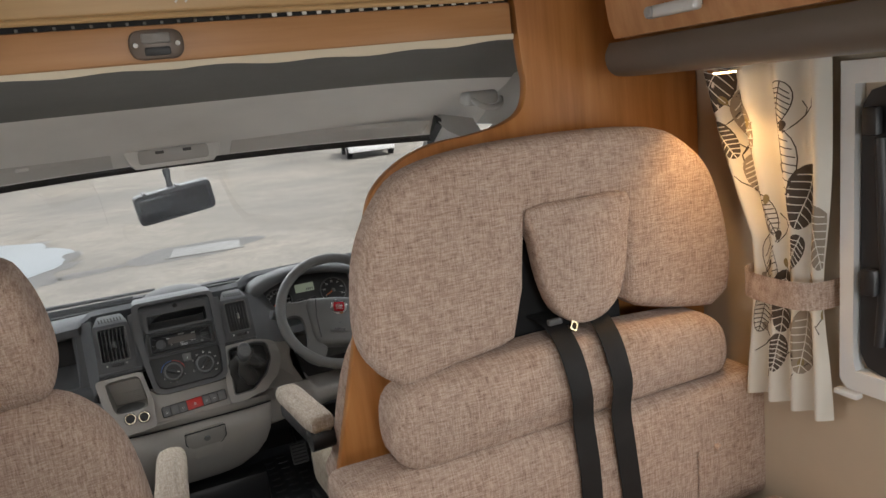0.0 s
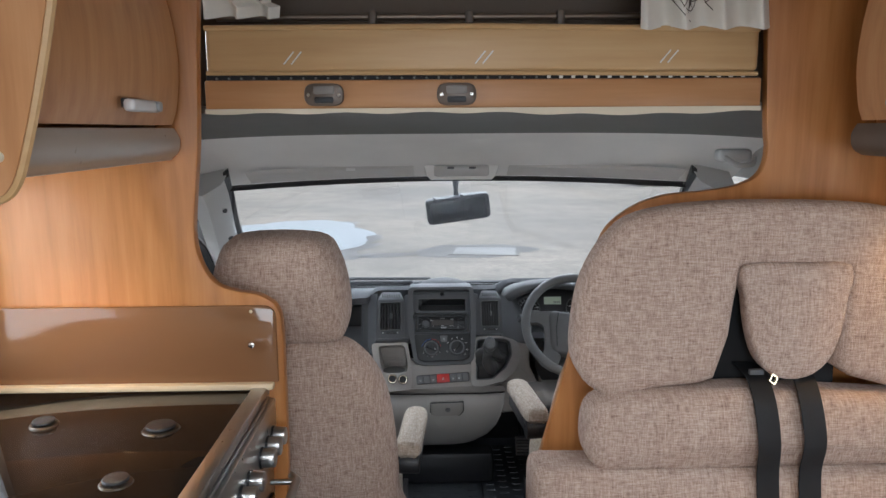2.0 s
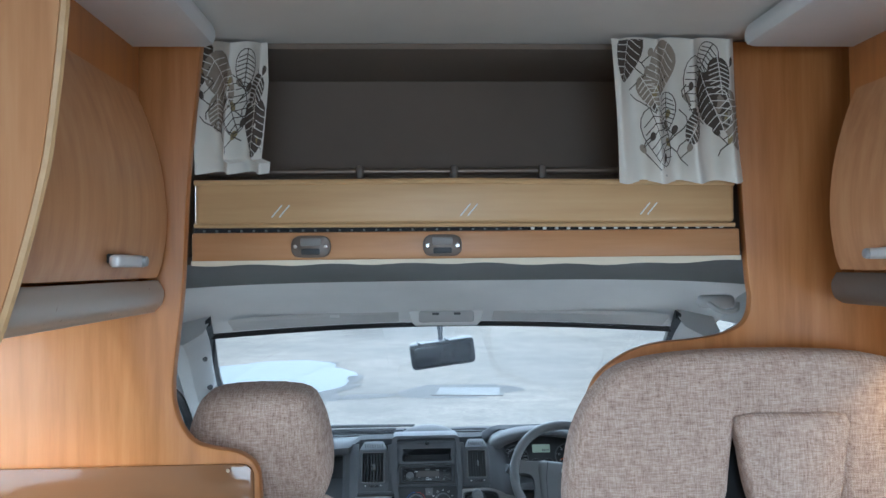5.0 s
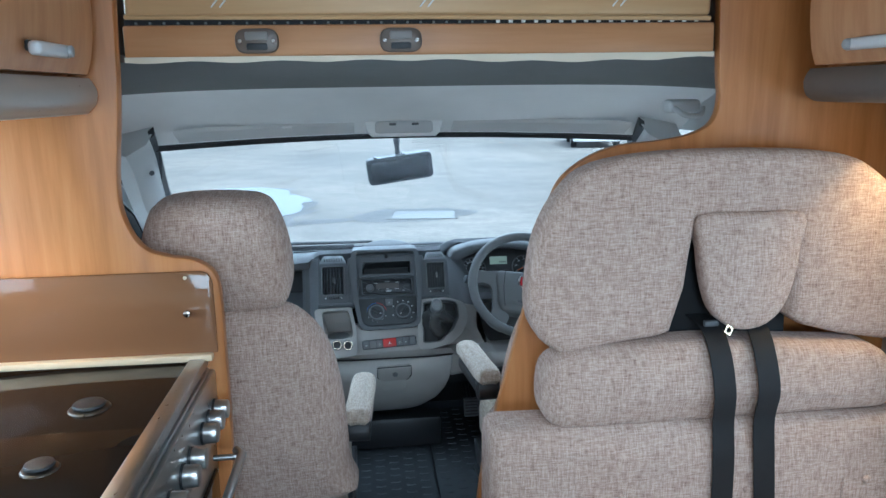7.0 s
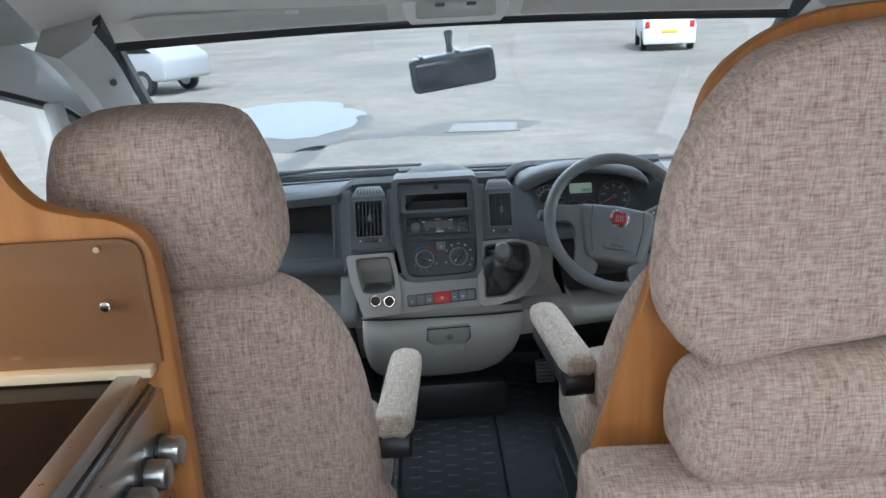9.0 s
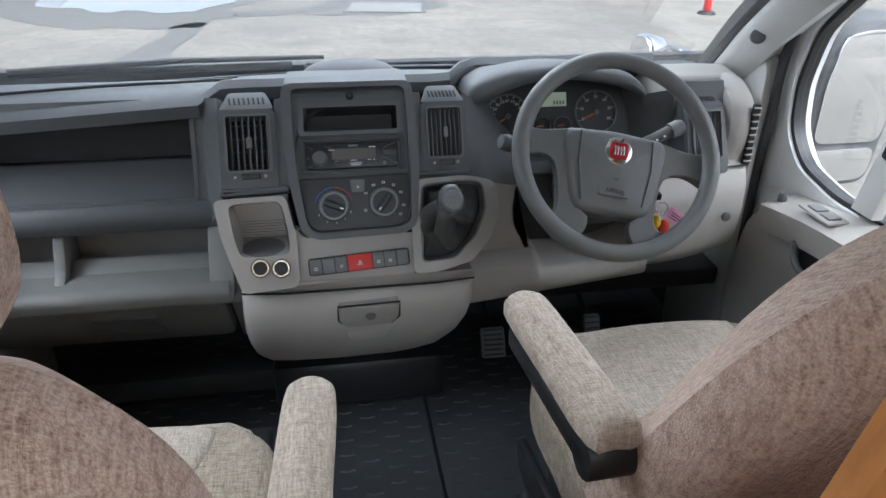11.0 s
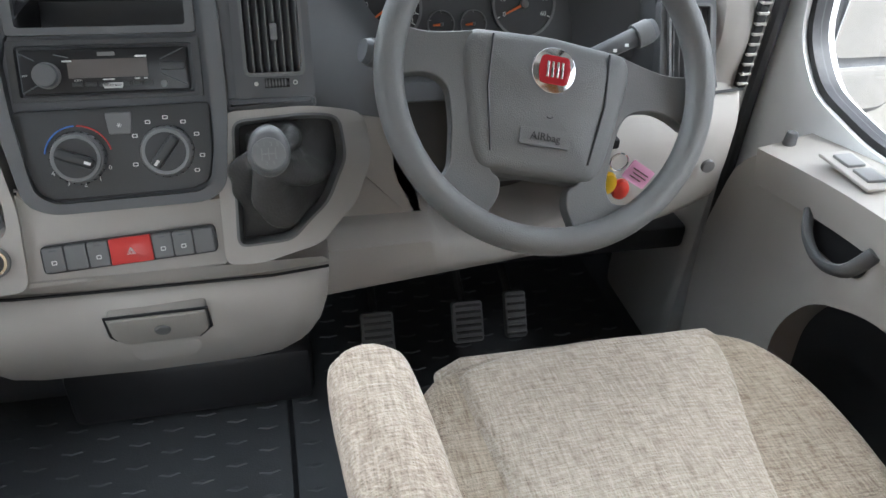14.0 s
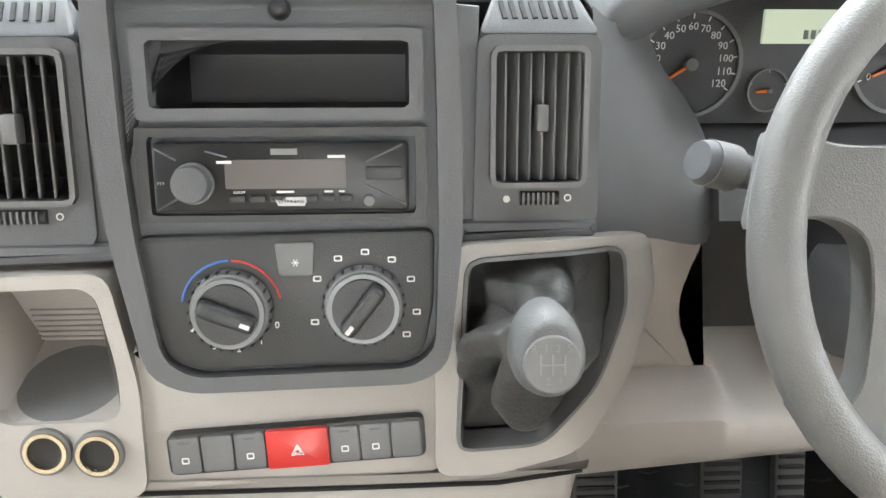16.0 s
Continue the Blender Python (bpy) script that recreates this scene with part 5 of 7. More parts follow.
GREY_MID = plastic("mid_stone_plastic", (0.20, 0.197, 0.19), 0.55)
GREY_DARK = plastic("mid_grey_plastic", (0.14, 0.141, 0.142), 0.5)


def lettering(text, size, m, material, parent, name="lettering"):
    """Raised characters from the built-in font, turned into a mesh."""
    cu = bpy.data.curves.new(name, 'FONT')
    cu.body, cu.size, cu.align_x, cu.align_y, cu.extrude, cu.resolution_u = text, size, 'CENTER', 'CENTER', 0.0002, 2
    tmp = bpy.data.objects.new(name, cu)
    scene.collection.objects.link(tmp)
    me = bpy.data.meshes.new_from_object(tmp.evaluated_get(bpy.context.evaluated_depsgraph_get()))
    bpy.data.objects.remove(tmp)
    me.transform(m @ pose(0, 0, 0, 90))
    me.materials.append(material)
    ob = new(name, me)
    ob.parent = parent
    if parent.type == 'EMPTY':
        ob.matrix_parent_inverse = Matrix.Translation(-parent.location)
    return ob


def bars(bits, y, m, material, parent, name="marking"):
    """Plain small bars: (x, z, width, height)."""
    for x, z, w, h in bits:
        part(name, box((w, 0.0008, h), (x, y, z), 0, m), material, parent)


def ring_outline(cx, cz, r, n=40):
    return [(cx + r * math.cos(k * math.tau / n), cz + r * math.sin(k * math.tau / n)) for k in range(n)]


dash = thing("dashboard", "dark and stone grey van dashboard with centre console", "dashboard", at=(0.03, 3.3, 0.6))
# the upper pad, from the tray edge back to the windscreen
rings = []
for i in range(41):
    x = -0.835 + 1.545 * i / 40
    k = (x - 0.04) / 0.92
    back = 3.70 - 0.24 * k * k
    def ease(a, b, at, wide=0.05):
        q = min(1.0, max(0.0, (x - at) / wide + 0.5))
        return a + (b - a) * q * q * (3 - 2 * q)
    f = ease(3.245, 3.30, -0.27) if x < 0.0 else ease(3.30, 3.43, 0.235, 0.08)
    drop = 0.022 * min(1.0, max(0.0, (-0.27 - x) / 0.4)) + (0.016 if x < -0.27 else 0)
    low = 0.80 - drop
    rings.append([(x, f, low), (x, f - 0.007, 0.826 - drop), (x, f + 0.01, 0.838 - drop), (x, max(3.32, f + 0.03), 0.834 - drop * 0.6), (x, max(3.45, f + 0.05), 0.805), (x, back, 0.752), (x, back, 0.70), (x, f + 0.15, 0.78 if x < -0.27 else 0.70)])
part("upper_pad", loft(rings), DASH_TOP, dash)
for y, z in ((3.36, 0.824), (3.46, 0.802)):
    part("pad_crease", tube([(-0.80, y - 0.03, z - 0.012), (-0.5, y, z - 0.004), (-0.24, y + 0.01, z)], 0.0035, 6), DASH_BLACK, dash)
# the grey shoulder over the driver's end vent
rings = []
for i in range(9):
    x = 0.690 + 0.175 * i / 8
    d = 0.030 * (i / 8) ** 3
    rings.append([(x, y + d, z - 0.4 * d) for y, z in rounded([(3.275, 0.80), (3.285, 0.822), (3.36, 0.832), (3.56, 0.775), (3.56, 0.70), (3.275, 0.70)], 0.012, 3)])
part("end_shoulder", loft(rings), GREY, dash, "stone grey end of the dash top")

# passenger side: sloping open tray, padded roll, lower shelf, ledge and glovebox
TM = pose(0, 3.201, 0.631, -19.4)
tray = part("tray", frame_panel(resample(rounded(rect(-0.84, -0.012, -0.272, 0.196), 0.008), 96), resample(rounded([(-0.80, 0.0), (-0.318, 0.0), (-0.314, 0.166), (-0.80, 0.158)], 0.008), 96), 0.0, 0.03, TM), DASH, dash)
part("tray_rim", frame_panel(resample(rounded([(-0.806, -0.006), (-0.311, -0.006), (-0.307, 0.173), (-0.806, 0.164)], 0.010), 96), resample(rounded([(-0.80, 0.0), (-0.318, 0.0), (-0.314, 0.166), (-0.80, 0.158)], 0.008), 96), -0.004, 0.01, TM), DASH_TOP, tray)
slope = [[(x, 0.01, -0.002), (x, 0.03, 0.010), (x, 0.095, 0.076), (x, 0.105, 0.080)] for x in (-0.80, -0.318)]
part("tray_lining", loft([[TM @ Vector(p) for p in r] for r in slope], False, False), DASH, tray, smooth=25)
# black plastic here puts the shade at the tray's back into the colour
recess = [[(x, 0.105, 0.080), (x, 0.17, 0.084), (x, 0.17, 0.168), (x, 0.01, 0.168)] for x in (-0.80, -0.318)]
part("tray_recess", loft([[TM @ Vector(p) for p in r] for r in recess], False, False), DASH_BLACK, tray, "tray recess with its shade put into a black lining", smooth=25)
part("tray_end", prism([(0.0, -0.004), (0.11, 0.075), (0.18, 0.08), (0.18, 0.172), (0.0, 0.172)], -0.318, -0.312, TM @ YZ), DASH, tray)
roll = rounded([(3.19, 0.628), (3.176, 0.60), (3.19, 0.566), (3.27, 0.566), (3.27, 0.628)], 0.014, 4)
part("padded_roll", prism(roll, -0.84, -0.278, YZ, 0.004), DASH_TOP, dash)
back = [[(x, 3.19, 0.570), (x, 3.262, 0.560), (x, 3.272, 0.535), (x, 3.255, 0.49), (x, 3.20, 0.474), (x, 3.12, 0.476)] for x in (-0.83, -0.30)]
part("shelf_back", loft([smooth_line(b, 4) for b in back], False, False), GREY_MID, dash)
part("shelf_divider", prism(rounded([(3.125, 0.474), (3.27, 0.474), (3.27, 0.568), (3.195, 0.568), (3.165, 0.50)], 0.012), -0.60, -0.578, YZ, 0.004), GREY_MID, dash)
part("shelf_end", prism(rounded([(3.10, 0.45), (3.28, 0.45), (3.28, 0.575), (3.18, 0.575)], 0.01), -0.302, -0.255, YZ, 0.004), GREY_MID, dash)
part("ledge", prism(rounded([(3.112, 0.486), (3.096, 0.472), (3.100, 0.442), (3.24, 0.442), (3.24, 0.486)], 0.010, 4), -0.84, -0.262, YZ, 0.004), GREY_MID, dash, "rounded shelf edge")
GM = pose(0, 3.118, 0.436, 38)
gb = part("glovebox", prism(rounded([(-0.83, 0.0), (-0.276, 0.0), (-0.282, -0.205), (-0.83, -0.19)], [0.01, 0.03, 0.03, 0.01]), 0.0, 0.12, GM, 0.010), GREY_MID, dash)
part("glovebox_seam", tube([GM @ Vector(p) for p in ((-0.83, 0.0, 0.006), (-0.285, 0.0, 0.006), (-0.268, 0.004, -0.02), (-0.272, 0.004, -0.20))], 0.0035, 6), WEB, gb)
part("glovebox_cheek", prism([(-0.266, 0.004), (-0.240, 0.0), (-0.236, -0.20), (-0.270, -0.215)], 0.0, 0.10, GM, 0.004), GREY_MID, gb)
part("glovebox_handle", prism(rounded([(-0.545, -0.035), (-0.418, -0.040), (-0.420, -0.095), (-0.548, -0.090)], 0.012), -0.006, 0.012, GM, 0.005), GREY_DARK, gb)
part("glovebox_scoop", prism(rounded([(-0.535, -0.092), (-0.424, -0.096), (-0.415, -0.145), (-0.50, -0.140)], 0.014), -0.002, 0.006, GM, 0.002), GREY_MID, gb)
part("under_dash", box((1.74, 0.40, 0.05), (0.04, 3.50, 0.300), 0.01), DASH_BLACK, dash)

# the centre stack's hood
hood = rounded([(-0.134, 0.214), (-0.136, 0.13), (-0.130, 0.05), (-0.112, -0.050), (-0.085, -0.064), (0.085, -0.060), (0.108, -0.046), (0.118, 0.05), (0.118, 0.13), (0.112, 0.214)], 0.018, 4)
stack = part("centre_console", frame_panel(resample(hood, 160), resample(rect(-0.0965, 0.1405, 0.0815, 0.1865), 160), 0.004, 0.16, CM), DASH_TOP, dash, "dark grey centre console")
hole = rounded([(-0.117, 0.222), (-0.116, 0.12), (-0.112, 0.05), (-0.100, -0.038), (-0.080, -0.052), (0.080, -0.048), (0.098, -0.034), (0.101, 0.05), (0.100, 0.13), (0.098, 0.222)], 0.014, 4)
hood2 = rounded([(-0.134, 0.232), (-0.136, 0.13), (-0.130, 0.05), (-0.112, -0.050), (-0.085, -0.064), (0.085, -0.060), (0.108, -0.046), (0.118, 0.05), (0.118, 0.13), (0.112, 0.232)], 0.018, 4)
part("stack_rim", frame_panel(resample(hood2, 120), resample(hole, 120), -0.010, 0.03, CM), DASH, stack)
part("stack_cap", prism(rounded([(3.188, 0.830), (3.205, 0.843), (3.30, 0.843), (3.42, 0.825), (3.42, 0.79), (3.25, 0.79)], 0.010), -0.132, 0.113, YZ, 0.008), DASH_TOP, stack)
rings = []
for q in range(6):
    a_ = q / 5 * math.pi / 2 * 0.96
    rings.append([(0.005 + 0.105 * math.cos(a_) * math.cos(k * math.tau / 32), 3.45 + 0.06 * math.cos(a_) * math.sin(k * math.tau / 32), 0.806 + 0.036 * math.sin(a_)) for k in range(32)])
part("sensor_dome", loft(rings), DASH, dash, "low domed cover on the dash top")
part("dash_screw", cyl(0.0085, 0.006, 0.012, CM @ pose(-0.006, 0.004, 0.207, 90), 20, bevel=0.003), DASH_BLACK, stack)

# dash panels that close round the vents
cols = [[CM @ Vector((-0.250, 0.060, z)) for z in (0.022, 0.075, 0.13, 0.18, 0.215)], [CM @ Vector((-0.255, 0.020, z)) for z in (0.022, 0.075, 0.13, 0.18, 0.215)],
        [(CM @ Vector((-0.262, 0.030, z))).lerp(TM @ Vector((-0.276, -0.004, q)), 0.45) for z, q in ((0.022, -0.05), (0.075, 0.02), (0.13, 0.08), (0.18, 0.14), (0.215, 0.195))],
        [TM @ Vector((-0.292, -0.003, q)) for q in (-0.05, 0.02, 0.08, 0.14, 0.195)]]
part("vent_surround", loft([smooth_line(c, 4) for c in cols], False, False), DASH, dash, smooth=50)
part("vent_surround", prism([(-0.154, 0.035), (-0.128, 0.036), (-0.128, 0.214), (-0.150, 0.208)], 0.022, 0.11, CM, 0.003), DASH, dash)
part("vent_surround", prism([(0.110, 0.044), (0.132, 0.044), (0.132, 0.212), (0.110, 0.214)], 0.022, 0.11, CM, 0.003), DASH, dash)
part("vent_apron", prism(rounded([(-0.262, 0.026), (-0.128, 0.030), (-0.132, 0.044), (-0.258, 0.044)], 0.006), 0.012, 0.06, CM, 0.008), DASH, dash)
part("vent_apron", prism(rounded([(0.112, 0.040), (0.222, 0.044), (0.222, 0.058), (0.116, 0.058)], 0.006), 0.012, 0.06, CM, 0.008), DASH, dash)

# storage pocket
pk = part("din_pocket", frame_panel(resample(rounded(rect(-0.106, 0.133, 0.091, 0.194), 0.004), 96), resample(rounded(rect(-0.096, 0.141, 0.081, 0.186), 0.004), 96), -0.006, 0.012, CM), DASH, stack, "open storage pocket")
tb = bmesh.new()
inner = [(-0.097, 0.140), (0.082, 0.140), (0.082, 0.187), (-0.097, 0.187)]
loft([[(x, 0.0, z) for x, z in inner], [(x * 0.96, 0.09, 0.1635 + (z - 0.1635) * 0.8) for x, z in inner]], True, False, tb)
tb.faces.new([tb.verts.new((x * 0.96, 0.09, 0.1635 + (z - 0.1635) * 0.8)) for x, z in inner])
bmesh.ops.transform(tb, matrix=CM, verts=tb.verts)
part("pocket_lining", tb, DASH_BLACK, pk)

# radio
GLOSS = Nodes("gloss_black").set(color=(0.012, 0.012, 0.013, 1), rough=0.34, spec=0.35).mat
radio_surround = part("radio_surround", frame_panel(resample(rect(-0.108, 0.062, 0.093, 0.128), 96), resample(rounded(rect(-0.100, 0.067, 0.085, 0.122), 0.003), 96), -0.005, 0.02, CM), PANEL, stack)
rd = part("radio", prism(rounded(rect(-0.096, 0.070, 0.080, 0.118), 0.004), -0.008, 0.02, CM, 0.002), GLOSS, stack, "black car radio")
kn = part("volume_knob", cyl(0.0132, 0.0125, 0.012, CM @ pose(-0.069, -0.008, 0.090, 90), 32, bevel=0.0015), DASH, rd)
part("knob_ring", cyl(0.0145, 0.0145, 0.003, CM @ pose(-0.069, -0.0075, 0.090, 90), 32), GREY_DARK, kn)
DISPLAY = glow("radio_display", (0.05, 0.042, 0.038), 0.12)
part("display", prism(rect(-0.047, 0.086, 0.036, 0.106), -0.0090, -0.007, CM), DISPLAY, rd, "dim grey display")
for x0, x1 in ((-0.045, -0.033), (-0.031, -0.019), (-0.017, -0.005), (0.007, 0.017), (0.019, 0.029), (0.031, 0.041)):
    part("radio_button", box((x1 - x0 - 0.001, 0.003, 0.0045), ((x0 + x1) / 2, -0.009, 0.079), 0.0008, CM), PANEL, rd)
part("source_badge", prism([(-0.014, 0.080), (0.010, 0.080), (0.007, 0.074), (-0.011, 0.074)], -0.0105, -0.008, CM), plain("badge_silver", (0.5, 0.5, 0.5), 0.4), rd)
lettering("EXTRA BASS", 0.0032, CM @ pose(-0.002, -0.0112, 0.0772), WEB, rd)
lettering("PTY", 0.003, CM @ pose(-0.091, -0.0088, 0.090), MARK, rd)
lettering("ALBUM", 0.0026, CM @ pose(-0.038, -0.0088, 0.0835), MARK, rd)
part("maker_mark", box((0.018, 0.001, 0.0042), (-0.006, -0.0085, 0.1115), 0, CM), MARK_DIM, rd)
bars([(-0.047, 0.1045, 0.010, 0.0018), (0.030, 0.108, 0.012, 0.002), (-0.006, 0.0838, 0.012, 0.0014), (0.024, 0.0838, 0.006, 0.0014), (0.033, 0.0838, 0.004, 0.0014)], -0.0092, CM, MARK, rd)
part("usb_cover", prism(rounded(rect(0.050, 0.092, 0.076, 0.101), 0.002), -0.011, -0.007, CM, 0.001), PANEL, rd)
part("aux_socket", cyl(0.0042, 0.0038, 0.004, CM @ pose(0.052, -0.007, 0.077, 90), 20), GREY_DARK, rd)
for a, b in (((-0.094, 0.072), (-0.075, 0.082)), ((0.05, 0.088), (0.078, 0.074)), ((-0.06, 0.112), (-0.045, 0.108)), ((0.05, 0.104), (0.076, 0.116)), ((-0.094, 0.114), (-0.08, 0.106))):
    part("facet", tube([CM @ Vector((a[0], -0.008, a[1])), CM @ Vector((b[0], -0.008, b[1]))], 0.0008, 5), DASH_TOP, rd)

# heater panel
hp = part("heater_panel", prism(rounded([(-0.113, 0.052), (0.098, 0.055), (0.097, 0.0), (0.090, -0.036), (0.070, -0.045), (-0.080, -0.048), (-0.097, -0.038), (-0.108, 0.0)], 0.008, 3), -0.005, 0.012, CM, 0.003), PANEL, stack, "black heater control panel")


def heater_dial(x, z, ang):
    d = part("dial", cyl(0.030, 0.0275, 0.012, CM @ pose(x, -0.005, z, 90), 40, bevel=0.002), GREY_DARK, hp, "ribbed heater dial")
    part("dial_ring", cyl(0.0262, 0.0255, 0.004, CM @ pose(x, -0.0165, z, 90), 40), DIAL_RING, d)
    part("dial_face", cyl(0.0225, 0.022, 0.005, CM @ pose(x, -0.0172, z, 90), 36), DASH_BLACK, d)
    m = CM @ pose(x, -0.022, z, 0, ang)
    part("pointer", box((0.012, 0.012, 0.042), (0, -0.004, 0), 0.004, m, 3), PANEL, d)
    part("pointer_mark", box((0.003, 0.001, 0.007), (0, -0.0105, -0.015), 0, m), MARK, d)
    for k in range(24):
        a = k * math.tau / 24
        part("rib", box((0.0016, 0.010, 0.0016), (x + 0.0292 * math.cos(a), -0.011, z + 0.0292 * math.sin(a)), 0.0003, CM), DASH_BLACK, d)


heater_dial(-0.0485, -0.001, -68)
heater_dial(0.0465, 0.001, 38)
for s, x, z in (("0", -0.017, -0.014), ("1", -0.029, -0.026), ("2", -0.0455, -0.0315), ("3", -0.063, -0.029), ("4", -0.0775, -0.017)):
    lettering(s, 0.0075, CM @ pose(x, -0.0056, z), MARK, hp, "digit")
BLUE = plain("blue_marking", (0.05, 0.16, 0.5), 0.5)
for mat_, a0, a1 in ((BLUE, 170, 92), (RED, 88, 12)):
    pts = [CM @ Vector((-0.0485 + 0.0355 * math.cos(radians(a0 + (a1 - a0) * q / 10)), -0.0055, -0.001 + 0.0355 * math.sin(radians(a0 + (a1 - a0) * q / 10)))) for q in range(11)]
    part("temperature_arc", tube(pts, 0.0009, 6), mat_, hp)
for ang in (200, 150, 118, 88, 58, 28, -10, -38):
    x, z = 0.0465 + 0.0385 * math.cos(radians(ang)), 0.001 + 0.0385 * math.sin(radians(ang))
    part("air_symbol", frame_panel(resample(rounded(rect(x - 0.003, z - 0.0022, x + 0.003, z + 0.0022), 0.001), 24), resample(rounded(rect(x - 0.0019, z - 0.0012, x + 0.0019, z + 0.0012), 0.0006), 24), -0.0058, -0.005, CM), MARK, hp)
ac = part("air_button", prism(rounded([(-0.016, 0.0475), (0.0125, 0.0475), (0.0105, 0.023), (-0.0135, 0.023)], 0.003), -0.0085, 0.0, CM, 0.0015), GREY_DARK, hp)
for k in range(3):
    part("snow_symbol", box((0.0055, 0.0006, 0.0007), (0, 0, 0), 0, CM @ pose(-0.0015, -0.009, 0.033, 0, 60 * k)), MARK, ac)

# stone grey lower console: cup tray, switch field, gear lever field
lower = part("lower_console", prism(rounded([(-0.126, -0.030), (-0.105, -0.055), (0.10, -0.055), (0.108, -0.03), (0.1, -0.14), (-0.128, -0.150)], 0.006), 0.006, 0.12, CM, 0.004), GREY, dash, "stone grey lower console")
outer = resample(rounded([(-0.272, 0.022), (-0.138, 0.025), (-0.122, -0.06), (-0.122, -0.150), (-0.228, -0.158), (-0.262, -0.05)], 0.014, 4), 96)
scoop = resample(rounded([(-0.246, 0.012), (-0.148, 0.015), (-0.136, -0.05), (-0.136, -0.088), (-0.228, -0.090), (-0.238, -0.05)], 0.016, 5), 96)
cup = part("cup_tray", frame_panel(outer, scoop, 0.0, 0.10, CM), GREY, dash, "stone grey cup tray")
floor_z, back_y = 0.562, 3.158
mouth = [CM @ Vector((x, 0.002, z)) for x, z in rounded([(-0.228, -0.090), (-0.246, 0.012), (-0.148, 0.015), (-0.136, -0.088)], [0.0, 0.02, 0.02, 0.0], 5)]
part("scoop", loft([mouth, [Vector((p.x * 0.985 - 0.003, p.y * 0.4 + back_y * 0.6, p.z - 0.002)) for p in mouth], [Vector((p.x * 0.97 - 0.006, back_y, p.z - 0.008)) for p in mouth]], False, False), GREY, cup)
part("scoop_back", box((0.108, 0.006, 0.11), (-0.190, back_y, 0.606), 0.002), GREY, cup)
for k in range(6):
    part("scoop_rib", box((0.084, 0.003, 0.0022), (-0.188, back_y - 0.004, 0.566 + 0.006 * k), 0.0006), GREY, cup)
lay_flat = Matrix(((1, 0, 0, 0), (0, 0, 1, 0), (0, 1, 0, 0), (0, 0, 0, 1)))
part("scoop_floor", frame_panel(resample(rect(-0.244, 3.066, -0.134, 3.162), 64), resample(ring_outline(-0.188, 3.107, 0.041, 64), 64), floor_z - 0.006, floor_z, lay_flat), GREY, cup)
# darker grey than the tray, so the hollow's shade is in its colour
part("cup_well", loft([[(x, y, z) for x, y in ring_outline(-0.188, 3.107, r, 40)] for z, r in ((floor_z, 0.041), (floor_z - 0.004, 0.040), (floor_z - 0.075, 0.036))] + [[(x, y, floor_z - 0.076) for x, y in ring_outline(-0.188, 3.107, 0.004, 40)]], True, True), GREY_DARK, cup, "cup well with its shade put into a darker grey")
GOLD = plain("socket_ring", (0.62, 0.55, 0.42), 0.25, 0.9)
for x, z in ((-0.1925, -0.110), (-0.1545, -0.113)):
    k = part("power_socket", frame_panel(ring_outline(x, z, 0.0185), ring_outline(x, z, 0.0135), -0.004, 0.004, CM), GREY_DARK, cup)
    part("socket_ring", frame_panel(ring_outline(x, z, 0.0158), ring_outline(x, z, 0.0128), -0.006, 0.03, CM), GOLD, k, "brass-coloured socket ring")
    part("socket_hole", cyl(0.013, 0.013, 0.003, CM @ pose(x, 0.0015, z, 90), 24), DASH_BLACK, k)


def bent(bm):
    """The lever field curves back on the driver's side."""
    for v in bm.verts:
        k = min(1.12, max(0.0, (v.co.x - 0.19) / 0.065) ** 2)
        v.co = CM @ Vector((v.co.x + 0.027 * k, v.co.y + 0.079 * k, v.co.z - 0.012 * k))
    return bm


outer = resample(rounded([(0.098, -0.02), (0.112, 0.042), (0.257, 0.048), (0.264, -0.005), (0.246, -0.073), (0.212, -0.123), (0.141, -0.141), (0.098, -0.140)], 0.012, 4), 128)
well = resample(rounded([(0.120, 0.032), (0.237, 0.040), (0.241, -0.014), (0.222, -0.072), (0.181, -0.116), (0.113, -0.120)], 0.014, 4), 128)
gf = part("gear_field", bent(frame_panel(outer, well, 0.0, 0.09)), GREY, dash, "stone grey gear lever surround")
rim2 = resample(inset(well, 0.007), 128)
part("gaiter_frame", bent(loft([[(x, -0.003, z) for x, z in well], [(x, -0.004, z) for x, z in inset(well, 0.003)], [(x, 0.020, z) for x, z in rim2]], True, False)), GREY_DARK, gf)
tip, base = Vector((0.160, -0.062, -0.014)), Vector((0.176, 0.026, -0.040))
rings = []
for j in range(22):
    f = j / 21
    ring = []
    for i, (x, z) in enumerate(rim2):
        a = math.atan2(z - base.z, x - base.x)
        c = base.lerp(tip, min(1.0, f * 1.02))
        g = (1 - f) ** 2.0
        sag = math.sin(f * math.pi) ** 0.8
        pleat = 0.42 * abs(math.sin(a * 2.0 + 0.9 + f * 1.6)) ** 0.8 - 0.26 + 0.14 * math.sin(a * 5 + f * 7) + 0.09 * noise.noise((3 * math.cos(a), 3 * math.sin(a), f * 4))
        neck = 0.020 + 0.012 * math.sin(f * math.pi) + 0.010 * max(0, math.cos(a - 4.1)) * sag
        grow = 1 + 1.25 * pleat * sag
        ring.append((c.x + ((x - base.x) * g + neck * (1 - g) * math.cos(a)) * grow, c.y - 0.004 * math.sin(a * 4 + f * 5) * sag, c.z + ((z - base.z) * g + neck * (1 - g) * math.sin(a)) * grow))
    rings.append(ring)
part("gaiter", bent(loft(rings)), LEATHER, gf, "creased black leather gaiter", smooth=60)
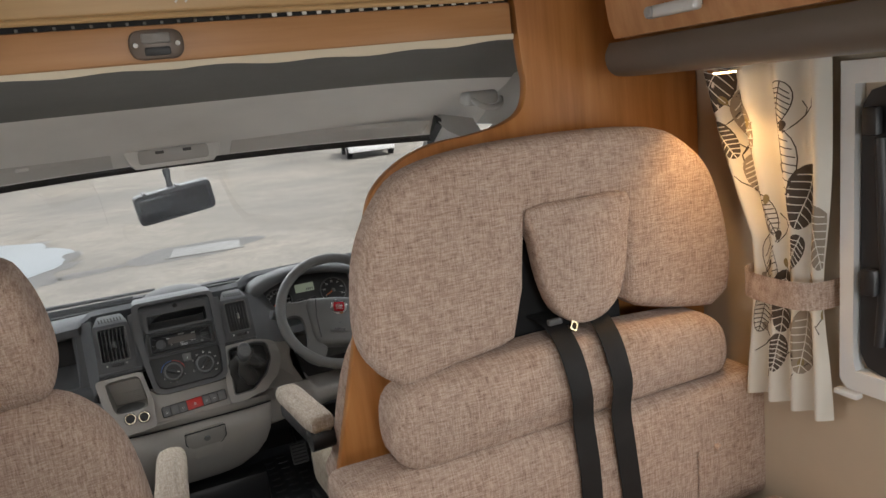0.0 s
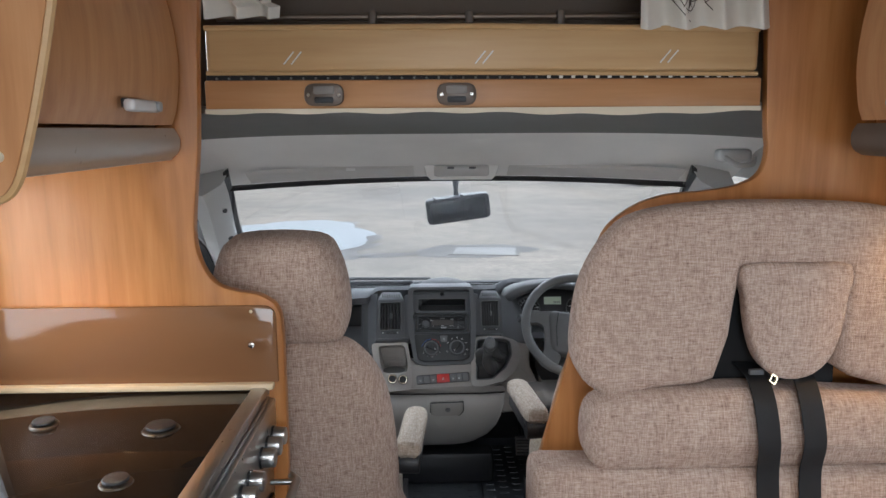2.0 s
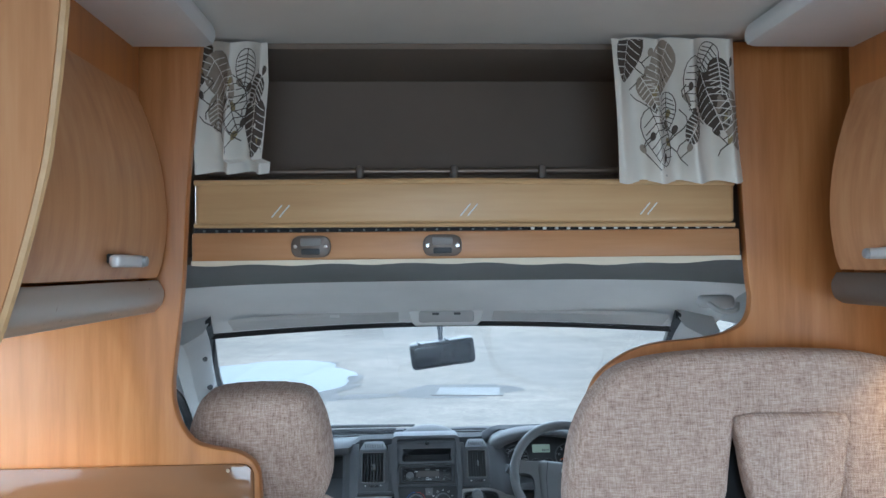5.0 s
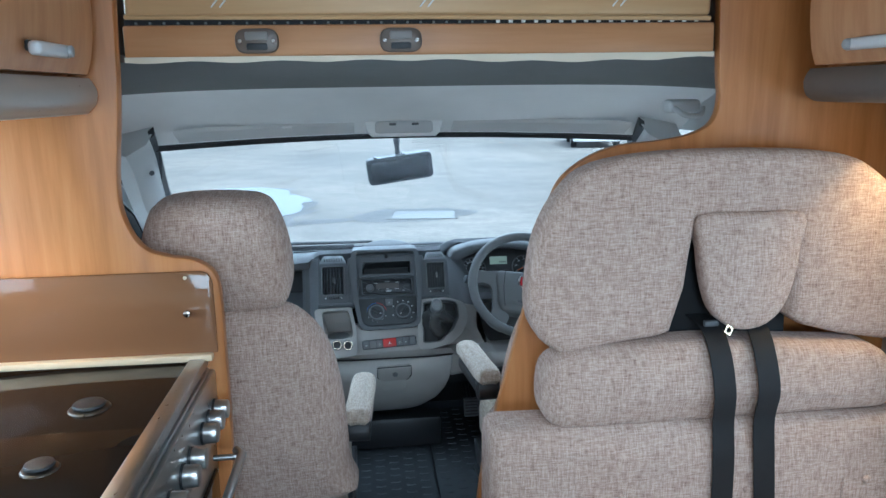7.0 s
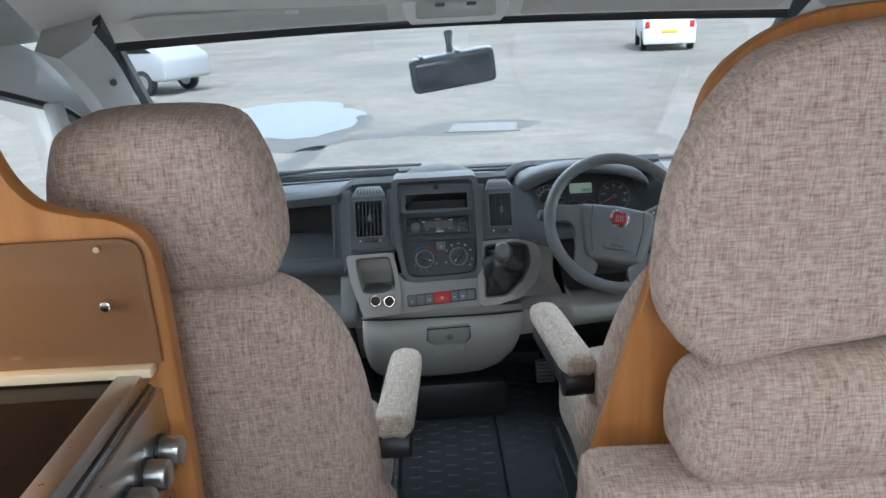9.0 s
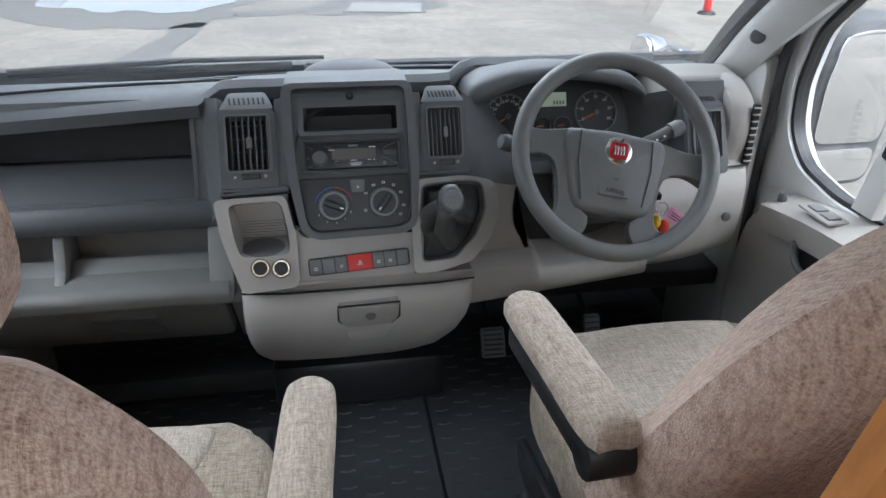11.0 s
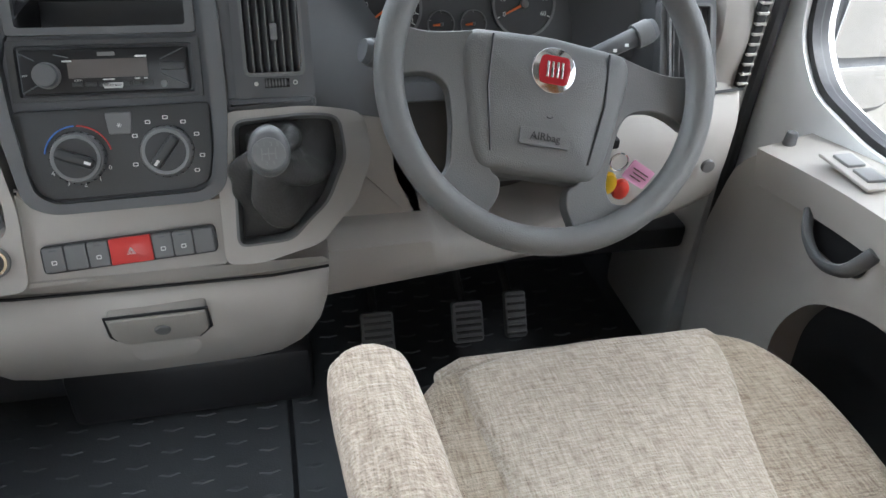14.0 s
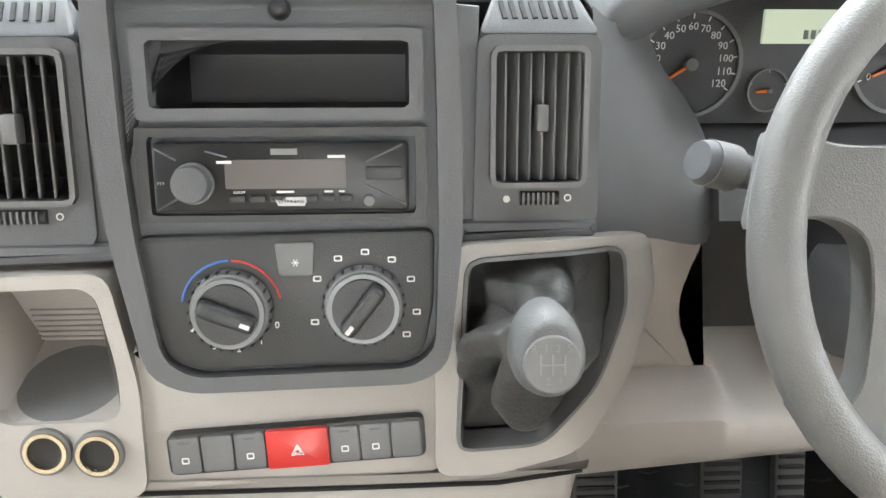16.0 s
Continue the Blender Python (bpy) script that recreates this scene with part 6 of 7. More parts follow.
gl = thing("gear_lever", "grey gear knob with engraved shift pattern on a leather gaiter", "gear lever", at=tuple(CM @ Vector((0.161, -0.1, 0))))
km = CM @ pose(0.161, -0.057, -0.0115, -8)
prof = [(0.0135, 0.010), (0.016, -0.004), (0.021, -0.018), (0.0245, -0.034), (0.0252, -0.050), (0.0235, -0.061), (0.0200, -0.0665), (0.017, -0.0675)]
part("knob", loft([[km @ Vector((r * math.cos(a) * 0.90, y, r * math.sin(a) * 0.98 + (0.010 * (1 - abs(y + 0.03) / 0.05) if math.sin(a) > 0 else 0) * math.sin(a))) for a in [k * math.tau / 32 for k in range(32)]] for r, y in prof]), KNOB, gl)
cap = part("knob_cap", cyl(0.0175, 0.0168, 0.003, km @ pose(0, -0.0665, -0.002, 90), 32, bevel=0.001), GREY_DARK, gl, "round cap with the shift pattern")
for x in (-0.007, 0.0, 0.007):
    part("shift_line", box((0.0011, 0.0008, 0.012), (x, -0.0698, -0.002), 0, km), MARK_DIM, cap)
part("shift_line", box((0.015, 0.0008, 0.0011), (0, -0.0698, -0.002), 0, km), MARK_DIM, cap)
for s, x, z in (("R", -0.011, 0.0075), ("1", -0.004, 0.0075), ("3", 0.003, 0.0075), ("5", 0.0095, 0.0075), ("2", -0.003, -0.0115), ("4", 0.004, -0.0115)):
    lettering(s, 0.0062, km @ pose(x, -0.0700, z), MARK_DIM, cap, "digit")
part("shaft", tube([CM @ Vector((0.168, 0.0, -0.04)), CM @ Vector((0.163, -0.068, 0.004))], 0.011, 12), DASH_BLACK, gl)

# switch strip
sm = CM @ pose(0, 0, -0.110, 0, -3.2)
strip = part("switch_strip", prism(rounded(rect(-0.104, -0.0165, 0.090, 0.0165), 0.007), -0.003, 0.008, sm, 0.001), DASH_BLACK, dash)
for x0, x1, mat_ in ((-0.1015, -0.079, GREY_DARK), (-0.078, -0.0545, GREY_DARK), (-0.0535, -0.0305, GREY_DARK), (-0.0295, 0.017, RED), (0.018, 0.040, GREY_DARK), (0.041, 0.0635, GREY_DARK), (0.0645, 0.087, GREY_DARK)):
    red = mat_ is RED
    b = part("hazard_switch" if red else "switch", prism(rounded(rect(x0, -0.0145 if not red else -0.0155, x1, 0.0145 if not red else 0.0155), 0.002 if red else 0.003), -0.0075 if red else -0.006, 0.0, sm, 0.0015), mat_, strip, "red hazard switch" if red else "")
    cx = (x0 + x1) / 2
    if red:
        for q, r in ((0.0052, 0.0006), (0.0028, 0.0005)):
            tri = [sm @ Vector((cx + q * math.cos(radians(90 + 120 * k)), -0.0078, -0.002 + q * math.sin(radians(90 + 120 * k)))) for k in range(4)]
            part("triangle", tube(tri, r, 5), MARK, b)
    elif abs(cx + 0.066) > 0.01 and x1 < 0.08:
        part("symbol", frame_panel(resample(rounded(rect(cx - 0.0028, -0.006, cx + 0.0028, -0.001), 0.001), 24), resample(rounded(rect(cx - 0.0019, -0.005, cx + 0.0019, -0.002), 0.0005), 24), -0.0066, -0.0058, sm), MARK, b)
        part("led", box((0.008, 0.0006, 0.0012), (cx, -0.0062, 0.0105), 0, sm), DASH_TOP, b)

# drawer under the console
rings = []
for z, y, xl, xr in ((0.482, 3.075, -0.236, 0.226), (0.474, 3.056, -0.239, 0.226), (0.431, 3.047, -0.241, 0.222), (0.39, 3.056, -0.242, 0.213), (0.342, 3.082, -0.240, 0.198), (0.29, 3.120, -0.234, 0.168), (0.245, 3.168, -0.222, 0.125), (0.215, 3.215, -0.205, 0.090), (0.205, 3.25, -0.19, 0.075)):
    e = 0.022 if z < 0.48 else 0.016
    mid = (xl + xr) / 2
    rings.append([(xl + 0.008, y + 0.15, z), (xl, y + 0.045, z), (xl + 0.004, y + e, z), (xl + 0.018, y + 0.007, z), (xl + 0.06, y, z), (mid, y - 0.004, z), (xr - 0.06, y, z), (xr - 0.018, y + 0.007, z), (xr - 0.004, y + e, z), (xr, y + 0.045, z), (xr - 0.008, y + 0.15, z)])
dp = part("drawer_unit", loft(rings), GREY, dash, "stone grey drawer unit below the console", smooth=60)
skirt = []
for f in (0.0, 0.5, 1.0):
    skirt.append([(CM @ Vector((-0.226 + 0.440 * q / 12, 0.004, -0.140))).lerp(Vector((-0.240 + 0.470 * q / 12, 3.057 + 0.018 * abs(q / 6 - 1) ** 3, 0.487)), f) + Vector((0, -0.004, 0)) * math.sin(f * math.pi) for q in range(13)])
part("console_skirt", loft(skirt, False, False), GREY, dash, "stone grey lower edge of the console")
part("drawer_seam", tube([(-0.236, 3.066, 0.484), (-0.15, 3.056, 0.484), (0.0, 3.055, 0.485), (0.15, 3.056, 0.485), (0.222, 3.066, 0.485)], 0.0022, 6), WEB, dp)
dm = pose(0, 3.047, 0.431, 17)
hh = part("drawer_handle", prism(rounded([(-0.052, 0.026), (0.066, 0.030), (0.066, -0.012), (0.050, -0.028), (-0.038, -0.032), (-0.052, -0.014)], [0.006, 0.006, 0.02, 0.02, 0.02, 0.02]), -0.008, 0.02, dm, 0.004), plastic("drawer_grey", (0.30, 0.285, 0.262), 0.5), dp)
part("drawer_scoop", prism(rounded([(-0.046, -0.034), (0.058, -0.030), (0.044, -0.078), (-0.032, -0.082)], 0.016), -0.006, 0.012, dm, 0.006), GREY, dp)
part("drawer_lock", cyl(0.0105, 0.009, 0.004, dm @ pose(0.010, -0.007, 0.0, 90), 24, bevel=0.001), GREY_DARK, hh)
part("handle_gap", tube([dm @ Vector(p) for p in ((-0.054, -0.003, -0.012), (-0.054, -0.003, 0.028), (0.068, -0.003, 0.032), (0.068, -0.003, -0.010), (0.052, -0.003, -0.030), (-0.040, -0.003, -0.034), (-0.054, -0.003, -0.012))], 0.0022, 6), DASH_BLACK, dp)
part("drawer_plinth", box((0.42, 0.10, 0.13), (-0.01, 3.32, 0.085), 0.02), DASH_BLACK, dp, "dark moulding under the drawer")


# ---- air vents ----
def vent(cx, cz, w, h, m, lean=0.0):
    """A square air vent in its pod: louvres, slider and shut-off wheel."""
    pod = rounded([(cx - w / 2 - 0.016, cz - h / 2 - 0.040), (cx + w / 2 + 0.014, cz - h / 2 - 0.034), (cx + w / 2 + 0.013, cz + h / 2 + 0.012), (cx - w / 2 - 0.013, cz + h / 2 + 0.012)], 0.010, 4)
    hole = rounded(rect(cx - w / 2, cz - h / 2, cx + w / 2, cz + h / 2), 0.004)
    v = part("air_vent", frame_panel(resample(pod, 96), resample(hole, 96), 0.018, 0.09, m), DASH, dash, "dark air vent with louvres")
    part("vent_rim", frame_panel(resample(inset(hole, -0.004), 64), resample(hole, 64), 0.012, 0.03, m), GREY_DARK, v)
    part("vent_back", prism(hole, 0.075, 0.08, m), WEB, v)
    for k in range(7):
        x = cx - w / 2 + w * (k + 0.5) / 7
        part("louvre", box((0.0018, 0.022, h * 0.98), (0, 0, 0), 0.0006, m @ pose(x, 0.030, cz, 0, 0, 18)), GREY_DARK, v)
    for k in range(4):
        part("cross_louvre", box((w, 0.012, 0.0014), (cx, 0.055, cz - h / 2 + h * (k + 0.5) / 4), 0, m), DASH_BLACK, v)
    part("slider", box((w * 0.14, 0.014, h * 0.21), (cx + 0.002, 0.018, cz), 0.002, m), GREY_DARK, v)
    whl = part("shutoff_wheel", cyl(0.0055, 0.0055, w * 0.45, m @ pose(cx - w * 0.2, 0.019, cz - h / 2 - 0.012, 0, 90), 16), DASH_BLACK, v)
    for k in range(7):
        part("wheel_rib", box((0.0015, 0.003, 0.009), (cx - w * 0.17 + k * w * 0.058, 0.0140, cz - h / 2 - 0.012), 0, m), GREY_DARK, whl)
    part("open_mark", cyl(0.0026, 0.0026, 0.001, m @ pose(cx - w * 0.36, 0.0175, cz - h / 2 - 0.0125, 90), 16), MARK, v)
    part("shut_mark", frame_panel(ring_outline(cx + w * 0.36, cz - h / 2 - 0.012, 0.0028, 20), ring_outline(cx + w * 0.36, cz - h / 2 - 0.012, 0.0018, 20), 0.0172, 0.019, m), MARK, v)
    # demister slots on the pod's sloping top
    tm = m @ pose(cx, 0.03, cz + h / 2 + 0.024, -38)
    part("pod_top", prism(rounded([(-w / 2 - 0.013, -0.016), (w / 2 + 0.013, -0.016), (w / 2 - 0.004, 0.032), (-w / 2 + 0.004, 0.032)], 0.008), -0.002, 0.03, tm, 0.003), DASH_TOP, v)
    for k in range(8):
        part("demister_slot", box((0.0035, 0.002, 0.017), (0, 0, 0), 0, tm @ pose(-w * 0.40 + k * w * 0.115, -0.0022, 0.006, 0, -8)), WEB, v)


vent(0.1755, 0.133, 0.064, 0.094, CM)
vent(-0.2015, 0.127, 0.078, 0.102, CM)
vent(0.752, 0.110, 0.060, 0.098, pose(0, 0.040, -0.02) @ CM)

# ---- driver's side of the dash ----
rings = []
for i in range(25):
    x = 0.340 + 0.465 * i / 24
    up = 0.672 if x < 0.69 else 0.815
    yy = 3.345 if x < 0.69 else 3.27
    rings.append([(x, yy, up), (x, 3.20, 0.675), (x, 3.185, 0.655), (x, 3.30, 0.60), (x, 3.46, 0.60), (x, 3.46, up)])
part("driver_fascia", loft(rings), DASH, dash)
# the concave panel between the centre vent and the instruments
side = [tuple(CM @ Vector((0.215, 0.026, z))) for z in (0.040, 0.085, 0.125, 0.165, 0.212)]
cols = [side,
        [(0.276, 3.182, 0.642), (0.270, 3.195, 0.68), (0.262, 3.208, 0.72), (0.252, 3.222, 0.757), (0.238, 3.236, 0.806)],
        [(0.334, 3.185, 0.633), (0.331, 3.205, 0.665), (0.320, 3.235, 0.70), (0.296, 3.258, 0.735), (0.258, 3.268, 0.800)],
        [(0.350, 3.255, 0.640), (0.348, 3.262, 0.685), (0.334, 3.285, 0.71), (0.308, 3.305, 0.74), (0.275, 3.310, 0.800)],
        [(0.352, 3.33, 0.640), (0.350, 3.335, 0.685), (0.338, 3.34, 0.71), (0.312, 3.345, 0.74), (0.285, 3.345, 0.800)]]
fine = [smooth_line(c, 4) for c in cols]
across = [smooth_line([c[i] for c in fine], 4) for i in range(len(fine[0]))]
part("cluster_wing", loft(across, False, False), DASH, dash)
# stone grey panel beside the lever field, and the knee panel with its step under the column
part("console_cheek", prism(rounded([(0.20, 0.641), (0.336, 0.633), (0.328, 0.568), (0.340, 0.522), (0.380, 0.482), (0.380, 0.44), (0.20, 0.44)], [0.002, 0.004, 0.03, 0.03, 0.004, 0.002, 0.002]), 3.188, 3.25, None, 0.004), GREY, dash, "stone grey panel beside the lever field")
rings = []
for i in range(41):
    x = 0.222 + 0.40 * i / 40
    step = min(1.0, max(0.0, (x - 0.376) / 0.014))
    rise = max(0.0, (x - 0.47) / 0.15)
    top, bot = 0.479 - 0.022 * step + 0.05 * rise * rise, 0.374 + 0.118 * (x - 0.237)
    lip = 3.176 - 0.024 * step
    rings.append([(x, 3.32, top + 0.004), (x, lip, top), (x, lip - 0.012, top - 0.004), (x, 3.134, top * 0.8 + bot * 0.2), (x, 3.128, top * 0.45 + bot * 0.55), (x, 3.132, bot + 0.012), (x, 3.145, bot), (x, 3.32, bot + 0.01)])
part("knee_panel", loft(rings), GREY, dash, "stone grey knee panel with a step under the column")
rings = []
for i in range(13):
    x = 0.61 + 0.252 * i / 12
    d = 0.11 * ((x - 0.60) / 0.32) ** 2
    rings.append([(x, y + d, z) for y, z in rounded([(3.145, 0.652), (3.118, 0.60), (3.118, 0.52), (3.128, 0.455), (3.165, 0.425), (3.36, 0.425), (3.36, 0.652)], 0.02, 3)])
part("knee_panel", loft(rings), GREY, dash, "stone grey knee panel")
part("column_recess", box((0.30, 0.06, 0.22), (0.485, 3.29, 0.56), 0.02), GAUGE_GREY, dash)
part("end_cap", prism(rounded([(3.215, 0.645), (3.20, 0.72), (3.215, 0.785), (3.29, 0.822), (3.46, 0.80), (3.46, 0.58), (3.20, 0.58)], 0.03), 0.800, 0.864, YZ, 0.02), GREY, dash, "stone grey dash end cap")
part("end_cap_seam", tube([(0.66, 3.148, 0.650), (0.78, 3.18, 0.648), (0.860, 3.20, 0.644)], 0.0025, 6), DASH_BLACK, dash)
part("louvre_slot", box((0.016, 0.012, 0.135), (0.857, 3.207, 0.712), 0.003), WEB, dash)
for k in range(9):
    part("side_louvre", box((0.016, 0.010, 0.004), (0.857, 3.203, 0.652 + 0.015 * k), 0.001), GREY, dash)
part("key_switch", cyl(0.011, 0.010, 0.006, pose(0.80, 3.150, 0.545, 90), 20, bevel=0.001), GREY_DARK, dash)

# instrument cluster under its hood
cl = thing("instrument_cluster", "instrument cluster with two white-lettered dials under a hood", "instruments", at=(0.45, 3.33, 0.73))
IM = pose(0.440, 3.325, 0.735, -20)
part("face", prism(rounded([(-0.185, -0.055), (0.20, -0.055), (0.205, 0.03), (0.13, 0.085), (-0.10, 0.085), (-0.185, 0.04)], 0.02), 0.0, 0.03, IM, 0.002), GAUGE_GREY, cl)
lip_top = smooth_line([(0.231, 3.252, 0.800), (0.246, 3.250, 0.825), (0.298, 3.250, 0.846), (0.364, 3.250, 0.858), (0.43, 3.250, 0.861), (0.503, 3.250, 0.854), (0.575, 3.255, 0.838), (0.616, 3.265, 0.814), (0.632, 3.276, 0.792)], 4)
lip_low = smooth_line([(0.238, 3.252, 0.790), (0.262, 3.250, 0.787), (0.305, 3.250, 0.808), (0.364, 3.250, 0.827), (0.43, 3.250, 0.833), (0.503, 3.250, 0.826), (0.568, 3.255, 0.811), (0.604, 3.265, 0.794), (0.622, 3.276, 0.785)], 4)
rings = []
for a, b in zip(lip_low, lip_top):
    m_, mid = a.lerp(b, 0.5), 0.435
    rings.append([Vector((mid + (a.x - mid) * 0.97, 3.37, a.z - 0.006)), a + Vector((0, 0.03, 0.001)), a, a.lerp(b, 0.2) + Vector((0, -0.009, 0)), m_ + Vector((0, -0.012, 0)), a.lerp(b, 0.8) + Vector((0, -0.009, 0)), b, b + Vector((0, 0.03, 0.002)), Vector((mid + (b.x - mid) * 0.98, 3.36, b.z - 0.010)), Vector((mid + (b.x - mid) * 0.95, 3.46, min(b.z - 0.03, 0.815)))])
part("hood", loft(rings), DASH, cl, "dark curved hood")
side = [[(0.585, 3.345, 0.68), (0.600, 3.345, 0.73), (0.602, 3.345, 0.79)], [(0.632, 3.285, 0.66), (0.640, 3.29, 0.72), (0.630, 3.285, 0.785)], [(0.700, 3.262, 0.66), (0.700, 3.262, 0.73), (0.690, 3.268, 0.80)]]
part("cluster_cheek", loft([smooth_line(c, 4) for c in side], False, False), DASH, cl)
NEEDLE = plain("orange_needle", (0.75, 0.16, 0.03), 0.4)


def dial(cx, cz, r, numbers, a0, a1, needle):
    g = part("gauge", cyl(r, r, 0.006, IM @ pose(cx, 0.001, cz, 90), 48), DASH_BLACK, cl, "round gauge")
    part("gauge_ring", frame_panel(ring_outline(cx, cz, r * 1.06), ring_outline(cx, cz, r * 0.98), -0.008, 0.0, IM), GREY_DARK, g)
    n = len(numbers)
    for k, s in enumerate(numbers):
        a = radians(a0 + (a1 - a0) * k / (n - 1))
        if s:
            lettering(s, r * 0.21, IM @ pose(cx + r * 0.72 * math.cos(a), -0.0058, cz + r * 0.72 * math.sin(a)), MARK, g, "digit")
        part("tick", box((r * 0.10, 0.0006, r * 0.025), (0, 0, 0), 0, IM @ pose(cx + r * 0.92 * math.cos(a), -0.0055, cz + r * 0.92 * math.sin(a), 0, -math.degrees(a))), MARK, g)
    a = radians(needle)
    part("needle", tube([IM @ Vector((cx, -0.009, cz)), IM @ Vector((cx + r * 0.68 * math.cos(a), -0.009, cz + r * 0.68 * math.sin(a)))], [0.0022, 0.0012], 6), NEEDLE, g)
    part("needle_hub", cyl(r * 0.15, r * 0.13, 0.006, IM @ pose(cx, -0.006, cz, 90), 20, bevel=0.001), GREY_DARK, g)


dial(-0.100, 0.0, 0.046, ["0", "10", "20", "30", "40", "50", "60", "70", "80", "90", "100", "110", "120"], 212, -32, 212)
dial(0.101, 0.002, 0.046, ["0", "10", "20", "30", "40", "50", "60"], 205, -25, 205)
dial(-0.024, -0.024, 0.019, ["", "", ""], 160, 20, 185)
dial(0.024, -0.024, 0.019, ["", "", ""], 160, 20, 185)
LCD = glow("lcd_green", (0.42, 0.48, 0.36), 0.10)
lc = part("odometer", prism(rect(-0.034, 0.018, 0.034, 0.048), -0.004, 0.0, IM), LCD, cl, "pale green display")
bars([(0.006 + 0.007 * k, 0.026, 0.004, 0.008) for k in range(4)], -0.0045, IM, GREY_DARK, lc)

# ---- steering wheel ----
sw = thing("steering_wheel", "dark grey four-spoke steering wheel with round red badge", "steering wheel", at=(0.476, 3.023, 0.75))
SM = pose(0.476, 3.023, 0.75, -35.1)
WHEEL = plastic("wheel_plastic", (0.15, 0.152, 0.152), 0.45, 700, 0.4)
rim = [SM @ Vector((0.184 * math.cos(a), 0, 0.184 * math.sin(a))) for a in [k * math.tau / 72 for k in range(72)]]
part("rim", tube(rim, 0.0162, 16, closed=True), WHEEL, sw)
SR = SM @ pose(0, 0.006, 0, 0, 12)          # the wheel stands a little turned
pad = rounded([(-0.070, -0.112), (0.070, -0.112), (0.084, -0.085), (0.104, 0.020), (0.096, 0.046), (0.0, 0.052), (-0.096, 0.046), (-0.106, 0.020), (-0.084, -0.085)], 0.016, 5)
hub = part("airbag_pad", puff(pad, 0.06, 0.016, 0.006, SR @ pose(0, 0.004, 0)), WHEEL, sw)
for k in (-1, 1):
    part("pad_groove", tube([SR @ Vector(p) for p in ((k * 0.070, 0.003, 0.040), (k * 0.070, 0.001, -0.02), (k * 0.058, 0.003, -0.09))], 0.0014, 6), DASH_BLACK, hub)
for k in (-1, 1):
    n_ = 0.0 if k < 0 else 0.014
    arms = [(-0.186, 0.036), (-0.150, 0.030), (-0.116, 0.036), (-0.092, 0.042), (-0.055, 0.042), (-0.055, -0.112), (-0.040, -0.118), (-0.040, -0.140), (-0.054, -0.164), (-0.060, -0.182), (-0.098, -0.166), (-0.138, -0.130), (-0.128, -0.126), (-0.110 + n_, -0.130), (-0.100 + n_, -0.112), (-0.104 + n_, -0.060), (-0.114 + n_, -0.022), (-0.136, -0.012), (-0.162, -0.018), (-0.186, -0.032)]
    line = rounded([(-x * k, z) for x, z in arms], [0.008, 0.02, 0.02, 0.01, 0.008, 0.008, 0.008, 0.02, 0.02, 0.008, 0.01, 0.008, 0.012, 0.016, 0.012, 0.02, 0.02, 0.018, 0.02, 0.008], 4)
    line = resample(line, 150)
    plate = [[SR @ Vector((x, y, z)) for x, z in inset(line, d)] for y, d in ((0.0100, 0.0014), (0.0112, 0.0), (0.032, 0.0), (0.0335, 0.0014))]
    part("spoke", loft(plate), WHEEL, sw)
badge = part("badge", cyl(0.027, 0.026, 0.005, SR @ pose(0.003, 0.001, 0.009, 90), 40, bevel=0.001), CHROME, hub, "round chrome and red badge")
part("badge_field", prism(rounded([(-0.016, -0.016), (0.016, -0.016), (0.019, 0.0), (0.016, 0.016), (-0.016, 0.016), (-0.019, 0.0)], 0.005), -0.0065, -0.003, SR @ pose(0.003, 0, 0.009), 0.0006), plain("badge_red", (0.42, 0.02, 0.03), 0.25), badge)
for x in (-0.0085, -0.003, 0.003, 0.0085):
    part("badge_bar", box((0.0028, 0.0012, 0.018), (x + 0.003, -0.0067, 0.009), 0.0003, SR), CHROME, badge)
tag = part("airbag_mark", prism(rounded(rect(-0.028, -0.077, 0.032, -0.057), 0.003), -0.0025, 0.002, SR), WHEEL, hub)
lettering("AIRbag", 0.0125, SR @ pose(0.002, -0.0028, -0.0670), DASH_BLACK, tag)
part("horn_mark", tube([SR @ Vector((0.004 + 0.004 * math.cos(a), -0.003, -0.042 + 0.003 * math.sin(a))) for a in (3.6, 4.4, 5.2, 6.0)], 0.0008, 5), DASH_BLACK, hub)
part("column", tube([SM @ Vector((0, 0.05, 0)), SM @ Vector((0, 0.13, -0.005)), SM @ Vector((0, 0.24, -0.01))], [0.052, 0.060, 0.060], 20), DASH_BLACK, sw)
part("column_cowl", box((0.13, 0.14, 0.11), (0, 0.13, -0.045), 0.03, SM, 3), DASH, sw)

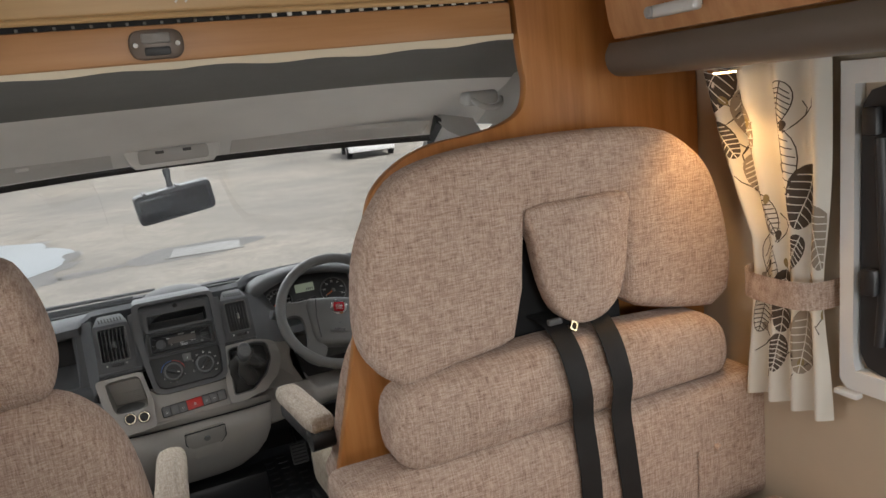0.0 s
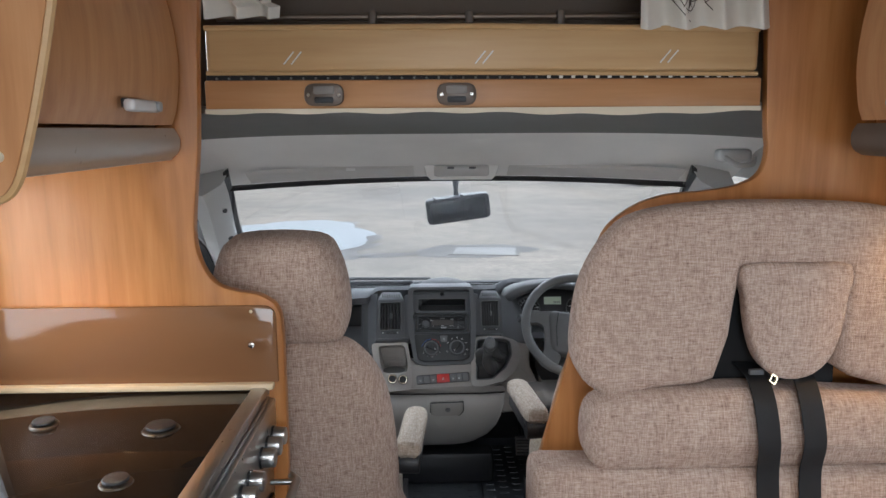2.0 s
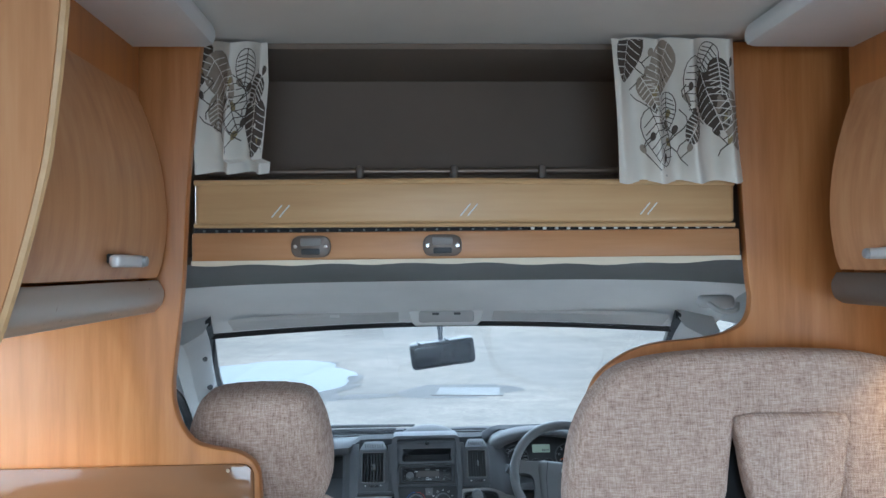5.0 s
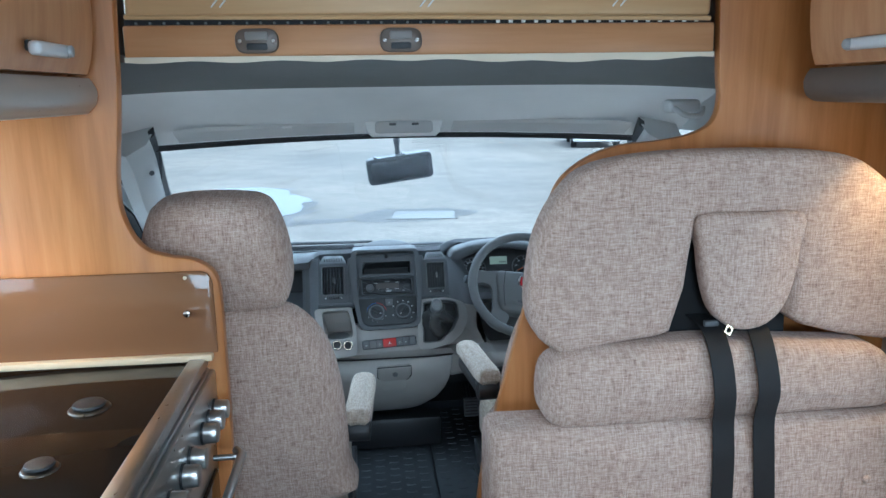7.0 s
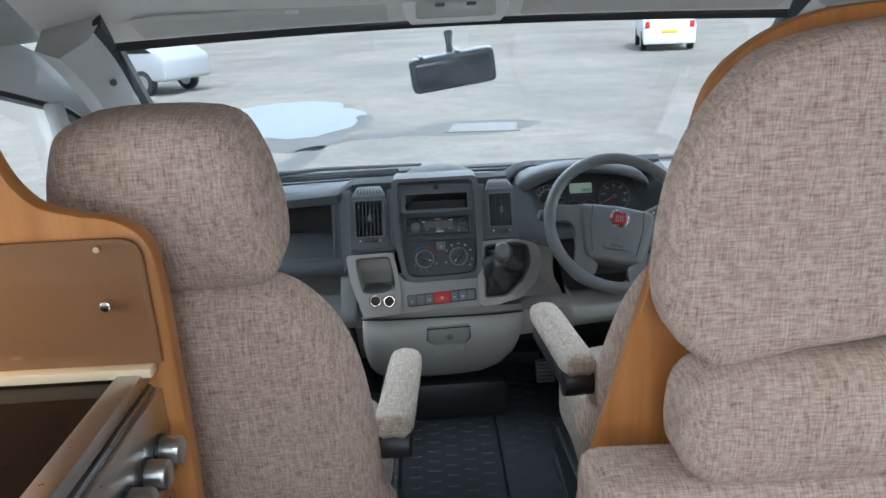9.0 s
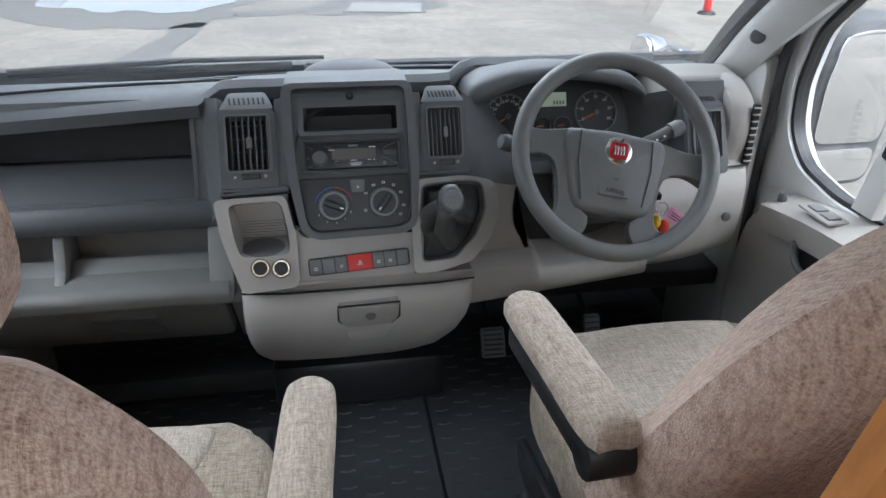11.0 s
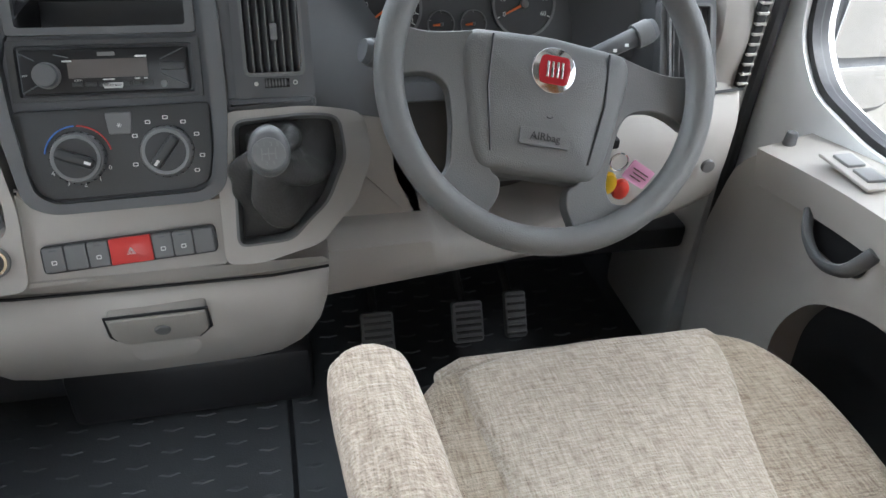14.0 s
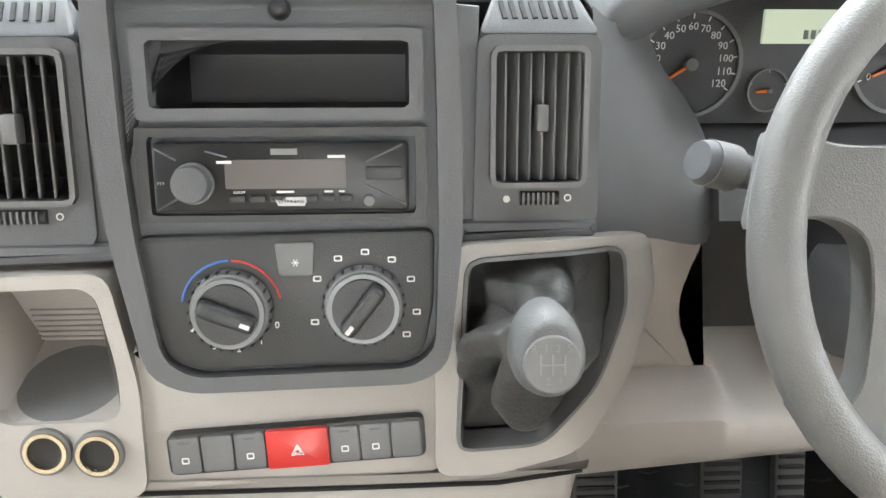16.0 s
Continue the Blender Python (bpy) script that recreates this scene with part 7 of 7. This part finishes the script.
for k, lab in ((-1, "dark lighting stalk with ringed end"), (1, "dark wiper stalk with switch symbols")):
    st = thing("stalk", lab, "stalk", "steering column stalks", at=tuple(SM @ Vector((k * 0.15, 0.06, 0.04))))
    a, b = SM @ Vector((k * 0.05, 0.13, 0.03)), (SM @ Vector((-0.172, 0.086, 0.052)) if k < 0 else SM @ Vector((0.168, 0.120, 0.074)))
    part("arm", tube([a, a.lerp(b, 0.5), b], [0.010, 0.011, 0.0125], 14), DASH, st)
    d = (b - a).normalized()
    part("grip", tube([b, b + d * 0.022], 0.0165, 18), GREY_DARK, st)
    part("tip", tube([b + d * 0.022, b + d * 0.030], [0.0155, 0.0135], 18), DASH_TOP, st)
    for q in (0.72, 0.86):
        part("symbol", box((0.005, 0.001, 0.004), (0, 0, 0), 0, Matrix.Translation(a.lerp(b, q) + Vector((0, -0.0125, 0.001))) @ pose(0, 0, 0, -35)), MARK, st)

ky = thing("key_ring", "ignition key with yellow and red fobs and pink tag", "key ring", at=(0.584, 3.024, 0.616))
KY = Vector((0.009, 0.024, -0.004))   # where the ring hangs
part("key", box((0.022, 0.05, 0.014), tuple(Vector((0.562, 3.03, 0.660)) + KY), 0.004), DASH_BLACK, ky)
part("split_ring", tube([KY + Vector((0.572 + 0.012 * math.cos(a), 2.998, 0.640 + 0.012 * math.sin(a))) for a in [q * math.tau / 16 for q in range(16)]], 0.001, 6, closed=True), CHROME, ky)
for x, z, r, c in ((0.560, 0.612, 0.013, (0.8, 0.5, 0.02)), (0.580, 0.602, 0.012, (0.65, 0.05, 0.03))):
    part("fob", loft([[KY + Vector((x + r * q * math.cos(a), 2.996 + y, z + 1.25 * r * q * math.sin(a))) for a in [k * math.tau / 16 for k in range(16)]] for y, q in ((-0.008, 0.4), (-0.005, 0.85), (0, 1), (0.005, 0.85), (0.008, 0.4))]), plain("fob_colour", c, 0.35), ky, "bright plastic fob")
part("paper_tag", prism(rounded(rect(-0.022, -0.013, 0.022, 0.013), 0.003), -0.0005, 0.0008, Matrix.Translation(KY) @ pose(0.600, 2.994, 0.622, 0, 35, 8)), plain("pink_card", (0.75, 0.36, 0.56), 0.6), ky, "pink card tag")
bars([(0, 0.004, 0.03, 0.0015), (0.002, -0.001, 0.026, 0.0015), (-0.002, -0.006, 0.022, 0.0015)], -0.0012, Matrix.Translation(KY) @ pose(0.600, 2.994, 0.622, 0, 35, 8), PRINT[0], ky)
